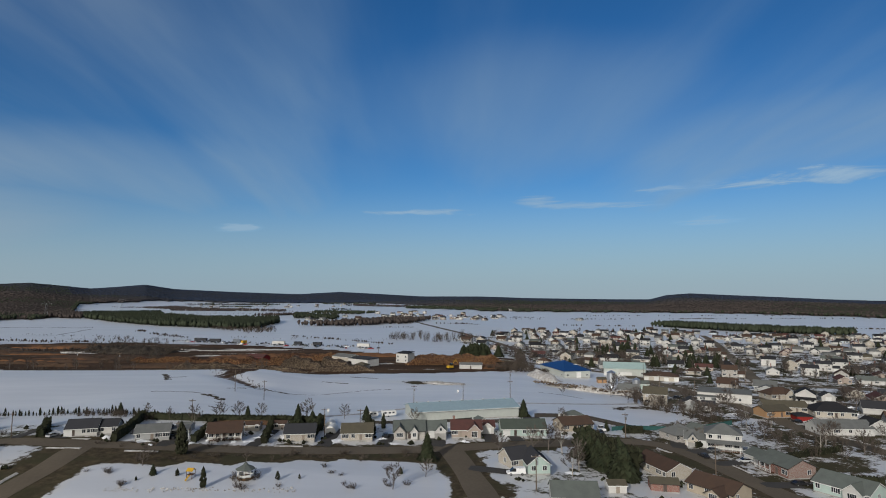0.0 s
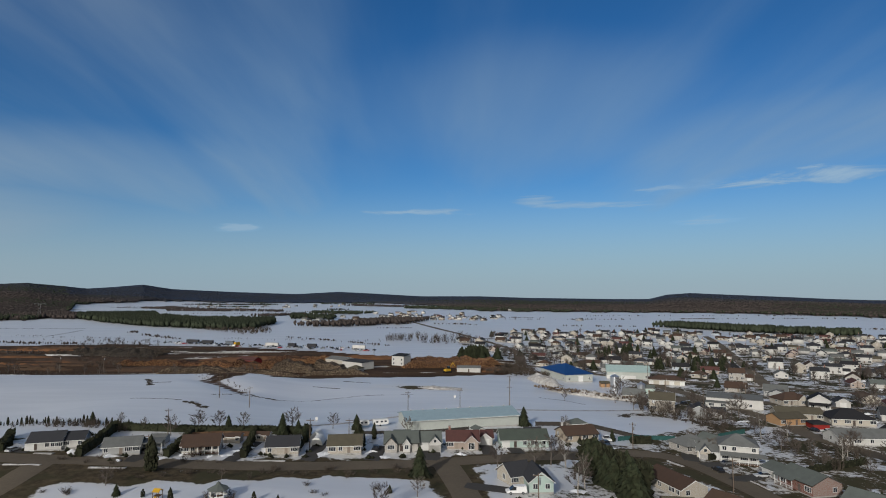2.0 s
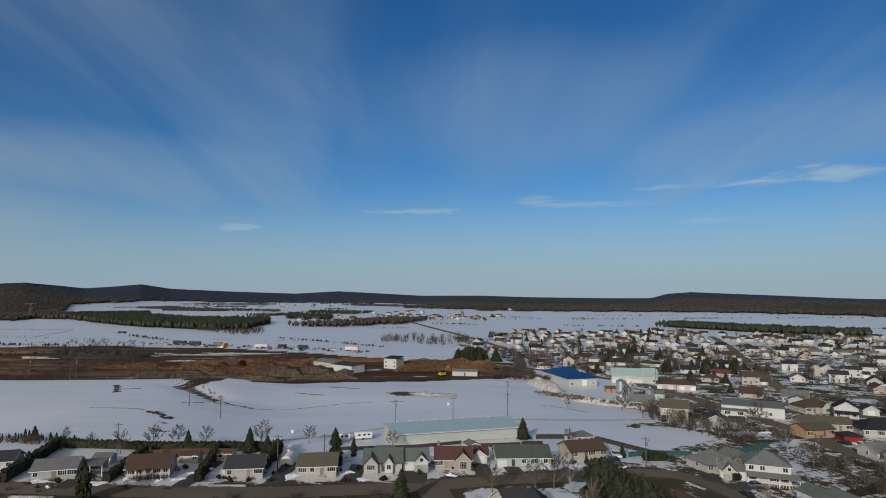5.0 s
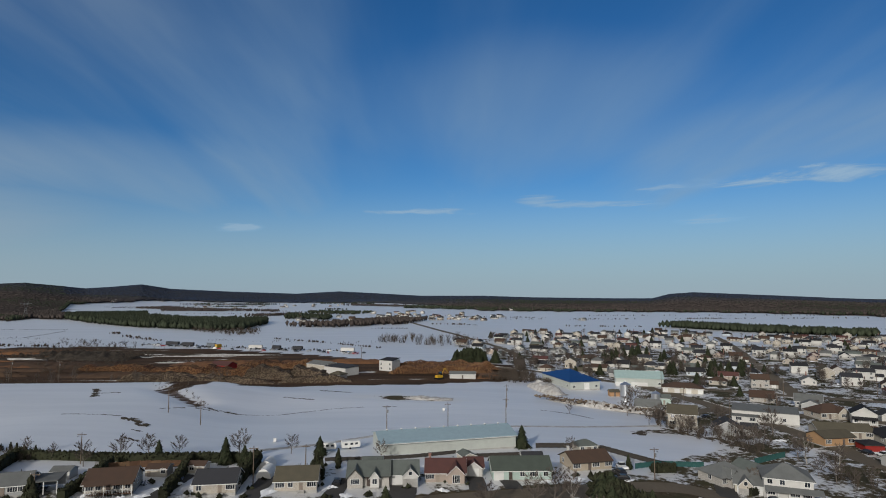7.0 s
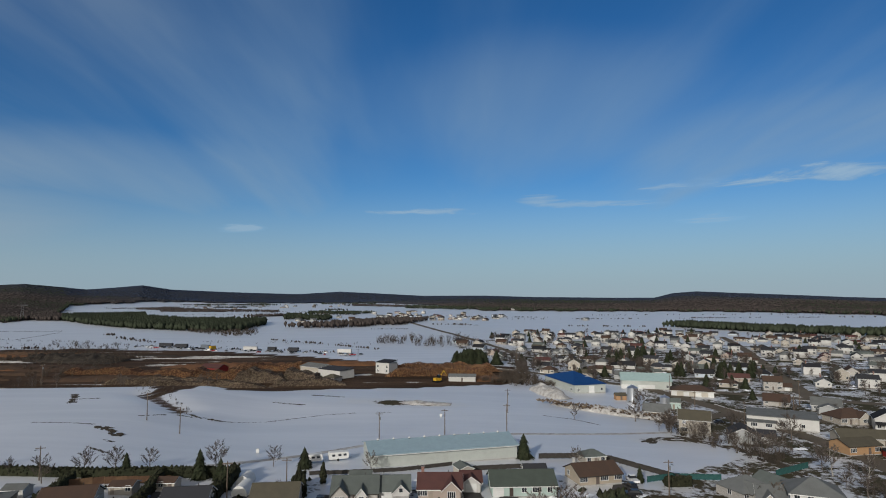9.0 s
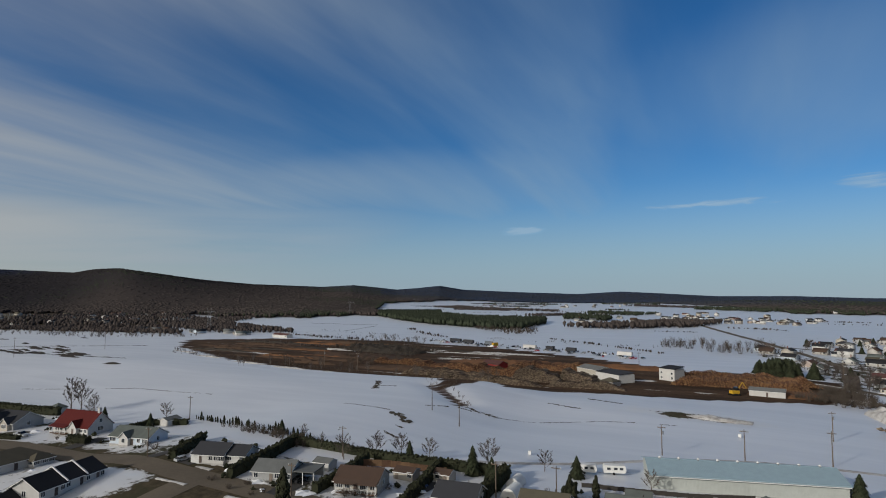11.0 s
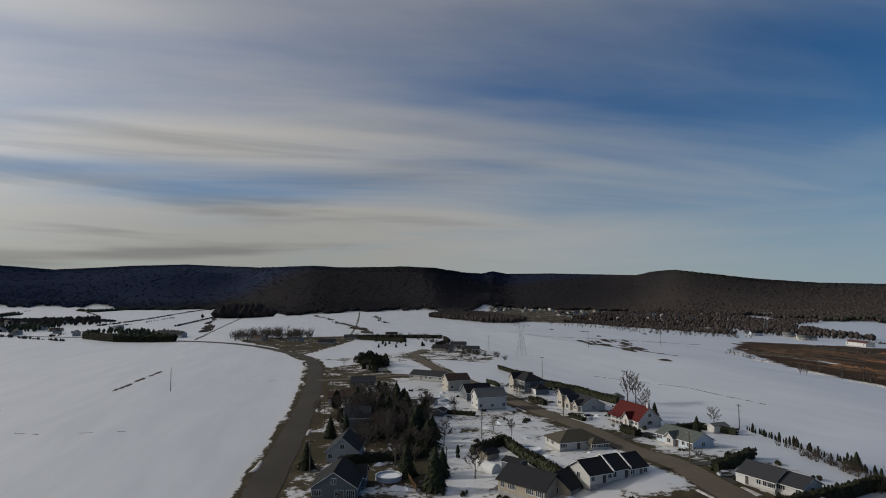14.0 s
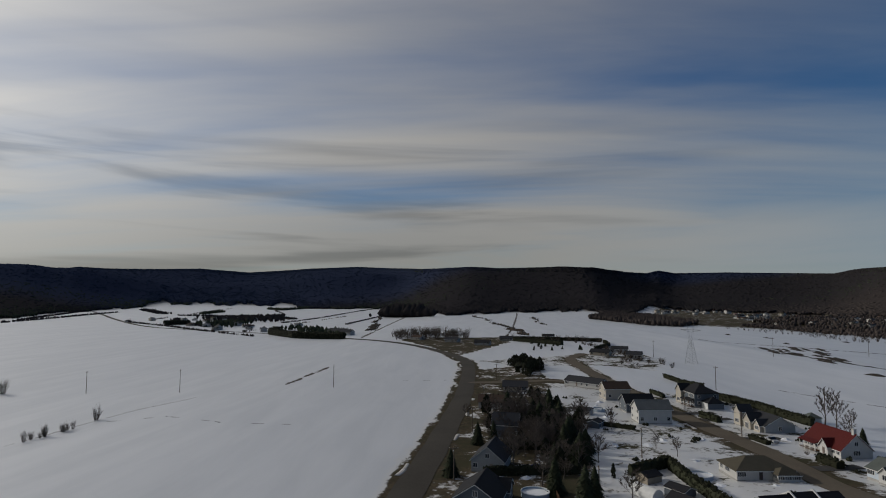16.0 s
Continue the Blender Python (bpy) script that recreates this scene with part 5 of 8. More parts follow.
gablet(h, 2.7, -4.5, 4.2, 4.6, 3.0, 2.0, "pink", "r_maroon", "p")
chimney(h, -4.2, 1.0, 3, 6.2)
h = house(16.4, 209.5, 0, 5.0, 7.0, "white", "r_maroon", "white single garage with a maroon gable roof", 2.5, 1.6, category="garage", group="garages", stack=False)
gablet(h, 0, -3.5, 4.4, 3.0, 2.5, 1.6, "white", "r_maroon", "g", 0.1)
h = house(29, 206, 2, 15.5, 9.5, "mint", "r_green", "pale green bungalow with mossy green roof and white garage door", 3.0, 2.3, front="gdwWw", right="w.")
vent(h, -3, 1, 5.0)
h = house(50.5, 217.5, 14, 11.8, 9, "tan", "r_brown", "tan bungalow with dark brown roof", 2.9, 2.0, front="W.dW.W", left="w.", right=".w")
chimney(h, -5.2, 0.5, 3, 5.9, "white", 0.6)

# ---- farther west on the same side
h = house(-164.2, 195.5, 13, 14.6, 8.8, "paleblue", "r_sage", "long pale blue house with sage green roof and front gable", 3.0, 2.3, front="W..dwW", right=".w.")
gablet(h, -1.0, -4.4, 3.4, 4.4, 3.0, 1.6, "white", "r_sage", "w")
vent(h, 4, 1.2, 5.2)
h = house(-196, 196.0, 7, 16.4, 9.8, "white", "r_red", "white house with steep red steel roof and porch gable", 3.0, 4.4, front="wWw.wWw", right=".W.", uright=".w.")
gablet(h, 2.6, -4.9, 3.4, 5.0, 3.2, 2.0, "white", "r_red", "d")
porch(h, -4.0, -4.9, 7.4, 1.8, 2.6, "r_red", posts=4)
chimney(h, 7.5, 0.0, 5, 8.6, "white", 0.9)
h = house(-227, 188.5, 8, 17.5, 11, "grey", "r_dark", "grey house with charcoal roof and three pale front gables", 3.0, 3.0, front="......", right=".w.")
gablet(h, -6.2, -5.5, 4.0, 5.0, 5.2, 2.2, "cream", "r_dark", "W", 0.3)
gablet(h, 0.0, -5.5, 4.2, 5.0, 3.6, 2.4, "cream", "r_dark", "p", 0.3)
gablet(h, 5.8, -5.5, 3.6, 4.6, 3.0, 1.8, "cream", "r_dark", "W", 0.3)
h = house(-271, 181, 10, 14.0, 11, "bluegrey", "r_black", "large two-storey blue-grey house with black hipped roof", 5.8, 3.0, "hip", front="WWdW", upper="ww.ww", right="w.w", uright="w.w", left="w.w")
gablet(h, -4.4, -5.5, 4.6, 5.0, 5.8, 2.6, "cream", "r_black", "W", 0.4)
porch(h, 2.5, -5.5, 8.0, 1.8, 2.7, "r_black", posts=4)
volume(h, 9.6, 1.0, 5.2, 7.0, 3.0, 2.0, "bluegrey", "r_black", "hip", front="G", base=0.15)

# ---------------------------------------------------------------- houses south of the street
g = thing("house", -236, 156, 4, "tall white gabled house with grey roof, shaded side wall", "house", "houses by the lane")
volume(g, 0, 0, 12.5, 8.5, 5.3, 2.8, "white", "r_grey", "gable", 90, front="w.w.w", left="w.w", uleft="w.w", right="w.w")
vent(g, 0.8, 2, 7.6)
g = thing("house", -256.5, 156, 6, "grey gabled house with dark roof on a shaded lot", "house", "houses by the lane")
volume(g, 0, 0, 12, 8.6, 3.8, 3.0, "bluegrey", "r_black", "gable", 90, front="w.w", left="w.w", right="w.w")
g = thing("house", -284, 153, 8, "cream two-storey gabled house with brown roof", "house", "houses by the lane")
volume(g, 0, 0, 11.5, 8.8, 5.0, 2.6, "cream", "r_brown", "gable", 90, front="w.w", left="W.w", uleft="w.w", right="w")
h = house(-314, 143, 48, 21, 9, "white", "r_dark", "long white bungalow with dark roof and white gable end", 3.0, 2.2, front="W.dww.w", left="w", group="houses by the lane")
g = thing("house", -171, 165, 94, "white bungalow with brown hipped roof and glazed sunroom", "house", "houses by the lane")
volume(g, 0, 0, 15.0, 10, 3.0, 2.4, "white", "r_olive", "hip", 0, front="W.d.pp", left="wW.", right="w.w", back="w.w.W")
volume(g, 4.6, -5.7, 5.4, 3.8, 2.7, 1.2, "white", "r_olive", "hip", 0, front="WWW", right="W", left="W")
g = thing("house", -140.5, 160.5, 104, "white row house with black roof divided by pale firewalls", "house", "houses by the lane")
volume(g, -5.8, 0, 7.2, 8.8, 3.0, 2.5, "white", "r_black", "gable", 0, front="w.dw", left=".w.")
volume(g, 0.7, 0.3, 5.8, 8.8, 3.2, 2.5, "white", "r_black", "gable", 0, front="w.d")
volume(g, 6.6, 0, 6.0, 8.8, 3.0, 2.5, "white", "r_black", "gable", 0, front="w.dw", right=".w.")
for px in (-2.2, 3.6):
    part("firewall", Shape().loft([[(x, y, z) for y, z in ((-5.0, 2.85), (0, 5.8), (5.0, 2.85), (5.0, 3.2), (0, 6.15), (-5.0, 3.2))] for x in (px - 0.15, px + 0.15)]), M["trim"], g)
h = house(-130.5, 133, 34, 13.5, 9.5, "tan", "r_black", "tan house with black cross-gabled roof and tall windows", 3.2, 2.7, front="wW.WW", left="W.w", group="houses by the lane")
volume(h, 6.0, 5.5, 10, 8.5, 3.2, 2.7, "tan", "r_black", "gable", 90, front="w", left="W", right="wW")
h = house(-205.5, 99, 80, 8.5, 8, "bluegrey", "r_dark", "blue-grey gabled house with dark roof among bare trees", 4.6, 3.2, front="w.d.w", left="W", right="w", group="houses by the main road")
g = thing("house", -173.5, 94, 78, "grey house with steep dark gable roof on the main road", "house", "houses by the main road")
volume(g, 0, 0, 12.0, 9.0, 3.6, 3.6, "grey", "r_dark", "gable", 90, front="w.w", left="w.dW", uleft=".w.", right="w.w")
vent(g, 1.0, 2.0, 6.6)
g = thing("house", -143, 91, 78, "grey gabled house with dark roof beside the main road", "house", "houses by the main road")
volume(g, 0, 0, 12.5, 10.5, 3.4, 3.4, "bluegrey", "r_black", "gable", 90, front="w.w", left="W.pp", right="w.w", uleft=".w.")
volume(g, 2.0, 5.6, 8.0, 6.0, 3.0, 2.0, "bluegrey", "r_black", "gable", 0, right="W")
h = house(-258, 96, 85, 12, 9, "stone", "r_brown", "low brown house shaded by tall trees", 3.0, 2.2, front="w.dW", left="w", group="houses by the main road")
h = house(-300, 108, 85, 12, 9, "tan", "r_dark", "low tan house at the lane corner", 3.0, 2.2, front="w.dW", left="w", group="houses by the main road")
for k, (x, y, rot, w, wall, roof) in enumerate((((-470), 183, 60, 15, "tan", "r_black"), (-497, 205, 75, 13, "grey", "r_dark"), (-452, 205, 70, 11, "cream", "r_dark"), (-575, 92, 80, 15, "stone", "r_black"),
                                                (-612, 60, 70, 14, "beige", "r_dark"), (-628, 118, 85, 14, "tan", "r_dark"), (-655, 165, 85, 13, "grey", "r_black"), (-640, 20, 60, 13, "cream", "r_brown"))):
    house(x, y, rot, w, 9, wall, roof, "low bungalow with dark roof at the end of the road", 3.0, 2.2, front="w.dW", left="w.", right=".w", group="houses at the road bend")

# ---------------------------------------------------------------- houses to the east
h = house(26.8, 164, 4, 6.0, 10, "mint", "r_dark", "mint green gabled house with dark roof and white van outside", 2.9, 0.1, group="houses on the side street", stack=False, kind="hip", front="")
gablet(h, 0, -5.0, 6.2, 10.0, 3.1, 2.4, "mint", "r_dark", "ww")
volume(h, -4.8, 3.6, 6.6, 7.4, 3.0, 2.4, "beige", "r_dark", "gable", 20, front="W.d", left="w")
g = thing("house", 31.5, 142, -5, "low house with grey-green roof and twin roof vents", "house", "houses on the side street")
volume(g, 0, 0, 10.5, 9, 3.0, 2.2, "grey", "r_sage", "gable", 0, front="W.dW", back="w.w", right="w")
vent(g, -1.0, 1.5, 4.9), vent(g, 3.0, 1.5, 4.9)
g = thing("house", 63.5, 170.5, -74, "long bungalow with brown roof and pale gable end", "house", "houses on the curved street")
volume(g, 0, 0, 14.5, 8.0, 3.0, 1.9, "beige", "r_brown", "gable", 0, front="w.w.Ww", right="w.", back="wWdw")
g = thing("house", 71.0, 152.5, -58, "bungalow with dark brown roof beside the curved street", "house", "houses on the curved street")
volume(g, 0, 0, 12.5, 8.4, 3.0, 2.0, "tan", "r_brown", "gable", 0, front="w.W.w", left="w", right="w.", back="wdW")
volume(g, 3, -4.8, 4.5, 4.0, 2.7, 1.2, "tan", "r_brown", "gable", 90, left="W")
g = thing("house", 97, 204, -22, "large two-storey cream house with grey hipped roof and wraparound veranda", "house", "houses on the curved street")
volume(g, 0, 0, 11.0, 10.0, 5.4, 2.6, "white", "r_grey", "hip", 0, front="W.WW", upper="ww.w", left="w.w", right="w.w", uright="w.w")
volume(g, -8.6, 0.8, 7.0, 8.5, 3.0, 2.4, "cream", "r_grey", "gable", 0, front="gg", base=0.15)
gablet(g, -9.6, -3.4, 3.2, 3.2, 3.0, 1.7, "cream", "r_grey", "v", 2.4)
porch(g, 1.0, -5.25, 12.5, 2.2, 2.7, "r_grey", posts=6)
g = thing("house", 86, 214, 18, "grey bungalow with dark hipped roof and arched window", "house", "houses on the curved street")
volume(g, 0, 0, 10, 9, 3.1, 2.5, "stone", "r_grey", "hip", 0, front="Wd.W", left="w", right="w")
gablet(g, -1.6, -4.5, 3.6, 4.0, 3.1, 1.8, "stone", "r_grey", "p")
volume(g, 8.6, -0.6, 7.4, 8.0, 2.9, 2.2, "white", "r_sage", "gable", 90, left="gg", base=0.15)
g = thing("house", 101.5, 178, -80, "red brick house with pale green-grey roof and white balcony", "house", "houses on the curved street")
volume(g, 2.5, 0, 12, 9, 3.6, 2.1, "brick", "r_sage", "gable", 0, front="W.dW", right=".w", back="w.w")
volume(g, -7.6, 0.6, 8.4, 7.2, 2.6, 1.5, "white", "r_sage", "gable", 0, front="g.g", base=0.12)
porch(g, 0, -4.5, 6.5, 1.6, 2.9, "r_sage", posts=4)
g = thing("house", 107, 156, -62, "mint bungalow with long grey-green roof", "house", "houses on the curved street")
volume(g, 0, 0, 13.5, 9.0, 3.1, 2.3, "mint", "r_sage", "gable", 0, front="w.W.dW", left="w.w", right="w")
gablet(g, 3.5, -4.75, 4.5, 4.6, 3.1, 1.9, "white", "r_sage", "W")
g = thing("house", 152, 226, -2, "long low house with pale grey roof", "house", "town houses nearby")
volume(g, 0, 0, 20, 9.5, 3.0, 2.2, "white", "r_grey", "gable", 0, front="w.W.w.gg", right="w", left="w")
volume(g, 13.0, 0.5, 7.5, 9.0, 3.4, 2.6, "white", "r_black", "gable", 90, left="G.", uleft="")
g = thing("house", 170, 258, -12, "cream house with black hipped roof", "house", "town houses nearby")
volume(g, 0, 0, 16, 12, 3.2, 3.2, "cream", "r_black", "hip", 0, front="w.Wdw.W", left="w.w")
g = thing("garage", 152, 249, -8, "small red-doored garage with dark roof", "garage", "garages")
volume(g, 0, 0, 6, 6, 2.5, 1.0, "red", "r_black", "hip", 0, front="", base=0.1)
g = thing("house", 178, 288, -30, "white gabled house with dark porch roof", "house", "town houses nearby")
volume(g, 0, 0, 9, 8.5, 4.6, 2.6, "white", "r_black", "gable", 90, left="w.w", front="w.w", right="w.w")
porch(g, 0, -4.5, 8.0, 1.8, 2.7, "r_black", posts=4)
g = thing("house", 193, 295, -20, "small white gabled garage", "garage", "garages")
volume(g, 0, 0, 7, 6, 2.7, 1.8, "white", "r_dark", "gable", 90, left="g", base=0.1)
g = thing("house", 144, 257, 10, "orange-sided house with tan roof", "house", "town houses nearby")
volume(g, 0, 0, 12, 8, 3.4, 1.6, "orange", "r_olive", "gable", 0, front="W.dW", right="w")
g = thing("house", 155, 268, -12, "long tan-roofed bungalow with white gable end", "house", "town houses nearby")
volume(g, 0, 0, 18, 9, 3.0, 2.0, "cream", "r_olive", "gable", 0, front="w.W.dW", right=".w.")
g = thing("house", 172, 301, 6, "stone bungalow with brown roof and porch", "house", "town houses nearby")
volume(g, 0, 0, 14, 10, 3.2, 2.8, "beige", "r_brown", "hip", 0, front="Wd.WW", left="w", right="w")
gablet(g, 2.5, -5.0, 5.0, 5.0, 3.2, 2.2, "cream", "r_brown", "W")
g = thing("commercial_building", 142, 295, -28, "long low white flat-roofed building with dark windows", "building", "town buildings")
volume(g, 0, 0, 24, 14, 4.4, 0.5, "white", "r_grey", "shed", 0, front="WWWW.w.", right="w.w", over=0.2)
volume(g, -7.0, -8.5, 10, 4, 3.0, 0.4, "white", "r_grey", "shed", 0, front="WW", over=0.2)

# ---- the long steel warehouse behind the street
g = thing("warehouse", 8.4, 241.0, 15.0, "long pale steel warehouse with blue-grey roof and ridge vents", "warehouse", z=gz(7, 241) - 0.1)
volume(g, 0, 0, 43.5, 15.5, 3.8, 1.8, "sheet", "r_steel", "gable", 0, 0.25, 0.5, left=".d.", right=".d.")
for k in range(9):
    v = part("ridge_vent", Shape().tube((-18.6 + 4.65 * k, 0, 5.6), (-18.6 + 4.65 * k, 0, 6.15), 0.28, 0.28, 8), M["steel"], g)
    part("vent_cap", Shape().tube((-18.6 + 4.65 * k, 0, 6.1), (-18.6 + 4.65 * k, 0, 6.4), 0.45, 0.1, 8), M["trim"], v)
part("gutter", Shape().box(-22, 22, -8.55, -8.35, 3.55, 3.7), M["trim"], g)
part("lean_to", Shape().box(21.8, 24.6, -2, 6, -0.3, 2.4), M["bluegrey"], g)

# ---- depot with a blue roof
g = thing("depot", 81, 387, 13.5, "cream steel depot with a bright blue hipped roof", "building", "yard buildings")
volume(g, 0, 0, 17.5, 38, 4.4, 4.4, "sheet", "r_blue", "hip", 0, 0.3, 0.5, left="....w", front="w..w")
part("loading_door", Shape().box(-0.6, 2.4, -19.1, -19.0, 0.05, 3.6), M["trim"], g)
part("skylight", Shape().box(2.5, 5.0, -9, -8, 6.9, 7.1), M["trim"], g)
g = thing("depot", 122, 392, -14, "long pale green steel-roofed shed with cream walls", "building", "yard buildings")
volume(g, 0, 0, 26, 16, 4.6, 3.0, "sheet", "r_silver", "gable", 0, 0.3, 0.5, front="G.GG.w", left="G")
g = thing("depot", 137, 366, -20, "low brown-roofed yard building with white posts", "building", "yard buildings")
volume(g, 0, 0, 20, 11, 3.2, 2.0, "cream", "r_brown", "hip", 0, 0.2, 0.6, front="g.g.g.g")
silo(99.5, 344, 2.5, 7.2, "shiny galvanised steel grain silo with a cone roof")
silo(109.5, 330, 2.1, 5.2, "small galvanised steel silo beside a shed")
shed(114, 332, -15, 6, 6, "mint", "r_sage", "small pale green shed beside a silo", 3.2, 1.4)
shed(96, 352, 0, 5, 4, "orange", "r_olive", "small tan hut beside the silo", 2.6, 0.9, group="yard huts")

# ---- sawmill
g = thing("sawmill_building", -54, 410, -38, "white steel sawmill shed with black roof edge", "building", "yard buildings")
volume(g, 0, 0, 19, 11, 4.6, 0.7, "white", "r_dark", "shed", 0, 0.2, 0.3, front="......", left=".g.")
g = thing("sawmill_building", -68, 424, -38, "low white sawmill annex", "building", "yard buildings")
volume(g, 0, 0, 18, 12, 4.6, 1.6, "cream", "r_grey", "gable", 0, 0.2, 0.3, front="g.w")
g = thing("sawmill_building", -26, 428, -30, "tall white box-like office with black roof", "building", "yard buildings")
volume(g, 0, 0, 10, 9, 6.6, 0.9, "white", "r_black", "shed", 0, 0.2, 0.3, front="w.w", upper="w.w")
shed(-53, 393, -25, 8, 7, "stone", "r_olive", "small brown shed with a low hipped roof", 2.6, 1.6, "hip", group="yard huts")
shed(20, 394, -5, 15, 7, "white", "r_grey", "low white shed with grey roof beside trees", 2.8, 1.2, group="yard huts")
g = thing("sawmill_building", -132, 425, -20, "rusty red sawmill hut", "building", "yard buildings")
volume(g, 0, 0, 14, 9, 4.0, 1.8, "red", "r_maroon", "gable", 0, 0.2, 0.3)

for k, (x, y, rot, long, deep, high, mat) in enumerate((
        (-118, 372, -3, 70, 5, 3.6, "loggrey"), (-62, 376, 3, 40, 5, 3.4, "loggrey"), (-146, 384, 0, 60, 5, 3.8, "loggrey"), (-92, 389, 4, 30, 10, 6.6, "loggrey"), (-70, 395, -6, 22, 10, 5.8, "loggrey"),
        (-120, 402, 8, 36, 10, 5.8, "log"), (-160, 410, 0, 60, 10, 4.6, "log"), (-200, 425, 5, 50, 5, 3.4, "log"), (8, 416, 4, 66, 10, 4.6, "log"), (16, 432, 6, 60, 10, 4.4, "log"), (0, 448, 3, 66, 5, 3.6, "log"),
        (-100, 440, 5, 60, 10, 4.4, "log"))):
    log_pile(x, y, rot, long, deep, high, 100 + k, mat, "long uneven stack of cut logs in the muddy yard")
for k, (x, y, rot, long, wide, high) in enumerate(((-180, 400, 5, 80, 16, 2.2), (30, 400, 10, 40, 16, 2.0), (-120, 455, 0, 120, 22, 3.0), (-60, 470, 0, 70, 16, 2.4), (-260, 450, -6, 90, 30, 1.8))):
    heap("bark_heap", x, y, rot, long, wide, high, "dirt_brown" if x < -150 else "bark_chips", "low heap of orange-brown bark and chips", "bark heap", k + 5)

heap("brush_heap", -268, 500, -8, 90, 40, 3.4, "stump", "broad dark heap of brush and stumps in the yard", "brush heap", 61, 0.5)
rng = random.Random(15)
for k in range(24):
    y0 = 396 + 150 * (k / 24)
    x0 = rng.uniform(-430, -250) + 0.25 * (y0 - 396)
    n = rng.uniform(40, 110)
    if inside(YARD, np.array([x0 - n / 2, x0 + n / 2]), np.array([y0, y0])).all():
        heap("brush_row", x0, y0, rng.uniform(-5, 5), n, rng.uniform(4, 9), rng.uniform(0.8, 2.2), ("dirt_brown", "stump", "dirt_brown", "bark_chips")[k % 4], "long low row of brown bark and brush in the yard", "brush row", 40 + k, 0.4)
for k in range(10):
    heap("snow_row", rng.uniform(-400, -120), rng.uniform(470, 545), rng.uniform(-6, 4), rng.uniform(30, 90), rng.uniform(3, 6), 0.6, "dirtysnow", "thin streak of old snow across the yard", "snow row", 80 + k, 0.4)

# ---- rubble and snow bank beside the depot
heap("snow_heap", 62, 362, 105, 34, 12, 3.6, "dirtysnow", "big heap of dirty ploughed snow by the depot", "snow heap", 3, 0.35)
heap("snow_heap", 80, 318, -32, 62, 8, 2.2, "dirtysnow", "long bank of dirty snow and rubble along the yard", "snow heap", 8, 0.45)
rng = random.Random(5)
rubble = Shape()
for _ in range(420):
    a = rng.uniform(-30, 30)
    x, y = 80 + a * math.cos(radians(-32)) + rng.gauss(0, 1.6), 317 + a * math.sin(radians(-32)) + rng.gauss(0, 1.6)
    rubble.blob((x, y, gz(x, y) + rng.uniform(1.0, 2.3)), rng.uniform(0.3, 0.9), rng.uniform(0.3, 0.8), rng.uniform(0.2, 0.5), rng, 0.4)
tagged(new("rubble", rubble.mesh("rubble", M["loggrey"])), "broken concrete and brush heaped along the yard edge", "rubble", kind="stuff")
heap("snow_heap", 0, 322, -4, 26, 7, 1.0, "dirtysnow", "dirty snow heap in the open field", "snow heap", 11, 0.4)

# ---------------------------------------------------------------- sheds and garden things
shed(-92, 214, 4, 5, 4, "white", "r_grey", "small white garden shed with grey roof")
shed(-68, 215, 4, 5.5, 4.5, "cream", "r_brown", "cream garden shed with brown roof", front="d.w")
shed(-58.5, 217, 0, 4.5, 4, "cream", "r_brown", "small cream garden shed", front="wd")
shed(-179, 222, 5, 6, 5, "white", "r_grey", "white garden shed with grey gable roof", turn=90, front="")
shed(-238, 216, 0, 4.6, 4.6, "white", "r_sage", "small white octagonal-looking summerhouse", 2.6, 1.4, "hip", front="wd")
shed(-11.5, 217, 4, 5.5, 4.5, "white", "r_sage", "white garden shed with pale roof", front="wdw", rise=1.1)
shed(34, 223, 2, 6.0, 5.0, "white", "r_dark", "white garden shed with dark roof", front="w..", rise=1.2)
shed(53.5, 239, 12, 6.5, 5.5, "cream", "r_sage", "cream garden house with hipped sage roof", 2.6, 1.4, "hip", front="wdw")
shed(15, 223.5, 20, 5, 4, "cream", "r_sage", "small pale garden shed", turn=90, front="")
shed(44.5, 152, 0, 4.5, 4, "white", "r_olive", "small white shed under the trees", front="d")
shed(58, 155.5, -10, 7, 4.5, "brick", "r_olive", "low red shed beside a fence", 2.2, 0.9)
shed(-163, 134.5, 30, 5, 4, "tan", "r_black", "tan garden shed with dark roof", turn=90, front="")
shed(-152.5, 139, 35, 5.5, 4.5, "bluegrey", "r_black", "dark blue-grey garden shed", front="d")
shed(-226, 133, 60, 5.5, 4.5, "bluegrey", "r_dark", "dark blue garden shed on a snowy lawn", turn=90, front="d")
shed(-249, 133, 60, 6, 4.5, "stone", "r_dark", "low dark garden shed", front="d")
shed(-372, 118, 80, 5, 4, "white", "r_grey", "tiny white shed among conifers", 2.0, 0.8)
g = thing("shelter", -152, 131, 30, "white arched fabric car shelter", "shelter", "car shelters")
arch = [(2.0 * math.cos(math.pi * k / 12), 2.5 * math.sin(math.pi * k / 12)) for k in range(13)]
part("cover", Shape().loft([[(y, x, z) for x, z in arch] for y in (-3.5, 3.5)]), M["trim"], g)
part("doorway", Shape().box(-3.56, -3.5, -1.0, 1.0, 0.05, 1.9), M["steel"], g)
g = thing("shelter", -39, 212, 90, "white arched fabric car shelter over the drive", "shelter", "car shelters")
part("cover", Shape().loft([[(y, x, z) for x, z in arch] for y in (-3.0, 3.0)]), M["trim"], g)
g = thing("shelter", -41, 220, 90, "white arched fabric car shelter behind a house", "shelter", "car shelters")
part("cover", Shape().loft([[(y, x * 0.9, z * 0.9) for x, z in arch] for y in (-2.5, 2.5)]), M["trim"], g)
pool(-167, 149, 3.2), pool(-150, 104, 3.4), pool(-255, 140, 2.6)
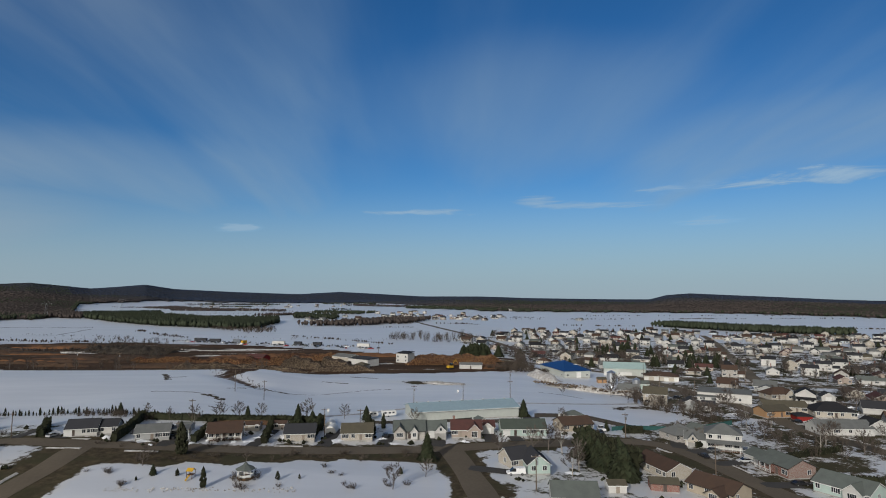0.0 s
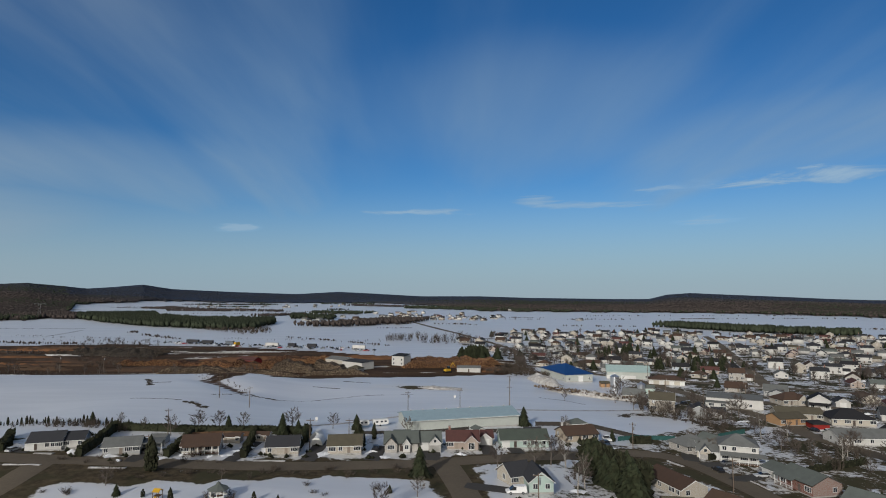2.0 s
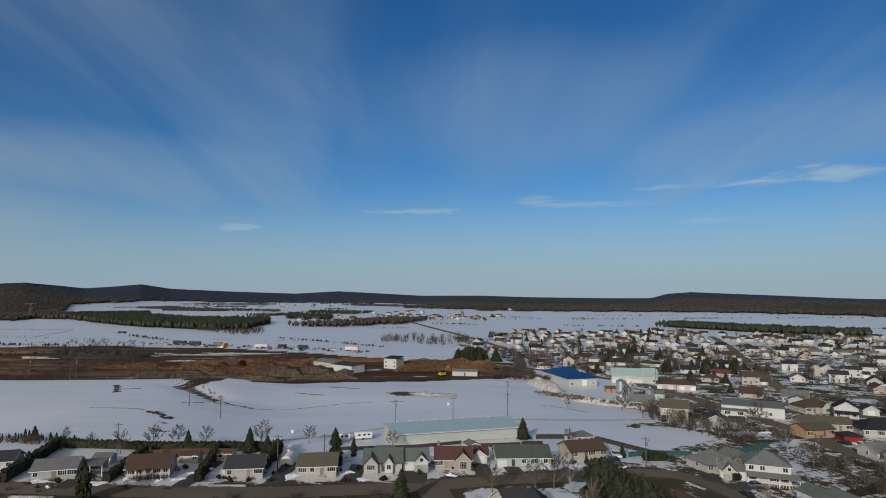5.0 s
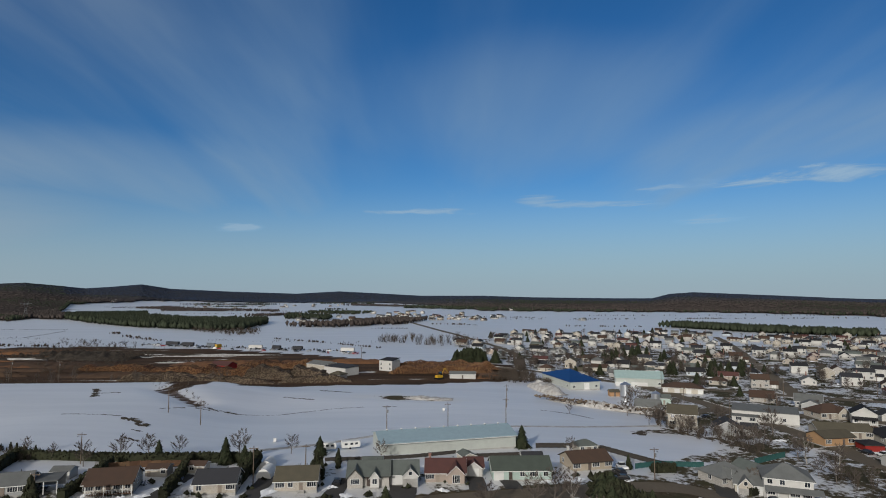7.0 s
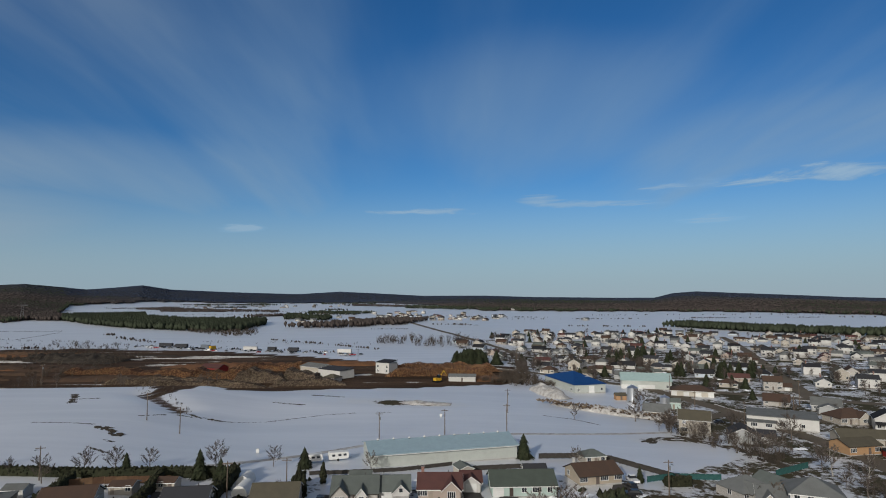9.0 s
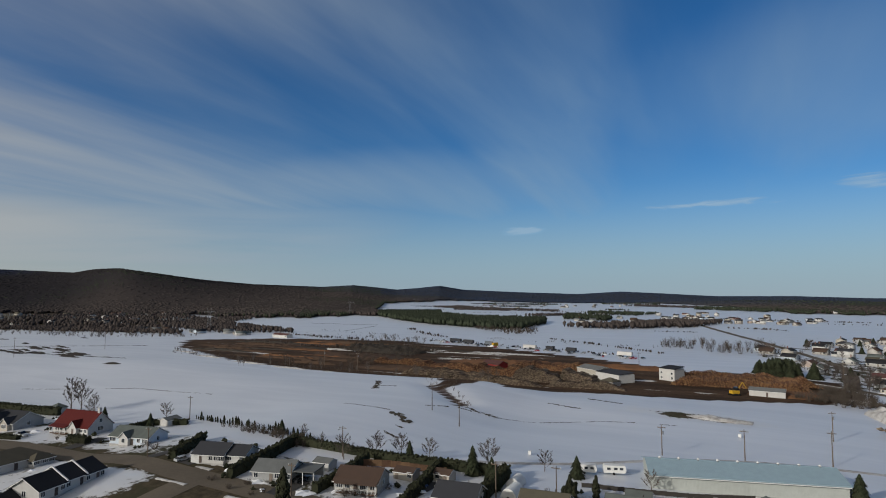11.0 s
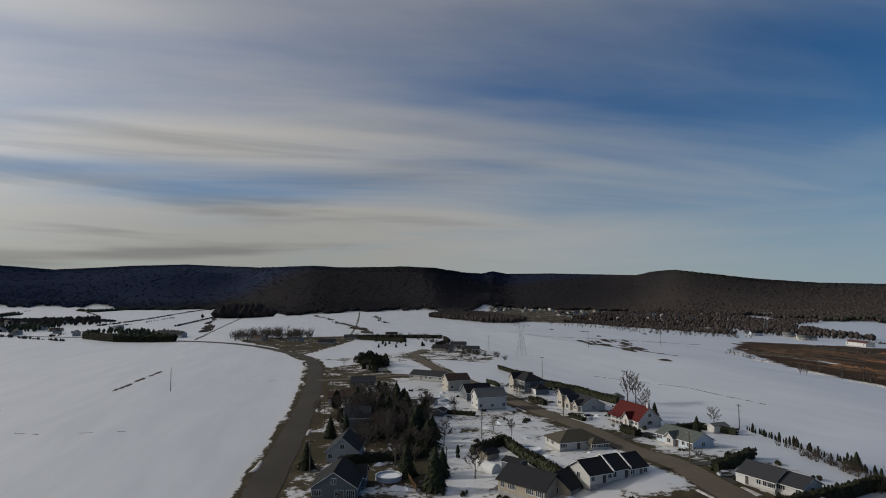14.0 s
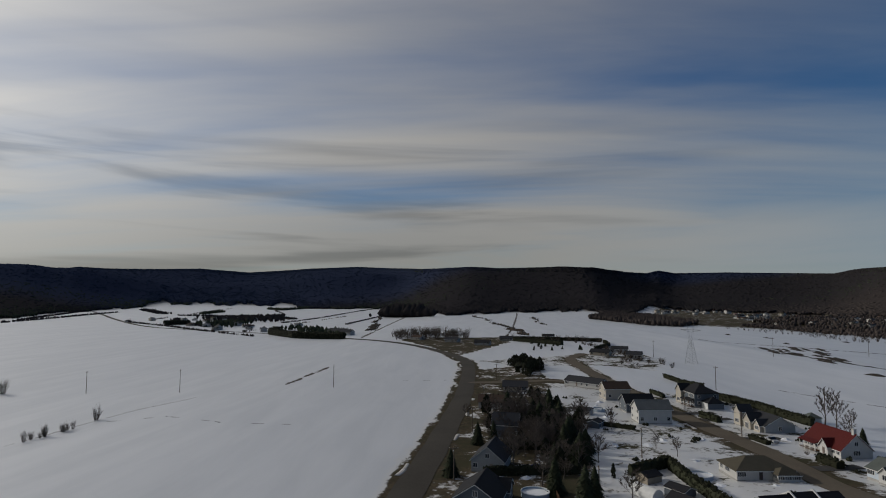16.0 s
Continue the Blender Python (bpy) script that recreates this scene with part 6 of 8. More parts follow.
g = thing("tarp_table", -170, 107, 20, "low frame under a bright blue tarpaulin", "tarpaulin")
part("tarpaulin", Shape().loft([[(x, y, z) for y, z in ((-1.6, 0.6), (-1.3, 1.2), (0, 1.5), (1.3, 1.2), (1.6, 0.6))] for x in (-2.4, 2.4)]), M["vinyl_blue"], g)
# gazebo and play things on the snowy lot
g = thing("gazebo", -52, 159, 10, "white eight-sided garden gazebo with grey roof", "gazebo")
ring = lambda r, z: [(r * math.cos(math.pi * k / 4), r * math.sin(math.pi * k / 4), z) for k in range(8)]
part("floor", Shape().loft([ring(2.2, -0.2), ring(2.2, 0.35)]), M["plank"], g)
for k in range(8):
    c, s_ = math.cos(math.pi * k / 4), math.sin(math.pi * k / 4)
    part("post", Shape().box(2.05 * c - 0.07, 2.05 * c + 0.07, 2.05 * s_ - 0.07, 2.05 * s_ + 0.07, 0.35, 2.5), M["trim"], g)
part("railing", Shape().loft([ring(2.1, 0.5), ring(2.1, 1.15), ring(2.0, 1.15), ring(2.0, 0.5)], False), M["trim"], g)
part("roof", Shape().loft([ring(2.6, 2.4), ring(2.6, 2.5), ring(0.5, 3.6), ring(0.5, 3.85), ring(0.1, 4.2)]), M["r_sage"], g)
g = thing("play_tower", -66.5, 159, -8, "wooden play tower with a yellow roof", "play tower")
g.scale = (0.72, 0.72, 0.72)
for sx in (-1, 1):
    for sy in (-1, 1):
        part("post", Shape().box(sx - 0.07, sx + 0.07, sy - 0.07, sy + 0.07, -0.2, 2.6), M["plank"], g)
part("deck", Shape().box(-1.05, 1.05, -1.05, 1.05, 1.2, 1.3), M["plank"], g)
part("roof", Shape().loft([[(x, y, z) for y, z in ((-1.2, 2.5), (0, 3.3), (1.2, 2.5), (1.2, 2.6), (0, 3.4), (-1.2, 2.6))] for x in (-1.2, 1.2)]), M["yellow"], g)
part("slide", Shape().add([(-0.3, -1.1, 1.25), (0.3, -1.1, 1.25), (0.3, -3.4, 0.1), (-0.3, -3.4, 0.1), (-0.3, -1.1, 1.15), (0.3, -1.1, 1.15), (0.3, -3.4, 0.0), (-0.3, -3.4, 0.0)],
                          [(0, 3, 2, 1), (4, 5, 6, 7), (0, 1, 5, 4), (1, 2, 6, 5), (2, 3, 7, 6), (3, 0, 4, 7)]), M["yellow"], g)

for k in range(11):
    a = 2 * math.pi * k / 11
    shrub(-52 + 3.4 * math.cos(a), 159 + 3.1 * math.sin(a), 0.9 + 0.3 * (k % 3), 1.0, k % 5, "leafless shrub planted round the gazebo")
for x, y, high in ((-71, 161, 2.0), (-43, 157.5, 2.4), (-37.5, 158.5, 1.3), (-80, 157, 1.2)):
    conifer(x, y, high, 10 + int(-x) % 3, 3.0, "cedar", "low rounded evergreen on the snowy lot", "lot evergreens")
clods, luck = Shape(), random.Random(88)
for _ in range(130):
    x, y, _k = lay(luck.uniform(-84, -36), 149.5 + luck.gauss(0, 0.9))
    q = luck.uniform(0.12, 0.32)
    clods.blob((x, y, gz(x, y) + q * 0.3), q, q * luck.uniform(0.7, 1.3), q * 0.8, luck, 0.4)
tagged(new("snow_clods", clods.mesh("snow_clods", M["dirtysnow"])), "ploughed snow clods along the edge of the lot", "snow clods", kind="stuff")
for x, y, rot in ((-28, 236, 12), (-21, 238, 20)):
    g = thing("camper", x, y, rot, "white camper trailer parked behind the gardens", "camper", "parked campers")
    part("box", Shape().loft([[(px, py, pz) for px, pz in ((-2.9, 0.5), (2.6, 0.5), (3.0, 1.3), (2.7, 2.4), (-2.7, 2.5), (-3.0, 1.6))] for py in (-1.1, 1.1)]), M["trim"], g)
    for px in (-1.6, 0.2, 1.7):
        part("window", Shape().box(px - 0.45, px + 0.45, -1.13, -1.1, 1.35, 1.95), M["pane"], g)
    for py in (-1, 1):
        part("wheel", Shape().tube((-0.3, py * 1.0 - 0.1, 0.33), (-0.3, py * 1.0 + 0.1, 0.33), 0.33, 0.33, 12), M["tyre"], g)
    part("hitch", Shape().box(2.6, 4.0, -0.06, 0.06, 0.4, 0.52), M["steel"], g)

# ---- vehicles
for x, y, rot, kind, paint in ((20.5, 162.5, 185, "van", "white"), (52, 208.5, 170, "car", "white"), (56.5, 211, 172, "car", "black"), (58, 217, 100, "car", "black"), (60, 222, 95, "pickup_truck", "white"),
                               (-134, 191, 80, "car", "silver"), (-60.5, 208, 85, "car", "blue"), (-90.5, 202, 92, "car", "black"), (-19, 204, 95, "car", "black"), (91, 198, 10, "car", "grey"), (95, 186, 175, "car", "silver"),
                               (-181, 192, 85, "car", "black"), (-208, 187, 5, "pickup_truck", "silver"), (99, 164, 5, "car", "black"), (141, 258, 60, "pickup_truck", "white"), (136, 300, 20, "car", "black"),
                               (84, 190, 95, "car", "black"), (106, 335, 30, "car", "black"), (-240, 181, 80, "car", "grey"), (120, 300, 30, "car", "black"), (150, 240, 100, "pickup_truck", "white"), (147, 244, 100, "car", "black")):
    vehicle(x, y, rot, kind, paint)
rng = random.Random(77)
for k in range(44):
    x = -278 + 225 * k / 44 + rng.uniform(-3, 3)
    vehicle(x, 607 - 0.345 * (x + 264) + rng.uniform(-11, 9), rng.uniform(0, 360), rng.choice(("car", "car", "van", "pickup_truck")), rng.choice(("black", "grey", "grey", "white", "silver", "red")),
            "old derelict vehicle in the snowy scrapyard")
for x, y, rot, w, wall in ((-158, 571, -14, 13, "white"), (-230, 598, -13, 12, "r_dark"), (-205, 590, -20, 9, "bluegrey"), (-118, 560, -15, 9, "r_dark"), (-248, 606, -16, 14, "r_dark"), (-72, 545, -14, 12, "white"), (-194, 578, 70, 6, "yellow"), (-138, 566, -20, 8, "r_dark")):
    g = thing("trailer", x, y, rot, "box trailer parked in the scrapyard", "trailer", "scrapyard trailers")
    part("box", Shape().box(-w / 2, w / 2, -1.25, 1.25, 1.1, 3.9), M[wall], g)
    for sx in (-0.36, -0.26, 0.3):
        part("wheel", Shape().tube((sx * w, -1.25, 0.5), (sx * w, 1.25, 0.5), 0.5, 0.5, 12), M["tyre"], g)
g = thing("log_loader", 6, 388, 40, "yellow log loader at the edge of the yard", "loader")
part("body", Shape().box(-2, 2, -1.2, 1.2, 1.0, 2.4), M["yellow"], g)
part("cab", Shape().box(0.2, 1.7, -0.9, 0.9, 2.4, 3.9), M["carglass"], g)
part("boom", Shape().tube((1.5, 0, 2.4), (4.6, 0, 6.0), 0.28, 0.2, 6).tube((4.6, 0, 6.0), (6.8, 0, 3.2), 0.2, 0.14, 6), M["yellow"], g)
for sy in (-1, 1):
    part("track", Shape().box(-2.3, 2.3, sy * 1.35 - 0.3, sy * 1.35 + 0.3, 0, 1.0), M["tyre"], g)


# ---------------------------------------------------------------- poles and towers
for x, y, high, rot, lamp in ((-95, 272.5, 10, 30, False), (-79, 264, 9, 30, False), (-304, -117, 12, 10, False), (-304, -66, 12, 10, False), (-310, 14, 12, 10, False), (-461, 222, 13, 40, False),
                              (-310, 209, 12, 40, False), (-440, 300, 14, 40, False), (-482, 392, 14, 40, False), (-178, 230, 9, 10, False), (-94, 224, 9, 10, True), (-12, 262, 9, 0, True), (10, 267, 9, 0, False),
                              (32, 273, 10, 0, False), (36, 307, 10, 0, False), (-146, 188.5, 9, 0, False), (-214, 180, 9, 0, True), (-40, 204, 10, 0, False), (-85, 192, 8, 0, False),
                              (-255, 175, 9, 0, False), (-29, 213, 8, 0, False), (24, 150, 9, 0, True), (-149, 119, 8, 0, False), (-186, 139, 9, 0, False), (66, 212, 9, 0, True), (79, 171, 9, 0, False), (124, 288, 11, 20, False),
                              (150, 300, 11, 30, False), (118, 318, 10, 30, False), (-160, 84, 9, 90, True), (-215, 88, 9, 90, False), (-270, 92, 9, 90, False), (-344, 100, 9, 90, False), (128, 372, 12, 0, True),
                              (205, 300, 11, 0, False), (174, 336, 12, 0, True), (230, 350, 11, 0, False), (60, 470, 12, 0, False), (-50, 470, 11, 0, False), (-240, 388, 11, 0, False), (-210, 384, 11, 0, False)):
    utility_pole(x, y, high, rot, True, lamp, (int(x) % 3 == 0))
pylon(-421, 236, 27, 40), pylon(-770, 1140, 34, 30), pylon(-1010, 1850, 36, 30), pylon(-640, 640, 30, 35)
for x, y in ((-47, 247), (8.5, 296)):
    g = thing("marker_box", x, y, 10, "small white marker box standing in the snow field", "marker", "field markers")
    part("box", Shape().box(-0.45, 0.45, -0.4, 0.4, 0.2, 1.2).box(-0.5, 0.5, -0.45, 0.45, 1.2, 1.28), M["trim"], g)
    part("stake", Shape().box(-0.06, 0.06, -0.06, 0.06, -0.2, 0.25), M["wood"], g)

# ---------------------------------------------------------------- hedges and fences
HEDGES = [([(-138.5, 191), (-143, 201), (-148, 210)], 2.8, 2.2), ([(-108.5, 194), (-112, 208), (-116, 224)], 3.2, 1.8), ([(-116, 224), (-84, 226)], 2.6, 1.4), ([(-81.5, 196), (-83, 210), (-85, 223)], 2.6, 1.8),
          ([(-84, 225), (-66, 226), (-46, 225)], 2.8, 1.8), ([(-58, 195), (-61, 212), (-64, 225)], 2.8, 1.8), ([(-43.5, 199), (-44.5, 212), (-45, 224)], 3.4, 2.2), ([(-183, 205), (-184, 218), (-172, 224)], 2.2, 1.4),
          ([(-287, 198), (-263, 207), (-232, 213)], 3.2, 1.8), ([(-246, 178), (-236, 181)], 2.4, 2.0), ([(-186, 190), (-178, 191)], 2.4, 2.4), ([(-168, 131), (-177, 144), (-152, 146), (-138, 147)], 3.0, 1.7),
          ([(68, 219.5), (75, 221)], 2.4, 1.8), ([(92, 213), (97, 222)], 2.0, 1.5), ([(95, 206), (87, 203)], 2.0, 1.6), ([(108, 170), (114, 166), (122, 164)], 2.2, 1.6),
          ([(-165, 92), (-169, 118)], 2.4, 1.6), ([(-192, 95), (-195, 122)], 2.4, 1.6), ([(-232, 130), (-222, 146)], 1.6, 1.4), ([(-316, 205), (-330, 198), (-350, 196)], 2.2, 1.6), ([(110, 190), (135, 200)], 1.8, 1.5),
          ([(-25.5, 205), (-26, 216)], 3.6, 2.0), ([(-212, 182), (-204, 184)], 1.4, 1.6), ([(-300, 174), (-286, 176)], 1.8, 1.5), ([(56, 160), (64, 158)], 1.4, 1.0), ([(-570, 168), (-620, 130), (-650, 118)], 4.0, 4.0), ([(-180, 118), (-230, 128)], 2.6, 2.2)]
for k, (line, high, wide) in enumerate(HEDGES):
    hedge(line, high, wide, seed=200 + k)
fence([(64, 222), (72, 226), (86, 227)], 1.6, "greenwrap", "teal sheet fence along the snowy lots")
fence([(38, 240), (52, 242.5), (60, 241), (75, 224)], 1.6, "darktrim", "dark board fence round a snowy lot")
fence([(104, 232), (118, 240)], 1.8, "greenwrap", "teal sheet fence behind the houses")
fence([(-26, 224), (-2, 226), (12, 231)], 1.1, "darktrim", "low dark board fence behind the warehouse lots")
fence([(16, 226), (38, 231)], 1.3, "darktrim", "dark board fence by the garden sheds")
fence([(-84, 219), (-76, 221), (-60, 221)], 1.7, "plank", "dark board fence behind the gardens")
fence([(-139, 109.5), (-161, 108.5)], 1.5, "plank", "dark board fence round a pool garden")

# ---------------------------------------------------------------- trees near the camera's way
for x, y, high, v, wide in ((-4, 176, 8.5, 0, 2.6), (-29, 231, 6, 2, 2.6), (-74, 227, 6.5, 3, 2.3), (-54, 224, 8, 0, 2.2), (-48, 222, 6, 1, 2.6), (-44, 214, 6.5, 2, 1.8), (-130, 228, 5, 3, 2.6), (33.5, 240, 7.5, 0, 2.7),
                            (62, 222, 4.5, 1, 2.0), (-78, 162, 3, 2, 2.6), (-11, 163, 2.2, 2, 2.4), (-179, 214, 6, 3, 2.2), (-192, 118, 11, 0, 2.2), (-200, 120, 10, 1, 2.2), (-186, 116, 10, 2, 2.0), (-152, 109, 9, 3, 2.3), (-139, 114, 11, 0, 2.3),
                            (-164, 83, 7.5, 1, 2.3), (-198, 90, 7.5, 2, 2.3), (-194, 95, 9, 3, 1.8), (-205, 214, 6, 0, 2.3), (-149, 118, 8, 2, 2.0), (-176, 112, 7, 1, 2.2), (-226, 120, 10, 1, 2.2), (-240, 118, 11, 3, 2.1)):
    conifer(x, y, high, v, wide, label="dark green spruce tree in a snowy garden")
for k, (x, y, high) in enumerate(((-60, 151, 5.2), (-23.5, 207, 5.5), (-21, 217, 5.5), (-43.5, 206, 4.8), (-165.5, 126, 4), (-80, 183, 9.5), (-78.6, 181.8, 8.5), (92, 221, 4), (-26, 213, 6))):
    conifer(x, y, high, 10 + k % 3, 1.7, "cedar", "dense columnar dark cedar tree", "garden cedars")
rng = random.Random(9)
hedge([(45, 190), (50, 177), (53, 165)], 7.0, 5.0, "tall unclipped mass of dark cedars beside the houses", 77, step=0.8)
for k in range(20):
    a, b = rng.random(), rng.uniform(-4.0, 4.0)
    conifer(45 + 9 * a + b * 0.9, 189 - 28 * a + b * 0.4, rng.uniform(7, 10), k % 4, 3.4, label="dense dark spruce in a row beside houses", group="spruce row")
hedge([(-424, 119), (-410, 124), (-392, 120), (-374, 117)], 4.2, 9.0, "dense clump of dark evergreens by the road", 78, step=1.5)
for k in range(52):
    conifer(-399 + rng.gauss(0, 13), 120 + rng.gauss(0, 4), rng.uniform(4.5, 8.5), 10 + k % 3, 4.2, "cedar", "dense dark evergreen in a clump by the road", "spruce clump")
for k in range(18):
    conifer(-560 + rng.uniform(-40, 45), 150 + rng.uniform(-14, 30), rng.uniform(3, 4.5), k % 4, 2.4, label="young spruce on a snowy lawn", group="young spruces")
for x, y, high, v, pale, narrow in ((34, 188, 9, 0, False, False), (29, 186, 8, 1, False, False), (38, 186, 9, 2, True, True), (36, 163, 8.5, 3, True, False), (39, 168, 9, 4, True, True), (-12, 150, 6.5, 5, False, False), (-4, 160, 5, 0, False, False),
                                    (-92, 222, 7, 1, False, False), (-84, 226, 7.5, 2, False, False), (-78, 229, 7.5, 3, False, False), (-70, 231, 6.5, 4, False, False), (-52, 229, 8.5, 5, False, False), (-38, 233, 6, 0, False, False),
                                    (-10, 226, 5.5, 1, False, False), (-104, 226, 5, 2, False, True), (-116, 228, 5.5, 3, False, True), (-233, 218, 14, 4, False, True), (-229.5, 220, 13, 5, False, True), (-224, 222, 8, 2, False, True), (-214, 214, 7, 0, False, False),
                                    (-186, 226, 6.5, 1, False, False), (-146, 126, 8, 2, False, False), (-188, 150, 6, 3, False, True), (-196, 146, 5, 4, False, True), (-222, 138, 5.5, 5, False, True), (-85, 170, 5, 0, False, False),
                                    (48, 234, 5.5, 1, False, False), (120, 232, 9, 2, True, False), (126, 226, 8, 3, True, True), (117, 214, 7, 4, False, False), (135, 208, 8, 5, True, False), (128, 200, 9, 0, True, True),
                                    (140, 196, 8, 1, False, False), (18, 183, 7, 2, False, False), (-57, 175, 3, 3, False, False), (62, 300, 5, 4, False, False), (-30, 208, 4, 5, False, False)):
    bare_tree(x, y, high, v * 61, v, pale=pale, narrow=narrow)
for k in range(70):
    bare_tree(-222 + rng.gauss(0, 26), 111 + rng.gauss(0, 11), rng.uniform(5.5, 9), rng.uniform(0, 360), k % 6, "tall leafless hardwood shading the gardens", group="garden hardwoods")
for k in range(20):
    conifer(-228 + rng.gauss(0, 28), 112 + rng.gauss(0, 9), rng.uniform(4.5, 8), 10 + k % 3, 3.0, "cedar", "dense dark evergreen shading the gardens", "garden evergreens")
for k in range(26):
    t = rng.random()
    bare_tree(92 + 28 * t + rng.gauss(0, 4), 290 - 36 * t + rng.gauss(0, 5), rng.uniform(4, 8), rng.uniform(0, 360), k % 6, "scrubby leafless tree on the bank by the town", group="scrub trees")
for k in range(24):
    bare_tree(-212 + rng.gauss(0, 26), 92 + 24 * rng.random(), rng.uniform(5, 9), rng.uniform(0, 360), k % 6, "leafless garden tree along the main road", group="garden hardwoods")
for k in range(10):
    conifer(-205 + rng.gauss(0, 13), 119 + rng.gauss(0, 5), rng.uniform(5.5, 9), k % 4, 3.3, label="tall dark spruce between shaded gardens", group="garden spruces")
for k in range(5):
    conifer(-255 + rng.gauss(0, 14), 112 + rng.gauss(0, 6), rng.uniform(6, 10), k % 4, 2.7, label="tall dark spruce between shaded gardens", group="garden spruces")
for k in range(14):
    bare_tree(120 + rng.gauss(0, 22), 215 + rng.gauss(0, 14), rng.uniform(4, 8), rng.uniform(0, 360), k % 6, "scrubby leafless tree on waste ground", group="scrub trees")
# shrubs: along the back fence, on the open lot, at field edges
for k in range(62):
    conifer(-176 + 1.27 * k + rng.uniform(-0.4, 0.4), 231 - 0.065 * k + rng.uniform(-0.5, 0.5), rng.choice((1.3, 1.7, 2.0, 2.3, 3.0)) * rng.uniform(0.85, 1.1), 10 + k % 3, 1.6, "cedar", "small clipped cedar in a row behind the gardens", "cedar row")
for k in range(26):
    shrub(-146 + 36 * rng.random(), 224 + rng.uniform(-1.5, 3), rng.uniform(0.9, 2.2), rng.uniform(0.9, 1.4), k % 5)
for k in range(46):
    shrub(rng.uniform(-98, 0), rng.choice((178, 180, 152, 165)) + rng.gauss(0, 2.5), rng.uniform(0.6, 1.5), rng.uniform(0.9, 2.0), k % 5)
for k in range(11):
    t = rng.random()
    shrub(-193 - 28 * t, -67 + 4 * t + rng.gauss(0, 1.0), rng.uniform(1.5, 4.0), rng.uniform(1.0, 1.8), k % 5, "leafless brush along a field ditch")
for k in range(46):
    t = rng.random()
    shrub(-610 + 215 * t + rng.gauss(0, 3), 189 + 24 * t - 6 * t * (1 - t) + rng.gauss(0, 2.5), rng.uniform(1.6, 4.2), rng.uniform(1.8, 3.4), k % 5, "dark leafless brush along the far field edge")
for k in range(22):
    shrub(rng.uniform(-500, -405), rng.uniform(184, 198), rng.uniform(1.2, 3.0), rng.uniform(1.5, 3.0), k % 5, "dark leafless brush round the outlying gardens")
shrub(-236, -65, 5, 3, 1, "single leafless bush on a field ditch"), shrub(-300, -160, 7, 4, 2, "leafless bush far out in the field")
for k in range(70):
    x, y, h0 = rng.choice(((45, 395, 1), (52, 410, 1), (60, 392, 1)))
    shrub(x + rng.gauss(0, 5), y + rng.gauss(0, 4), rng.uniform(1.5, 3.5), rng.uniform(1.8, 3.2), k % 5, "brown leafless brush on the yard bank")
for k in range(70):
    x = rng.uniform(-40, 20)
    if k % 2:
        shrub(rng.uniform(-110, -60) if k % 3 else rng.uniform(-300, -40), rng.choice((205, 208, 190.5, 197)) + rng.gauss(0, 1), rng.uniform(0.7, 1.6), rng.uniform(0.8, 1.8), k % 5)

# ---------------------------------------------------------------- ditches, tracks and bare streaks
def streak(line, wide, label, gaps=0.12, seed=0):
    """Ragged bare ground: overlapping low tufts and clods along a line."""
    q = random.Random(int(line[0][0] * 7 + line[0][1] * 13) + seed)
    s, line = Shape(), laid(line)
    far = math.hypot(line[0][0], line[0][1] - 60)
    size = max(0.35, min(wide * 0.4, 1.6)) * (1 + far / 1500)
    for (x0, y0), (x1, y1) in zip(line[:-1], line[1:]):
        long = math.hypot(x1 - x0, y1 - y0)
        ux, uy = (x1 - x0) / long, (y1 - y0) / long
        n = int(min(900, max(6, long * (1 + wide / size * 0.7) / size * 0.9)))
        for k in range(n):
            f = q.random()
            if noise.noise((x0 * 0.31 + f * long * 0.16, y0, 4.0)) < -0.5 + gaps * 2:
                continue
            e = 1 - 0.8 * abs(2 * f - 1) ** 3 if wide > 2 else 1.0
            o = q.gauss(0, 0.26) * wide * e
            x, y = x0 + ux * f * long - uy * o, y0 + uy * f * long + ux * o
            a = q.uniform(0.6, 1.5) * size
            z = gz(x, y)
            t = q.uniform(-0.5, 0.5)
            c, d = ux * math.cos(t) - uy * math.sin(t), uy * math.cos(t) + ux * math.sin(t)
            s.add([(x + c * a * 1.5, y + d * a * 1.5, z - 0.03), (x - d * a * 0.6, y + c * a * 0.6, z - 0.03), (x - c * a * 1.5, y - d * a * 1.5, z - 0.03), (x + d * a * 0.6, y - c * a * 0.6, z - 0.03),
                   (x, y, z + q.uniform(0.06, 0.22) * min(size, 1.2))], [(0, 1, 4), (1, 2, 4), (2, 3, 4), (3, 0, 4)])
    tagged(new("ditch", s.mesh("ditch", M["dirt"])), label, "ditch", kind="stuff")


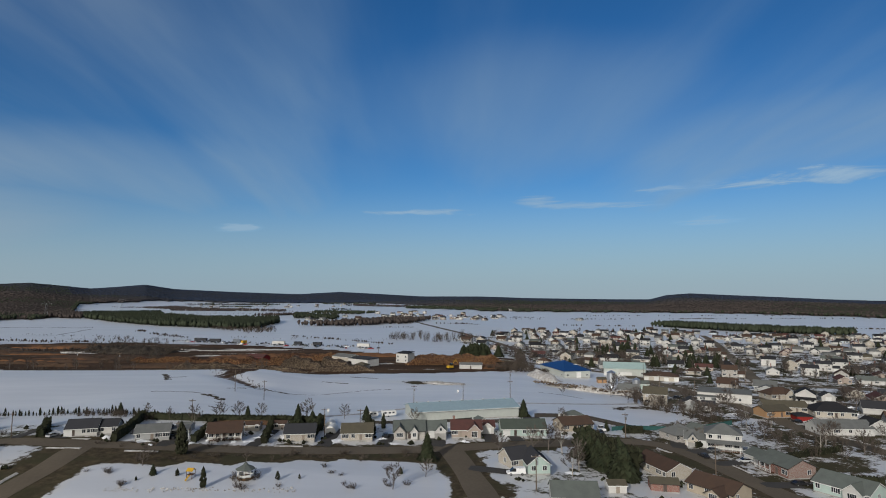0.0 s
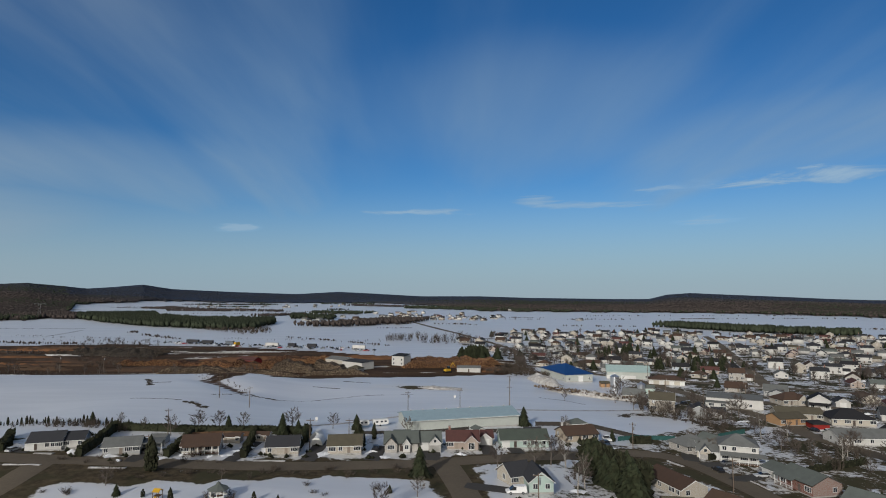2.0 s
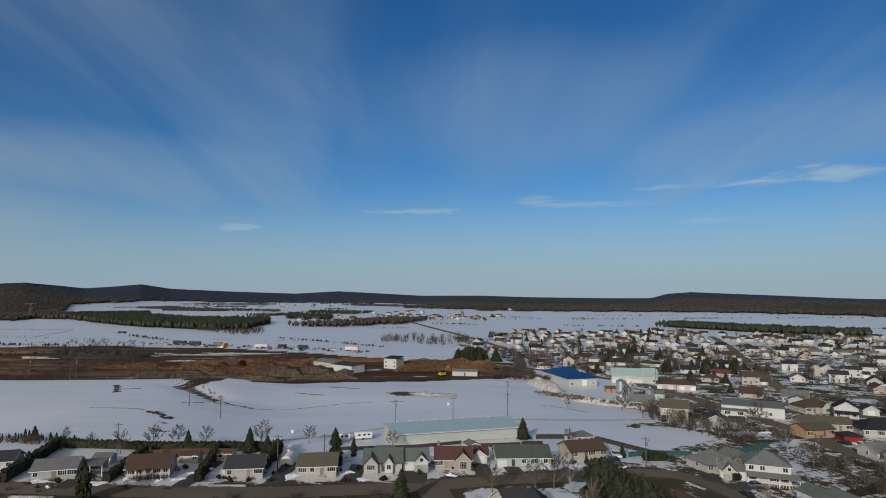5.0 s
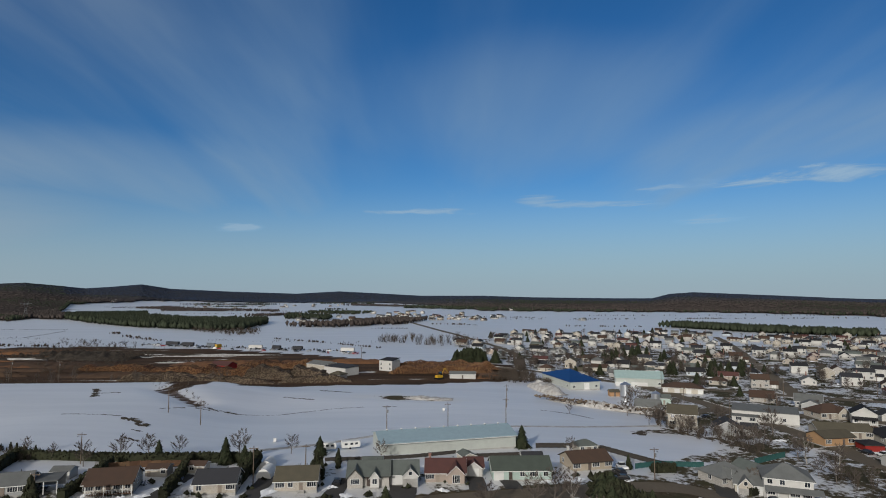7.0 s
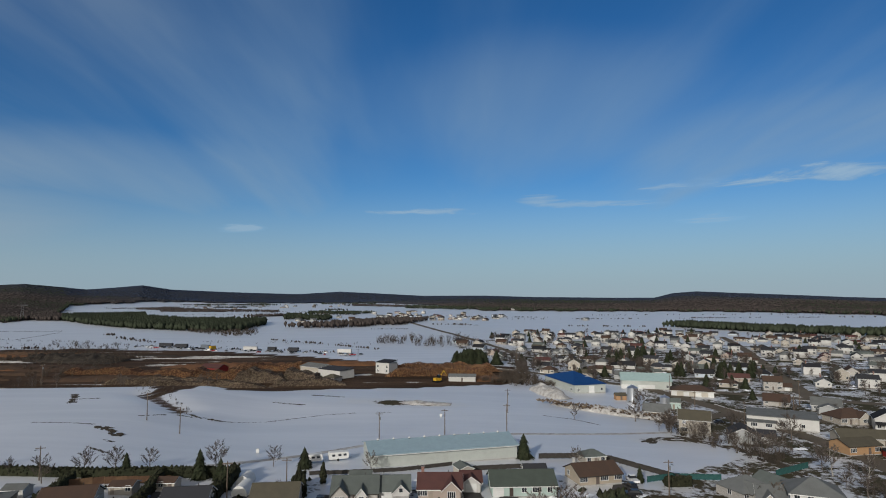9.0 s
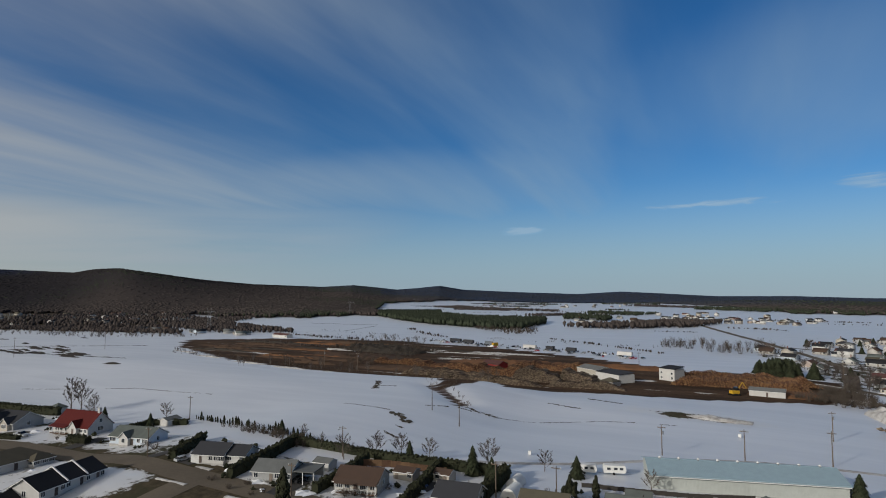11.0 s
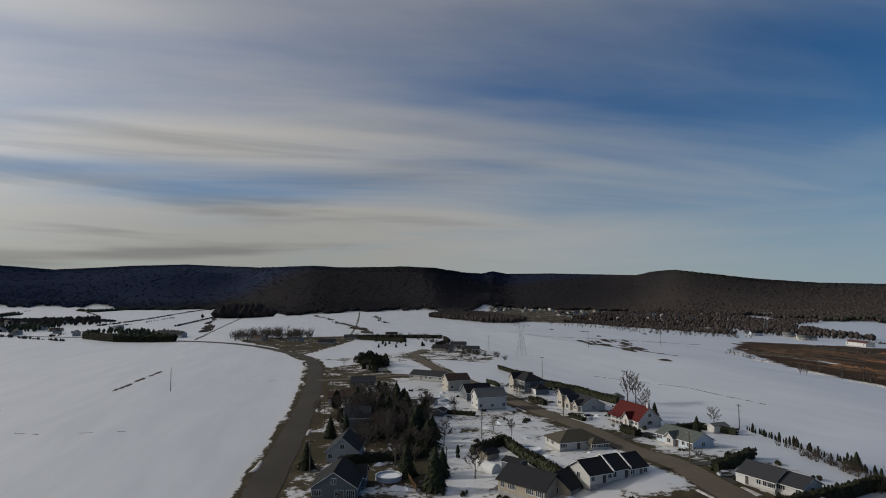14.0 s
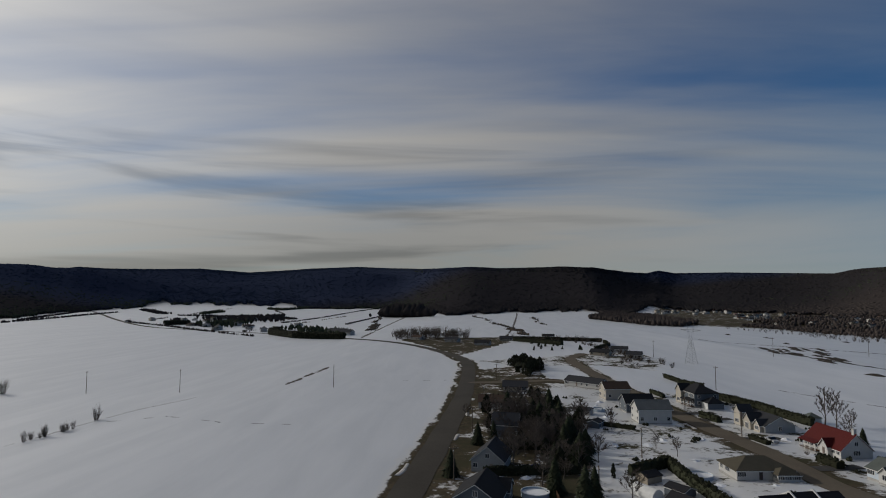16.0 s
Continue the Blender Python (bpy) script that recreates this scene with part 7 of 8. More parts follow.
M["dirt"] = material("dead_grass_and_earth", (0.078, 0.064, 0.045), 0.95, (0.036, 0.030, 0.023), 0.3, 2.5, 0.9, 0.6, 0.0, 0.0, "world")
for line, wide in (([(-132, 266), (-121, 266), (-109, 265)], 0.8), ([(-107, 263.5), (-101, 261), (-95, 257)], 3.4), ([(-97, 253), (-93, 252)], 1.4), ([(-97, 247), (-90, 244)], 1.2), ([(-321, -15), (-345, -14)], 3.4),
                   ([(-352, -14), (-398, -12)], 3.4), ([(-73, 283), (-58, 287), (-36, 299), (-25, 302)], 0.7), ([(-22, 303), (-12, 304)], 0.8), ([(-100, 276), (-90, 284), (-76, 282)], 1.0), ([(-146, 311), (-140, 301), (-136, 292)], 3.0), ([(-140, 300), (-130, 302)], 1.5),
                   ([(-312, 238), (-250, 260), (-210, 262)], 0.6), ([(78, 268), (86, 274), (96, 270)], 7.0), ([(92, 278), (108, 262), (112, 244), (112, 230)], 5.0), ([(-285, -48), (-256, -60), (-225, -65), (-193, -67)], 0.7),
                   ([(-640, 320), (-560, 385), (-480, 430)], 2.0), ([(-120, 241), (-117, 240)], 0.8), ([(-206, 262), (-202, 262)], 1.0), ([(-52, 335), (-36, 331)], 1.4), ([(-64, 318), (-50, 314)], 1.2), ([(50, 305), (62, 300), (70, 292)], 0.8)):
    streak(line, wide, "dark strip of bare ground across the snow")
for line in ([(-240, -38), (-224, -5), (-222, 20)], [(-338, 46), (-338, 71)], [(-232, -58), (-238, -40)]):
    streak(line, 0.55, "broken line of earth clods across the snow field", 0.3)
streak([(-93, 290), (-83, 284), (-73, 283)], 1.6, "dark strip of bare ground across the snow", 0.0)
rng = random.Random(31)
for k in range(34):
    f = k / 33
    x, y = -560 + 190 * f + rng.gauss(0, 16), 372 - 52 * f + rng.gauss(0, 13)
    n, w = rng.uniform(6, 17) * (1.25 - 0.4 * f), rng.uniform(3.0, 9.0)
    streak([(x - n, y + n * 0.22 + rng.uniform(-2, 2)), (x, y), (x + n, y - n * 0.22 + rng.uniform(-2, 2))], w, "dark patch of bare ground in the snow field")
    heap("brush_row", x, y, -12 + rng.uniform(-8, 8), n * 1.7, w * 0.8, rng.uniform(0.35, 0.9), "stump", "low dark heap of stumps and brush in the snow field", "brush row", 140 + k, 0.45)
for x, y, n in ((-700, 420, 10), (-760, 400, 12), (-480, 470, 9), (-640, 470, 10), (-610, 395, 7), (-330, 300, 7)):
    heap("brush_row", x, y, rng.uniform(-20, 10), n * 2, 5, 0.7, "stump", "low dark heap of stumps and brush in the snow field", "brush row", int(n * 7 - x), 0.45)
ribbon("track", [(-90, 224), (-40, 240), (0, 262), (60, 275), (95, 284)], 2.4, "dirtysnow", "faint packed snow track across the field", "track", 0.03, "stuff")

# ---------------------------------------------------------------- the town beyond
KINDS = [("white", "r_black"), ("white", "r_dark"), ("cream", "r_brown"), ("grey", "r_dark"), ("white", "r_grey"), ("beige", "r_olive"), ("white", "r_sage"), ("paleblue", "r_black"), ("stone", "r_brown"), ("white", "r_dark"), ("pink", "r_maroon"), ("grey", "r_grey"), ("beige", "r_dark")]
TAKEN = [(142, 295, 18), (172, 301, 14), (155, 268, 14), (144, 257, 12), (178, 288, 11), (193, 295, 9), (170, 258, 14), (152, 226, 18), (107, 156, 14), (101, 178, 14), (97, 204, 15), (152, 249, 8), (137, 366, 15), (122, 392, 18), (114, 332, 8), (104, 338, 12), (81, 387, 28)]
PROTO = []


def town_proto(k, rng):
    wall, roof = KINDS[k % len(KINDS)]
    w, d = rng.uniform(9.5, 14.5), rng.uniform(8, 10)
    tall = k % 4 == 1
    root = new("house")
    tagged(root, {True: "two-storey ", False: "single-storey "}[tall] + f"{M[wall].name.replace('_', ' ')} house with {M[roof].name.replace('_', ' ')} roof", "house", "houses of the town")
    volume(root, 0, 0, w, d, 5.4 if tall else 3.0, rng.uniform(2.0, 3.0), wall, roof, "hip" if k % 5 == 2 else "gable", 90 if k % 7 == 3 else 0, front="WdW" if k % 2 else "w.dW", left="w.w", right="w.w", upper="w.w" if tall else "")
    if k % 3 == 0:
        volume(root, w / 2 + 2.6, 0.8, 5.2, d - 2, 2.7, 1.6, wall, roof, "gable", 0, front="g", base=0.12)
    if k % 3 == 1:
        chimney(root, w * 0.3, 0.6, 3, 7.4 if not tall else 9.6)
    return root


rng = random.Random(12)
spots, FAR = [], []
TOWNWARD = radians(-27)
for row in range(-7, 46):
    for col in range(-12, 53):
        u, v = col * 20.0 + rng.uniform(-4, 4) + (row % 2) * 9, row * 27.0 + rng.uniform(-6, 6)
        x, y = 120 + u * math.cos(TOWNWARD) - v * math.sin(TOWNWARD), 300 + u * math.sin(TOWNWARD) + v * math.cos(TOWNWARD)
        if not inside(TOWN, np.array([x]), np.array([y]))[0] or rng.random() < 0.13 or x > 720:
            continue
        if (y < 262 and x < 142) or y < 235 and x < 180 or y < 150 or (y > 640 and x < 40 and rng.random() < 0.45) or (y > 900 and rng.random() < 0.35):
            continue
        if any(math.hypot(x - a, y - b) < r + 7 for a, b, r in TAKEN):
            continue
        if min(float(away(r, np.array([x]), np.array([y]))[0]) for r in TOWN_ROADS + [STREET]) < 10:
            continue
        spots.append((x, y, math.degrees(TOWNWARD) + rng.choice((0, 0, 90, 180, -90)) + rng.uniform(-7, 7)))
spots.sort(key=lambda p: math.hypot(p[0], p[1] - 60))
for k, (x, y, rot) in enumerate(spots):
    at = pose(x, y, gz(x, y), 0, 0, rot)
    if k < 26:
        root = town_proto(k, rng)
        root.matrix_basis = at
        PROTO.append(root)
    else:
        at = at @ Matrix.Diagonal((0.86, 0.86, 0.9, 1))
        FAR.append(((k * 7 + k // 26) % 26, at)) if k > 150 else copy_thing(PROTO[(k * 7 + k // 26) % 26], at)
# trees, hedges and shrubs between the houses
AFAR = []
for k in range(760):
    x, y, rot = rng.choice(spots[:160]) if k % 2 else rng.choice(spots)
    x, y = x + rng.uniform(-17, 17), y + rng.uniform(-17, 17)
    if min(math.hypot(x - a, y - b) for a, b, _ in spots) < 7.5:
        continue
    if k % 4 == 0:
        conifer(x, y, rng.uniform(4, 8.5), k % 4, 3.0, label="dark spruce between town houses", group="town evergreens")
    else:
        if math.hypot(x, y - 60) > 300:
            for _ in range(rng.choice((1, 2, 3, 5))):
                AFAR.append((x + rng.gauss(0, 3), y + rng.gauss(0, 3), rng.uniform(3.5, 8.0)))
        else:
            bare_tree(x, y, rng.uniform(5, 10), rot, k % 6, "leafless street tree between town houses", group="town trees")
for k in range(40):
    conifer(31 + rng.gauss(0, 8), 482 + rng.gauss(0, 5), rng.uniform(7, 11), k % 4, 3.6, label="dark spruce in a grove beside the yard", group="spruce grove")
for k in range(34):
    x, y = (120 + rng.uniform(-10, 70), 520 + rng.gauss(0, 14)) if k % 2 else (175 + rng.uniform(-20, 40), 440 + rng.gauss(0, 8))
    conifer(x, y, rng.uniform(7, 11), k % 4, 2.4, label="tall dark spruce among town houses", group="town evergreens")


# ---------------------------------------------------------------- woods
def woods(name, x, y, high, wide, mat, label, seed, droop=0.42, k=5):
    """Many small crowns as one mesh: each a pointed, uneven six-sided clump."""
    r = np.random.default_rng(seed)
    n = len(x)
    ang = r.uniform(0, 2 * np.pi, (n, 1)) + np.arange(k) * 2 * np.pi / k
    rad = wide[:, None] * r.uniform(0.65, 1.2, (n, k))
    z = ground_height(x, y)
    ring = np.stack([x[:, None] + rad * np.cos(ang), y[:, None] + rad * np.sin(ang), (z + high * droop)[:, None] + high[:, None] * r.uniform(-0.14, 0.14, (n, k))], 2)
    top = np.stack([x + r.normal(0, 0.12, n) * wide, y, z + high], 1)[:, None]
    foot = np.stack([x, y, z - 0.5], 1)[:, None]
    co = np.concatenate([ring, top, foot], 1).reshape(-1, 3)
    j = np.arange(k)
    tri = np.concatenate([np.stack([j, (j + 1) % k, np.full(k, k)], 1), np.stack([(j + 1) % k, j, np.full(k, k + 1)], 1)])
    faces = (np.arange(n)[:, None, None] * (k + 2) + tri[None]).reshape(-1, 3)
    me = bpy.data.meshes.new(name)
    fill_mesh(me, co, faces)
    me.materials.append(M[mat])
    me.polygons.foreach_set("use_smooth", np.ones(len(faces), bool))
    return tagged(new(name, me), label, "woods", kind="stuff")


def joined_trees(name, spots_, label, seed):
    """Many leafless trees too far off to tell apart, as one mesh of trunks, limbs and twigs."""
    q, packs = np.random.default_rng(seed), []
    for k in range(4):
        shape, luck = Shape(), random.Random(seed + k)
        shape.tube((0, 0, 0), (luck.uniform(-0.03, 0.03), luck.uniform(-0.03, 0.03), 0.9), 0.028, 0.008, 4)
        for i in range(34):
            f, a = luck.uniform(0.22, 0.85), luck.uniform(0, 6.28)
            start, reach = Vector((0, 0, f)), 0.36 * (1.1 - 0.7 * f) * luck.uniform(0.6, 1.2)
            end = start + Vector((math.cos(a) * reach, math.sin(a) * reach, reach * luck.uniform(0.6, 1.3)))
            shape.tube(start, end, 0.012, 0.006, 3)
            for _ in range(3):
                b = start.lerp(end, luck.uniform(0.4, 1.0))
                shape.tube(b, b + Vector((luck.uniform(-0.13, 0.13), luck.uniform(-0.13, 0.13), luck.uniform(0.02, 0.17))), 0.008, 0.004, 3)
        me = shape.mesh("town_trees", M["twig"])
        me.calc_loop_triangles()
        packs.append((np.array([tuple(v.co) for v in me.vertices]), np.array([tuple(t.vertices) for t in me.loop_triangles])))
    co, tris, n = [], [], 0
    for k, (x, y, high) in enumerate(spots_):
        v, f = packs[k % 4]
        a = q.uniform(0, 6.28)
        turn = np.array([[math.cos(a), -math.sin(a), 0], [math.sin(a), math.cos(a), 0], [0, 0, 1]])
        co.append((v * high) @ turn.T + [x, y, gz(x, y) - 0.1])
        tris.append(f + n)
        n += len(v)
    me = bpy.data.meshes.new(name)
    fill_mesh(me, np.concatenate(co), np.concatenate(tris))
    me.materials.append(M["twig"])
    return tagged(new(name, me), label, "trees", kind="stuff")


joined_trees("town_trees", AFAR, "leafless trees scattered through the far town", 31)
r = np.random.default_rng(3)


def scatter(poly, gap, seed):
    q = np.random.default_rng(seed)
    p = np.array(poly)
    (x0, y0), (x1, y1) = p.min(0), p.max(0)
    n = int((x1 - x0) * (y1 - y0) / gap ** 2)
    x, y = q.uniform(x0, x1, n), q.uniform(y0, y1, n)
    keep = inside(poly, x, y)
    return x[keep], y[keep]


# hill woods over the arc that can be seen
n = 330000
az, rr = r.uniform(-42, 135, n), r.uniform(1150.0 ** 1.5, 4500.0 ** 1.5, n) ** (1 / 1.5)
start = np.interp(az, WOODS[:, 0], WOODS[:, 1]) + 40 * np.sin(az * 1.7) + 25 * np.sin(az * 5.1)
crest = along_hills(CREST, az)
keep = (rr > start) & (rr < crest + 90) & ((rr < start + 180 + 120 * r.random(n)) | (rr > crest - 120) | (r.random(n) < 0.20))
az, rr = az[keep], rr[keep]
x, y = -rr * np.sin(np.radians(az)), 60 + rr * np.cos(np.radians(az))
patchy = np.sin(x * 0.0051 + 1.3 * np.sin(y * 0.0037)) + np.sin(y * 0.0043 + 2 * np.sin(x * 0.0021)) + r.normal(0, 0.6, len(x))
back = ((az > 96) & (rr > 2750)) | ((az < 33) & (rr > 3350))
green = patchy > np.where(az > 95, 0.1, np.where(az < 40, 0.35, 1.5))
high = r.uniform(7.0, 8.3, len(x))
spread = (2.6 + 0.0026 * (rr - 1200)) * r.uniform(0.75, 1.3, len(x))
# crowns far back take the blue that stands in for haze
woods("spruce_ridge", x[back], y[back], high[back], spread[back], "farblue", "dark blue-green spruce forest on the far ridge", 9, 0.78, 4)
green, bare_ = green & ~back, ~green & ~back
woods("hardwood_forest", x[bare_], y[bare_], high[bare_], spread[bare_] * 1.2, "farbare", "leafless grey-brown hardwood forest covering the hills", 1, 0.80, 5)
woods("conifer_forest", x[green], y[green], high[green] * 1.08, spread[green] * 0.8, "farneedle", "dark conifer forest in patches on the hills", 2, 0.66, 5)
for name, poly, gap, lo, hi, mat, label in (
        ("plantation", [(-780, 1270), (-690, 1130), (-560, 1000), (-430, 890), (-300, 822), (-262, 850), (-280, 1010), (-300, 1080), (-420, 1060), (-560, 1180), (-640, 1330)], 5.0, 8, 12, "farneedle", "dense dark conifer plantation in the snow fields"),
        ("plantation", [(355, 985), (372, 950), (424, 850), (480, 806), (540, 768), (560, 790), (500, 840), (450, 890), (400, 985)], 4.0, 8, 12, "farneedle", "narrow dark conifer shelterbelt beyond the town"),
        ("plantation", [(-330, 1330), (-300, 1190), (-215, 1175), (-220, 1260)], 6.0, 7, 11, "farneedle", "small dark conifer block in the fields"),
        ("copse", [(-900, 1230), (-800, 1150), (-690, 1120), (-760, 1260), (-850, 1340)], 7.0, 7, 11, "farbare", "bare hardwood copse at the field edge"),
        ("copse", [(-800, -85), (-740, -90), (-780, -140), (-870, -210), (-880, -170)], 7.0, 5, 9, "farneedle", "dark conifers round a farm"),
        ("copse", [(-1060, -330), (-900, -300), (-905, -330), (-960, -400), (-1060, -380)], 10.0, 6, 11, "farneedle", "dark conifers among far farmsteads"),
        ("copse", [(-1300, -560), (-1100, -380), (-1150, -300), (-1500, -420)], 16.0, 6, 11, "farbare", "scattered leafless trees round far farms"),
        ("copse", [(-1180, 300), (-960, 360), (-930, 400), (-1000, 450), (-1250, 440), (-1400, 400)], 6.5, 6, 11, "farbare", "leafless wood at the upper field edge"),
        ("copse", [(-745, 560), (-1060, 560), (-1280, 760), (-1180, 980), (-900, 860), (-640, 640)], 15.0, 5, 9, "farbare", "leafless trees between the houses of a far hamlet"),
        ("copse", [(-600, 560), (-760, 540), (-950, 500), (-990, 540), (-800, 590), (-640, 600)], 6.0, 3, 6, "farbare", "leafless scrub strip below a far hamlet"),
        ("copse", [(-480, 640), (-600, 600), (-840, 720), (-900, 900), (-860, 960), (-780, 800), (-600, 700)], 9.0, 4, 8, "farbare", "leafless scrub at the field edge"),
        ("copse", [(-170, 1010), (-230, 940), (-150, 900), (-60, 1000), (-20, 1180), (-90, 1200)], 9.0, 6, 10, "farbare", "leafless trees at the village edge"),
        ("copse", [(-330, 1480), (-210, 1480), (-180, 1640), (-330, 1640)], 9.0, 5, 9, "farneedle", "dark conifers among far houses"),
        ("copse", [(-1050, 2050), (-700, 1720), (-420, 1560), (-430, 1640), (-700, 1850), (-1000, 2200)], 13.0, 4, 8, "farbare", "long leafless strip of scrub between snow fields"),
        ("copse", [(-140, 2150), (60, 1950), (120, 2050), (-100, 2300)], 12.0, 8, 13, "farneedle", "dark conifers beyond the village"),
        ("copse", [(-420, 2560), (-180, 2380), (-120, 2450), (-380, 2680)], 15.0, 6, 10, "farbare", "leafless wood on the far plain"),
        ("copse", [(-1150, 2750), (-760, 2700), (-740, 2760), (-1150, 2840)], 14.0, 6, 10, "farneedle", "dark conifer strip on the far plain"),
        ("copse", [(-620, 3000), (-330, 2920), (-320, 2980), (-620, 3080)], 16.0, 6, 10, "farneedle", "dark conifer strip under the far ridge")):
    x, y = scatter(poly, gap * (1.0 if mat == "farneedle" else 0.72), len(label) + int(abs(poly[0][0])))
    hh = np.random.default_rng(8).uniform(lo, hi, len(x))
    woods(name, x, y, hh, hh * (0.34 if mat == "farneedle" else 0.34), mat, label, 7, 0.50 if mat == "farneedle" else 0.62, 6)
# the dense brushy canopy between the crowns
az, rr = np.meshgrid(np.arange(-44, 136, 0.3), 1160 * (4450 / 1160) ** np.linspace(0, 1, 110))
shape = az.shape
az, rr = az.ravel(), rr.ravel()
start = np.interp(az, WOODS[:, 0], WOODS[:, 1]) + 40 * np.sin(az * 1.7) + 25 * np.sin(az * 5.1)
x, y = -rr * np.sin(np.radians(az)), 60 + rr * np.cos(np.radians(az))
z = ground_height(x, y) + np.random.default_rng(4).uniform(6.4, 7.2, len(x)) * np.clip((rr - start - 15) / 30, 0, 1) - 0.5
inner = (rr > start - 5).reshape(shape)
a = (np.arange(shape[0] - 1)[:, None] * shape[1] + np.arange(shape[1] - 1))
a = a[inner[:-1, :-1] & inner[1:, 1:] & inner[1:, :-1] & inner[:-1, 1:]]
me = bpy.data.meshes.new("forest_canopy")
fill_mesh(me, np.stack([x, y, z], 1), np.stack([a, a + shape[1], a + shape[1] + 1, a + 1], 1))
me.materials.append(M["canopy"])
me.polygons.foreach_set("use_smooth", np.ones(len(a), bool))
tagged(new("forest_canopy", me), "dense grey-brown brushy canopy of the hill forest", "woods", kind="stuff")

# field edges and scattered bushes of the plain
lines = [([(-250, 1050), (60, 1000)], 50), ([(150, 1000), (900, 900)], 60), ([(100, 1300), (900, 1250)], 90), ([(-1500, 2200), (-400, 2500)], 90),
         ([(-1200, 1700), (-300, 1600)], 90), ([(-300, 1500), (200, 1400)], 60), ([(-1700, -200), (-1000, -90), (-800, -60)], 60), ([(-1500, 60), (-900, 130), (-700, 150)], 60), ([(-1300, 200), (-960, 190)], 40),
         ([(-800, -240), (-1500, -260)], 40), ([(300, 1500), (1300, 1300)], 80), ([(-2200, -700), (-1200, -300)], 90), ([(-2300, -900), (-1300, -650)], 90)]
bx, by = [], []
for line, count in lines:
    q = np.random.default_rng(len(bx) + 4)
    for (x0, y0), (x1, y1) in zip(line[:-1], line[1:]):
        t = q.random(9)[q.integers(0, 9, count * 2)] + q.normal(0, 0.035, count * 2)
        count = count * 2
        bx += list(x0 + (x1 - x0) * t + q.normal(0, 2.5, count) + 6 * np.sin(t * 9))
        by += list(y0 + (y1 - y0) * t + q.normal(0, 2.5, count) + 4 * np.sin(t * 14))
bx, by = np.array(bx), np.array(by)
hh = np.random.default_rng(2).uniform(0.7, 2.6, len(bx)) ** 1.2
woods("field_hedgerow", bx, by, hh, hh * 0.6, "shrub", "leafless hedgerow bushes along far field edges", 5, 0.5)

# thickets of fine stems, each one mesh
def thicket(poly, count, lo, hi, label, seed):
    q = np.random.default_rng(seed)
    packs = []
    for k in range(4):
        me = bush_mesh(k, 17)
        me.calc_loop_triangles()
        packs.append((np.array([tuple(v.co) for v in me.vertices]), np.array([tuple(t.vertices) for t in me.loop_triangles])))
    poly = laid(poly)
    p = np.array(poly)
    co, tris, n, made = [], [], 0, 0
    while made < count:
        x, y = q.uniform(p[:, 0].min(), p[:, 0].max()), q.uniform(p[:, 1].min(), p[:, 1].max())
        if not inside(poly, np.array([x]), np.array([y]))[0]:
            continue
        v, f = packs[made % 4]
        a, high = q.uniform(0, 6.28), q.uniform(lo, hi)
        turn = np.array([[math.cos(a), -math.sin(a), 0], [math.sin(a), math.cos(a), 0], [0, 0, 1]])
        co.append((v * [high * 0.55, high * 0.55, high]) @ turn.T + [x, y, gz(x, y) - 0.1])
        tris.append(f + n)
        n, made = n + len(v), made + 1
    me = bpy.data.meshes.new("thicket")
    fill_mesh(me, np.concatenate(co), np.concatenate(tris))
    me.materials.append(M["shrub"])
    tagged(new("thicket", me), label, "thicket", kind="stuff")


thicket([(-700, -14), (-640, -2), (-630, 50), (-680, 80), (-760, 60), (-760, 0)], 120, 5, 10, "tall leafless thicket at the road bend", 1)
thicket(BANK, 70, 0.5, 1.5, "brown brush on the bank of the snow mound", 2)
thicket([(92, 292), (104, 282), (118, 250), (112, 238), (100, 262)], 46, 1.5, 4.5, "leafless scrub on the bank below the town", 3)
thicket([(40, 382), (52, 380), (66, 402), (60, 440), (44, 420)], 60, 2, 5, "leafless scrub beside the log yard", 4)
for k, (x, y, n) in enumerate(((-395, 405, 40), (-350, 388, 36), (-300, 376, 44), (-255, 370, 34), (-215, 366, 26))):
    heap("snow_row", x, y, -12 + 3 * k, n, 3.5, 0.7, "dirtysnow", "ragged lip of dirty snow along the yard edge", "snow row", 180 + k, 0.5)
thicket([(-430, 420), (-400, 394), (-280, 374), (-130, 362), (-130, 372), (-280, 386), (-398, 408), (-425, 430)], 210, 0.7, 2.2, "leafless scrub along the yard edge", 5)
thicket([(-470, 575), (-380, 560), (-200, 575), (-190, 610), (-330, 640), (-470, 640)], 90, 0.7, 1.8, "brown leafless brush beyond the log yard", 6)
thicket([(-315, 485), (-225, 482), (-222, 518), (-310, 522)], 240, 1.8, 4.6, "dark leafless brush over a heap in the yard", 21)
thicket([(-240, 412), (-196, 414), (-230, 500), (-300, 640), (-372, 640), (-320, 520)], 230, 1.5, 4.2, "red-brown leafless brush over the end of the yard", 22)
thicket([(-330, 826), (-240, 738), (-215, 770), (-240, 846), (-270, 860)], 150, 2.5, 5.5, "grey leafless brush before the plantation", 23)
thicket([(-60, 640), (20, 600), (60, 640), (30, 700), (-30, 720)], 60, 4, 8, "leafless trees at the village edge", 11)
thicket([(-250, 650), (-60, 630), (-40, 650), (-230, 680)], 50, 0.8, 2.0, "low brown brush along a field ditch", 12)
thicket([(-520, 700), (-350, 640), (-340, 652), (-500, 720)], 40, 0.8, 2.0, "low brown brush along a field ditch", 13)
thicket([(-900, 450), (-640, 480), (-540, 520), (-560, 560), (-760, 560), (-980, 520)], 170, 2, 5, "leafless thicket below the far houses", 14)
thicket([(-660, 120), (-640, 115), (-600, 215), (-618, 220)], 70, 2.5, 6, "dark leafless garden boundary brush", 7)
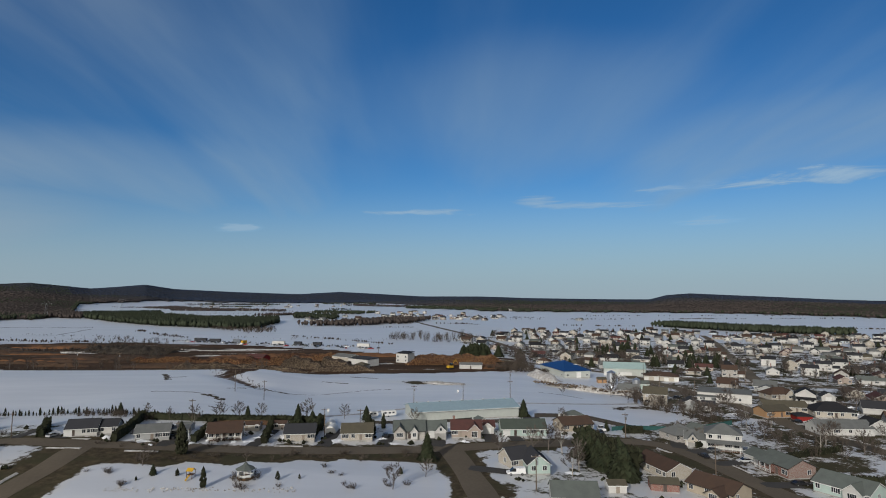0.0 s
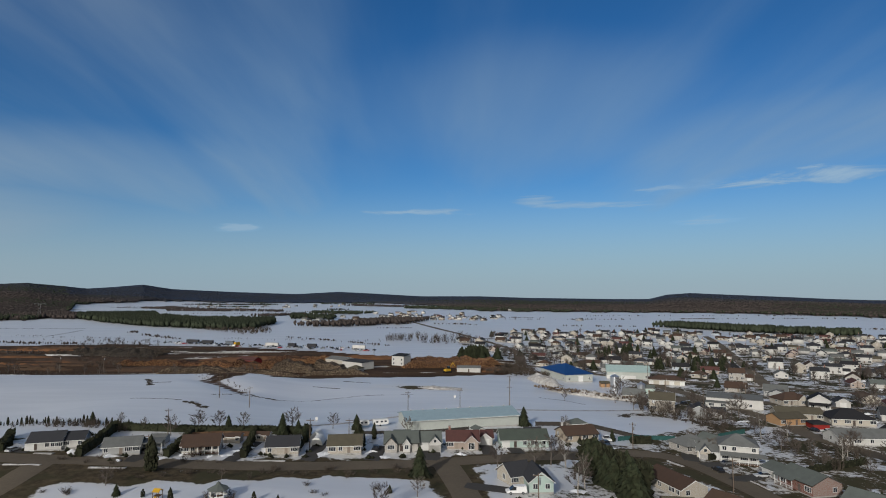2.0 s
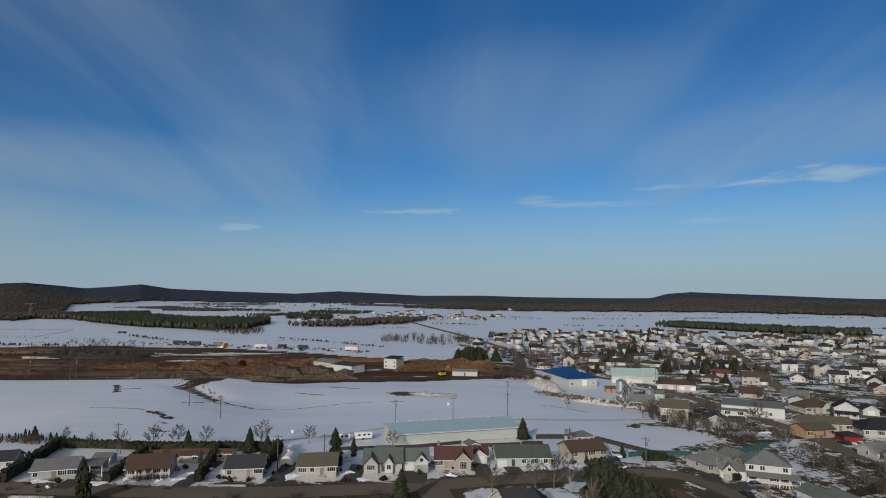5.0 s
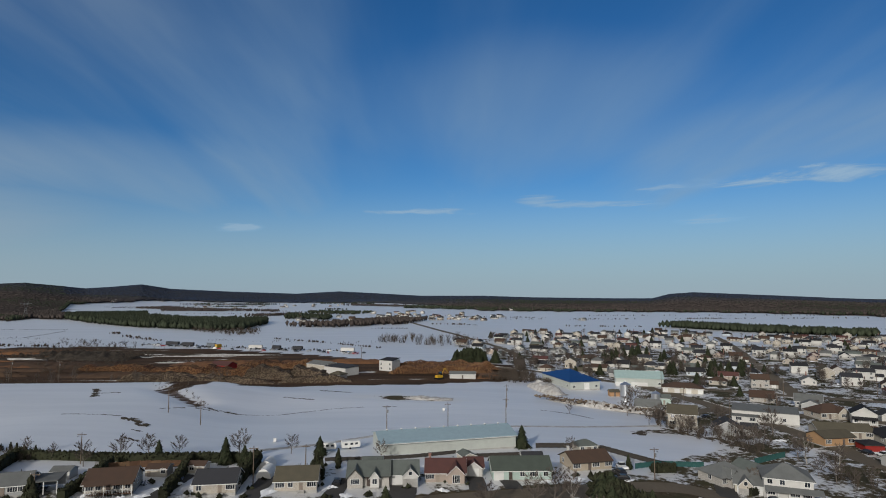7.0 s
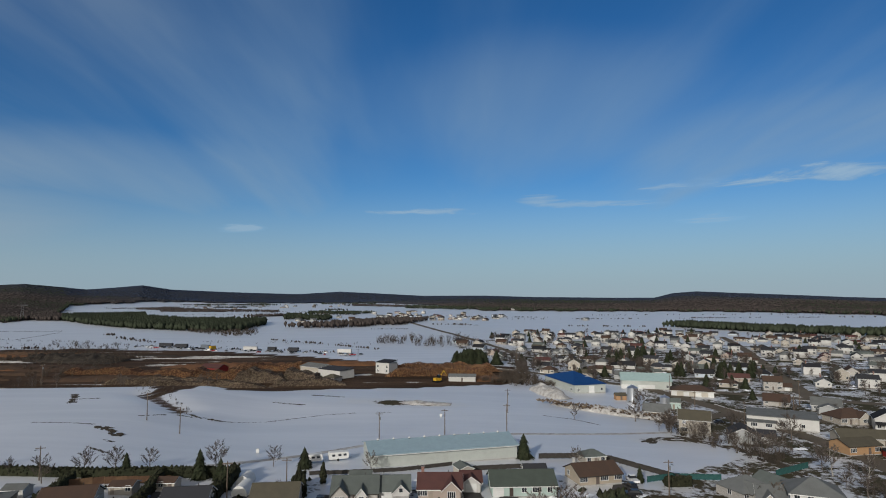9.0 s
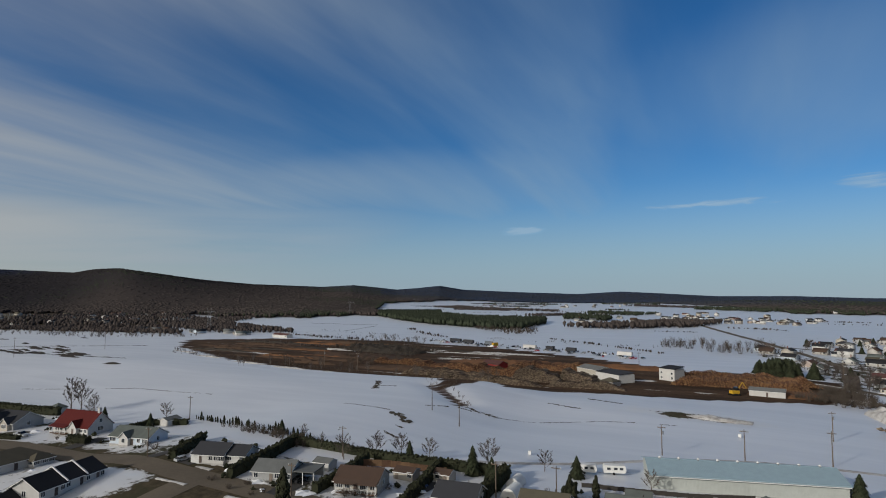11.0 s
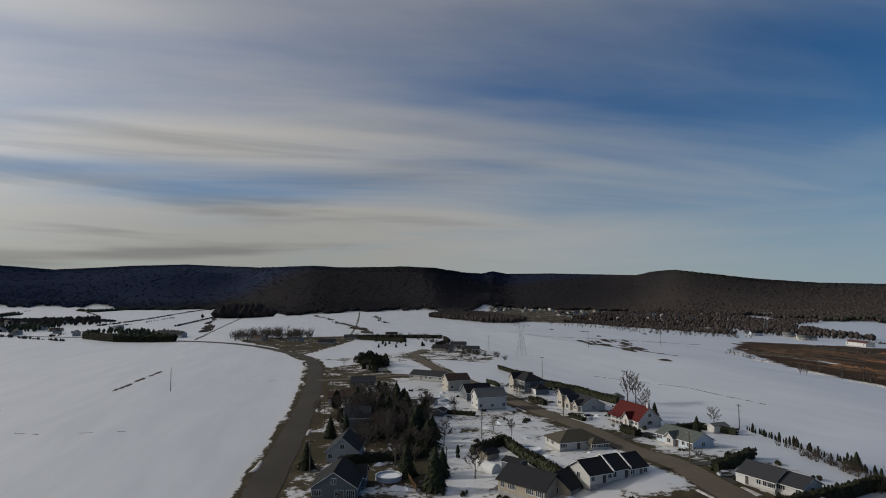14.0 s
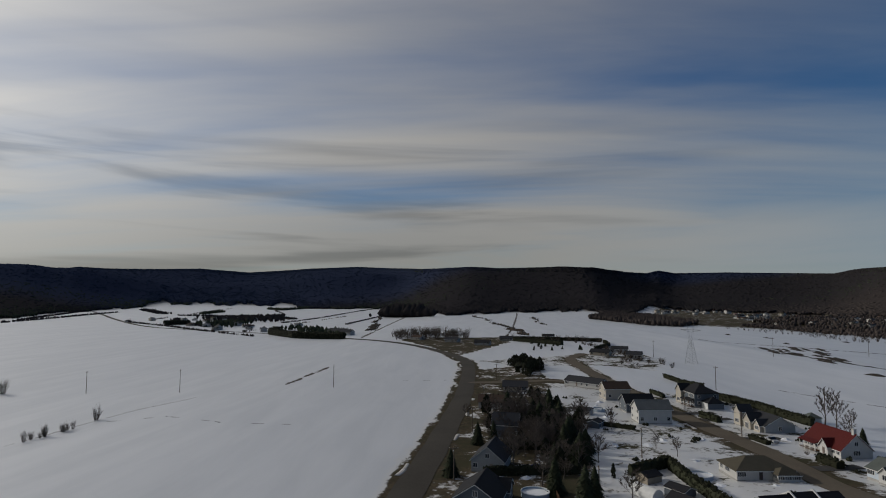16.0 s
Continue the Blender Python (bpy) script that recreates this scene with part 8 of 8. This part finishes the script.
thicket([(-156, 224), (-112, 226), (-112, 230), (-158, 228)], 44, 0.8, 2.2, "leafless brush behind the gardens", 8)
thicket([(110, 195), (150, 186), (150, 214), (118, 226)], 26, 2, 4.5, "leafless scrub on waste ground between streets", 9)
hedge([(-652, 118), (-630, 170), (-612, 214)], 3.5, 3.0, "dark conifer hedge round far gardens", 301)
hedge([(-520, 190), (-560, 210), (-600, 214)], 3.0, 2.5, "dark conifer hedge round far gardens", 302)
streak([(-490, 822), (-470, 752), (-455, 694)], 2.2, "dark strip of bare ground across the snow")
streak([(-644, 856), (-570, 852), (-504, 850)], 2.0, "dark strip of bare ground across the snow")
streak([(-662, 118), (-900, 140), (-1300, 170), (-1576, 188)], 3.0, "dark field ditch with brush running to the woods")
streak([(-690, -50), (-900, -62), (-1200, -80), (-1473, -95)], 4.0, "dark farm lane across the snow fields")

rng = random.Random(90)
for k in range(26):
    bare_tree(-300 + 190 * rng.random(), 372 + rng.gauss(0, 5) - 0.02 * k, rng.uniform(4, 9), rng.uniform(0, 360), k % 6, "thin leafless sapling on the edge of the log yard", narrow=True, group="yard saplings")

# small lumps of snow and low dark shrubs scattered through the gardens
rng = random.Random(61)
lumps, low = Shape(), Shape()
for k in range(900):
    if k % 3:
        a, b, _ = rng.choice(spots[:200])
        x, y = a + rng.uniform(-16, 16), b + rng.uniform(-16, 16)
    else:
        x, y = rng.uniform(-300, 60), rng.choice((rng.uniform(191, 224), rng.uniform(96, 175)))
        if not inside(LOTS, np.array([x]), np.array([y]))[0]:
            continue
    if min(float(away(r_, np.array([x]), np.array([y]))[0]) for r_ in (STREET, SIDE_STREET, WEST_LANE)) < 5.5:
        continue
    x, y, _ = lay(x, y)
    if k % 2:
        n = rng.uniform(0.8, 2.6)
        lumps.blob((x, y, gz(x, y)), n, n * rng.uniform(0.6, 1.5), rng.uniform(0.25, 0.7), rng, 0.35)
        lumps.blob((x + n * 0.7, y + rng.uniform(-1, 1), gz(x, y)), n * 0.7, n, rng.uniform(0.2, 0.5), rng, 0.35)
    else:
        for _ in range(4):
            n = rng.uniform(0.3, 0.8)
            low.blob((x + rng.uniform(-0.9, 0.9), y + rng.uniform(-0.9, 0.9), gz(x, y) + n * 0.6), n, n, n, rng, 0.4)
tagged(new("snow_piles", lumps.mesh("snow_piles", M["snow"])), "small melting snow piles in the gardens", "snow pile", kind="stuff")
tagged(new("garden_shrubs", low.mesh("garden_shrubs", M["cedar"])), "low dark evergreen shrubs in the gardens", "shrubs", kind="stuff")

# ---------------------------------------------------------------- far settlements
rng = random.Random(44)
for k in range(120):
    b = rng.uniform(50, 73)
    az, d = radians(b), 1010 + 9 * (b - 50) + rng.uniform(20, 420) + (rng.uniform(200, 700) if b > 66 else 0)
    x, y = -d * math.sin(az), 60 + d * math.cos(az)
    FAR.append((k % 26, pose(x, y, gz(x, y), 0, 0, rng.uniform(0, 360))))
for k in range(22):
    t = rng.random()
    x, y = -860 - 480 * t + rng.gauss(0, 45), -250 - 330 * t + rng.gauss(0, 55)
    FAR.append(((k * 3) % 26, pose(x, y, gz(x, y), 0, 0, rng.uniform(0, 360))))
for k in range(70):
    x, y = -60 + rng.gauss(0, 130), 1350 + rng.gauss(0, 170)
    FAR.append(((k * 5) % 26, pose(x, y, gz(x, y), 0, 0, rng.uniform(0, 360))))
for k in range(26):
    x, y = -620 + rng.uniform(-420, 200), 2300 + rng.uniform(-350, 500)
    FAR.append(((k * 11) % 26, pose(x, y, gz(x, y), 0, 0, rng.uniform(0, 360))))
for k in range(9):
    x, y = -720 + k * 26 + rng.uniform(-6, 6), 590 + rng.uniform(-14, 14)
    FAR.append(((k * 4) % 26, pose(x, y, gz(x, y), 0, 0, rng.uniform(0, 360))))
for x, y, rot, w, d in ((-854, -299, 30, 16, 10), (-926, -352, 20, 22, 12), (-966, -318, 10, 20, 12), (-752, -82, 70, 18, 10), (-815, -215, 20, 14, 9)):
    b = thing("barn", x, y, rot, "dark weathered farm building with a snowless roof", "barn", "far farm buildings")
    volume(b, 0, 0, w, d, 4.2, 3.0, "stone", "r_dark", "gable", 0, 0.3, 0.4, front="w.G")
b = thing("barn", -442, 568, -12, "long white shed with a faded red roof", "barn", "far farm buildings")
volume(b, 0, 0, 26, 8, 3.4, 1.6, "white", "r_maroon", "gable", 0, 0.2, 0.3, front="w.g.w")
hedge([(-680, -69), (-706, -136), (-760, -185), (-800, -190)], 7, 6, "tall dark evergreens round a farmstead", 311, step=1.4)
hedge([(-985, -455), (-1015, -428)], 7, 7, "dark evergreens round a far farm", 312, step=1.6)
for line, high, wide, seed in (([(-1040, -150), (-1300, -160), (-1832, -177)], 3.2, 5.0, 1), ([(-1092, -284), (-1500, -300), (-2196, -317)], 3.2, 6.0, 2), ([(-1500, -700), (-1440, -435), (-1300, -330)], 6.0, 26.0, 3),
                               ([(-1400, -70), (-1430, -120)], 34.0, 60.0, 4), ([(-1380, -40), (-1450, -150)], 22.0, 50.0, 4), ([(-1039, -803), (-1388, -914), (-1700, -1000)], 5.0, 12.0, 5), ([(-2142, -702), (-1994, -600), (-2357, -592)], 10.0, 16.0, 6),
                               ([(-1600, -690), (-1770, -710)], 9.0, 22.0, 7), ([(-1585, -794), (-2000, -1100)], 7.0, 40.0, 8), ([(-900, -330), (-1090, -500), (-1300, -600)], 5.0, 16.0, 9),
                               ([(-357, 722), (-320, 684), (-281, 652)], 2.4, 12.0, 10), ([(-400, 768), (-380, 758)], 3.0, 14.0, 12), ([(-176, 694), (-112, 640), (-48, 582)], 2.2, 6.0, 13), ([(-192, 1033), (-129, 1057)], 2.6, 8.0, 14), ([(-785, 1712), (-680, 1650), (-570, 1605)], 7.0, 24.0, 21), ([(-850, 2235), (-725, 2235)], 7.0, 20.0, 22), ([(-400, 1300), (-360, 1330), (-330, 1400)], 7.0, 60.0, 23),
                               ([(-1250, 2850), (-1000, 2780), (-820, 2735)], 6.0, 22.0, 24), ([(-360, 1885), (-295, 1910)], 6.0, 14.0, 25), ([(-1236, 2205), (-910, 1965)], 3.0, 10.0, 26), ([(-590, 1402), (-430, 1428)], 1.6, 6.0, 27), ([(-1150, 2480), (-700, 2420)], 3.0, 10.0, 28), ([(-94, 880), (-41, 878)], 1.8, 7.0, 15), ([(-644, 858), (-504, 850)], 1.0, 3.0, 16),
                               ([(-1100, -592), (-950, -442), (-814, -305), (-720, -192)], 3.6, 9.0, 17), ([(-460, 612), (-400, 590), (-340, 580)], 2.6, 10.0, 18), ([(-262, 616), (-190, 592), (-70, 552)], 1.6, 9.0, 19), ([(-1154, -863), (-1480, -1020), (-1813, -1177)], 5.0, 10.0, 20), ([(-446, 520), (-352, 493), (-272, 504)], 2.4, 12.0, 11)):
    q = np.random.default_rng(seed)
    px, py = [], []
    for (x0, y0), (x1, y1) in zip(line[:-1], line[1:]):
        n = int(math.hypot(x1 - x0, y1 - y0) * (0.35 + wide / 60))
        t = q.random(n)
        o = q.normal(0, 0.3, n) * wide
        px += list(x0 + (x1 - x0) * t + o * 0.3)
        py += list(y0 + (y1 - y0) * t + o)
    hh = high * q.uniform(0.4, 1.1, len(px))
    woods("field_brush", np.array(px), np.array(py), hh, hh * q.uniform(0.3, 0.55, len(px)), "farneedle" if seed in (6, 7, 22, 25) else "farbare", "dark brush and trees between far snow fields", seed, 0.4)
g = thing("barn", -768, -96, 60, "large dark barn with a low gable roof", "barn")
volume(g, 0, 0, 30, 14, 5, 3, "stone", "r_dark", "gable", 0, 0.3, 0.5, front="G.G")


def join_far():
    """The far houses, too small to tell apart, as one mesh."""
    mats, packs = [], []
    for root in PROTO:
        verts, faces, slots = [], [], []
        for ob in root.children_recursive:
            if ob.name.startswith("window"):
                continue
            m = Matrix.Identity(4)
            up = ob
            while up != root:
                m = up.matrix_parent_inverse @ up.matrix_basis @ m
                up = up.parent
            me = ob.data
            if me.materials[0] not in mats:
                mats.append(me.materials[0])
            base = len(verts)
            verts += [m @ v.co for v in me.vertices]
            me.calc_loop_triangles()
            for tri in me.loop_triangles:
                faces.append([base + i for i in tri.vertices])
                slots.append(mats.index(me.materials[0]))
        packs.append((np.array([tuple(v) for v in verts]), np.array(faces), np.array(slots)))
    co, tris, index, n = [], [], [], 0
    for k, at in FAR:
        v, f, s = packs[k]
        a = np.array(at)
        co.append(v @ a[:3, :3].T + a[:3, 3])
        tris.append(f + n)
        index.append(s)
        n += len(v)
    me = bpy.data.meshes.new("far_houses")
    fill_mesh(me, np.concatenate(co), np.concatenate(tris))
    for m in mats:
        me.materials.append(m)
    me.polygons.foreach_set("material_index", np.concatenate(index).astype(np.int32))
    tagged(new("far_houses", me), "many small far houses with pale walls and dark roofs", "houses", kind="stuff")


join_far()
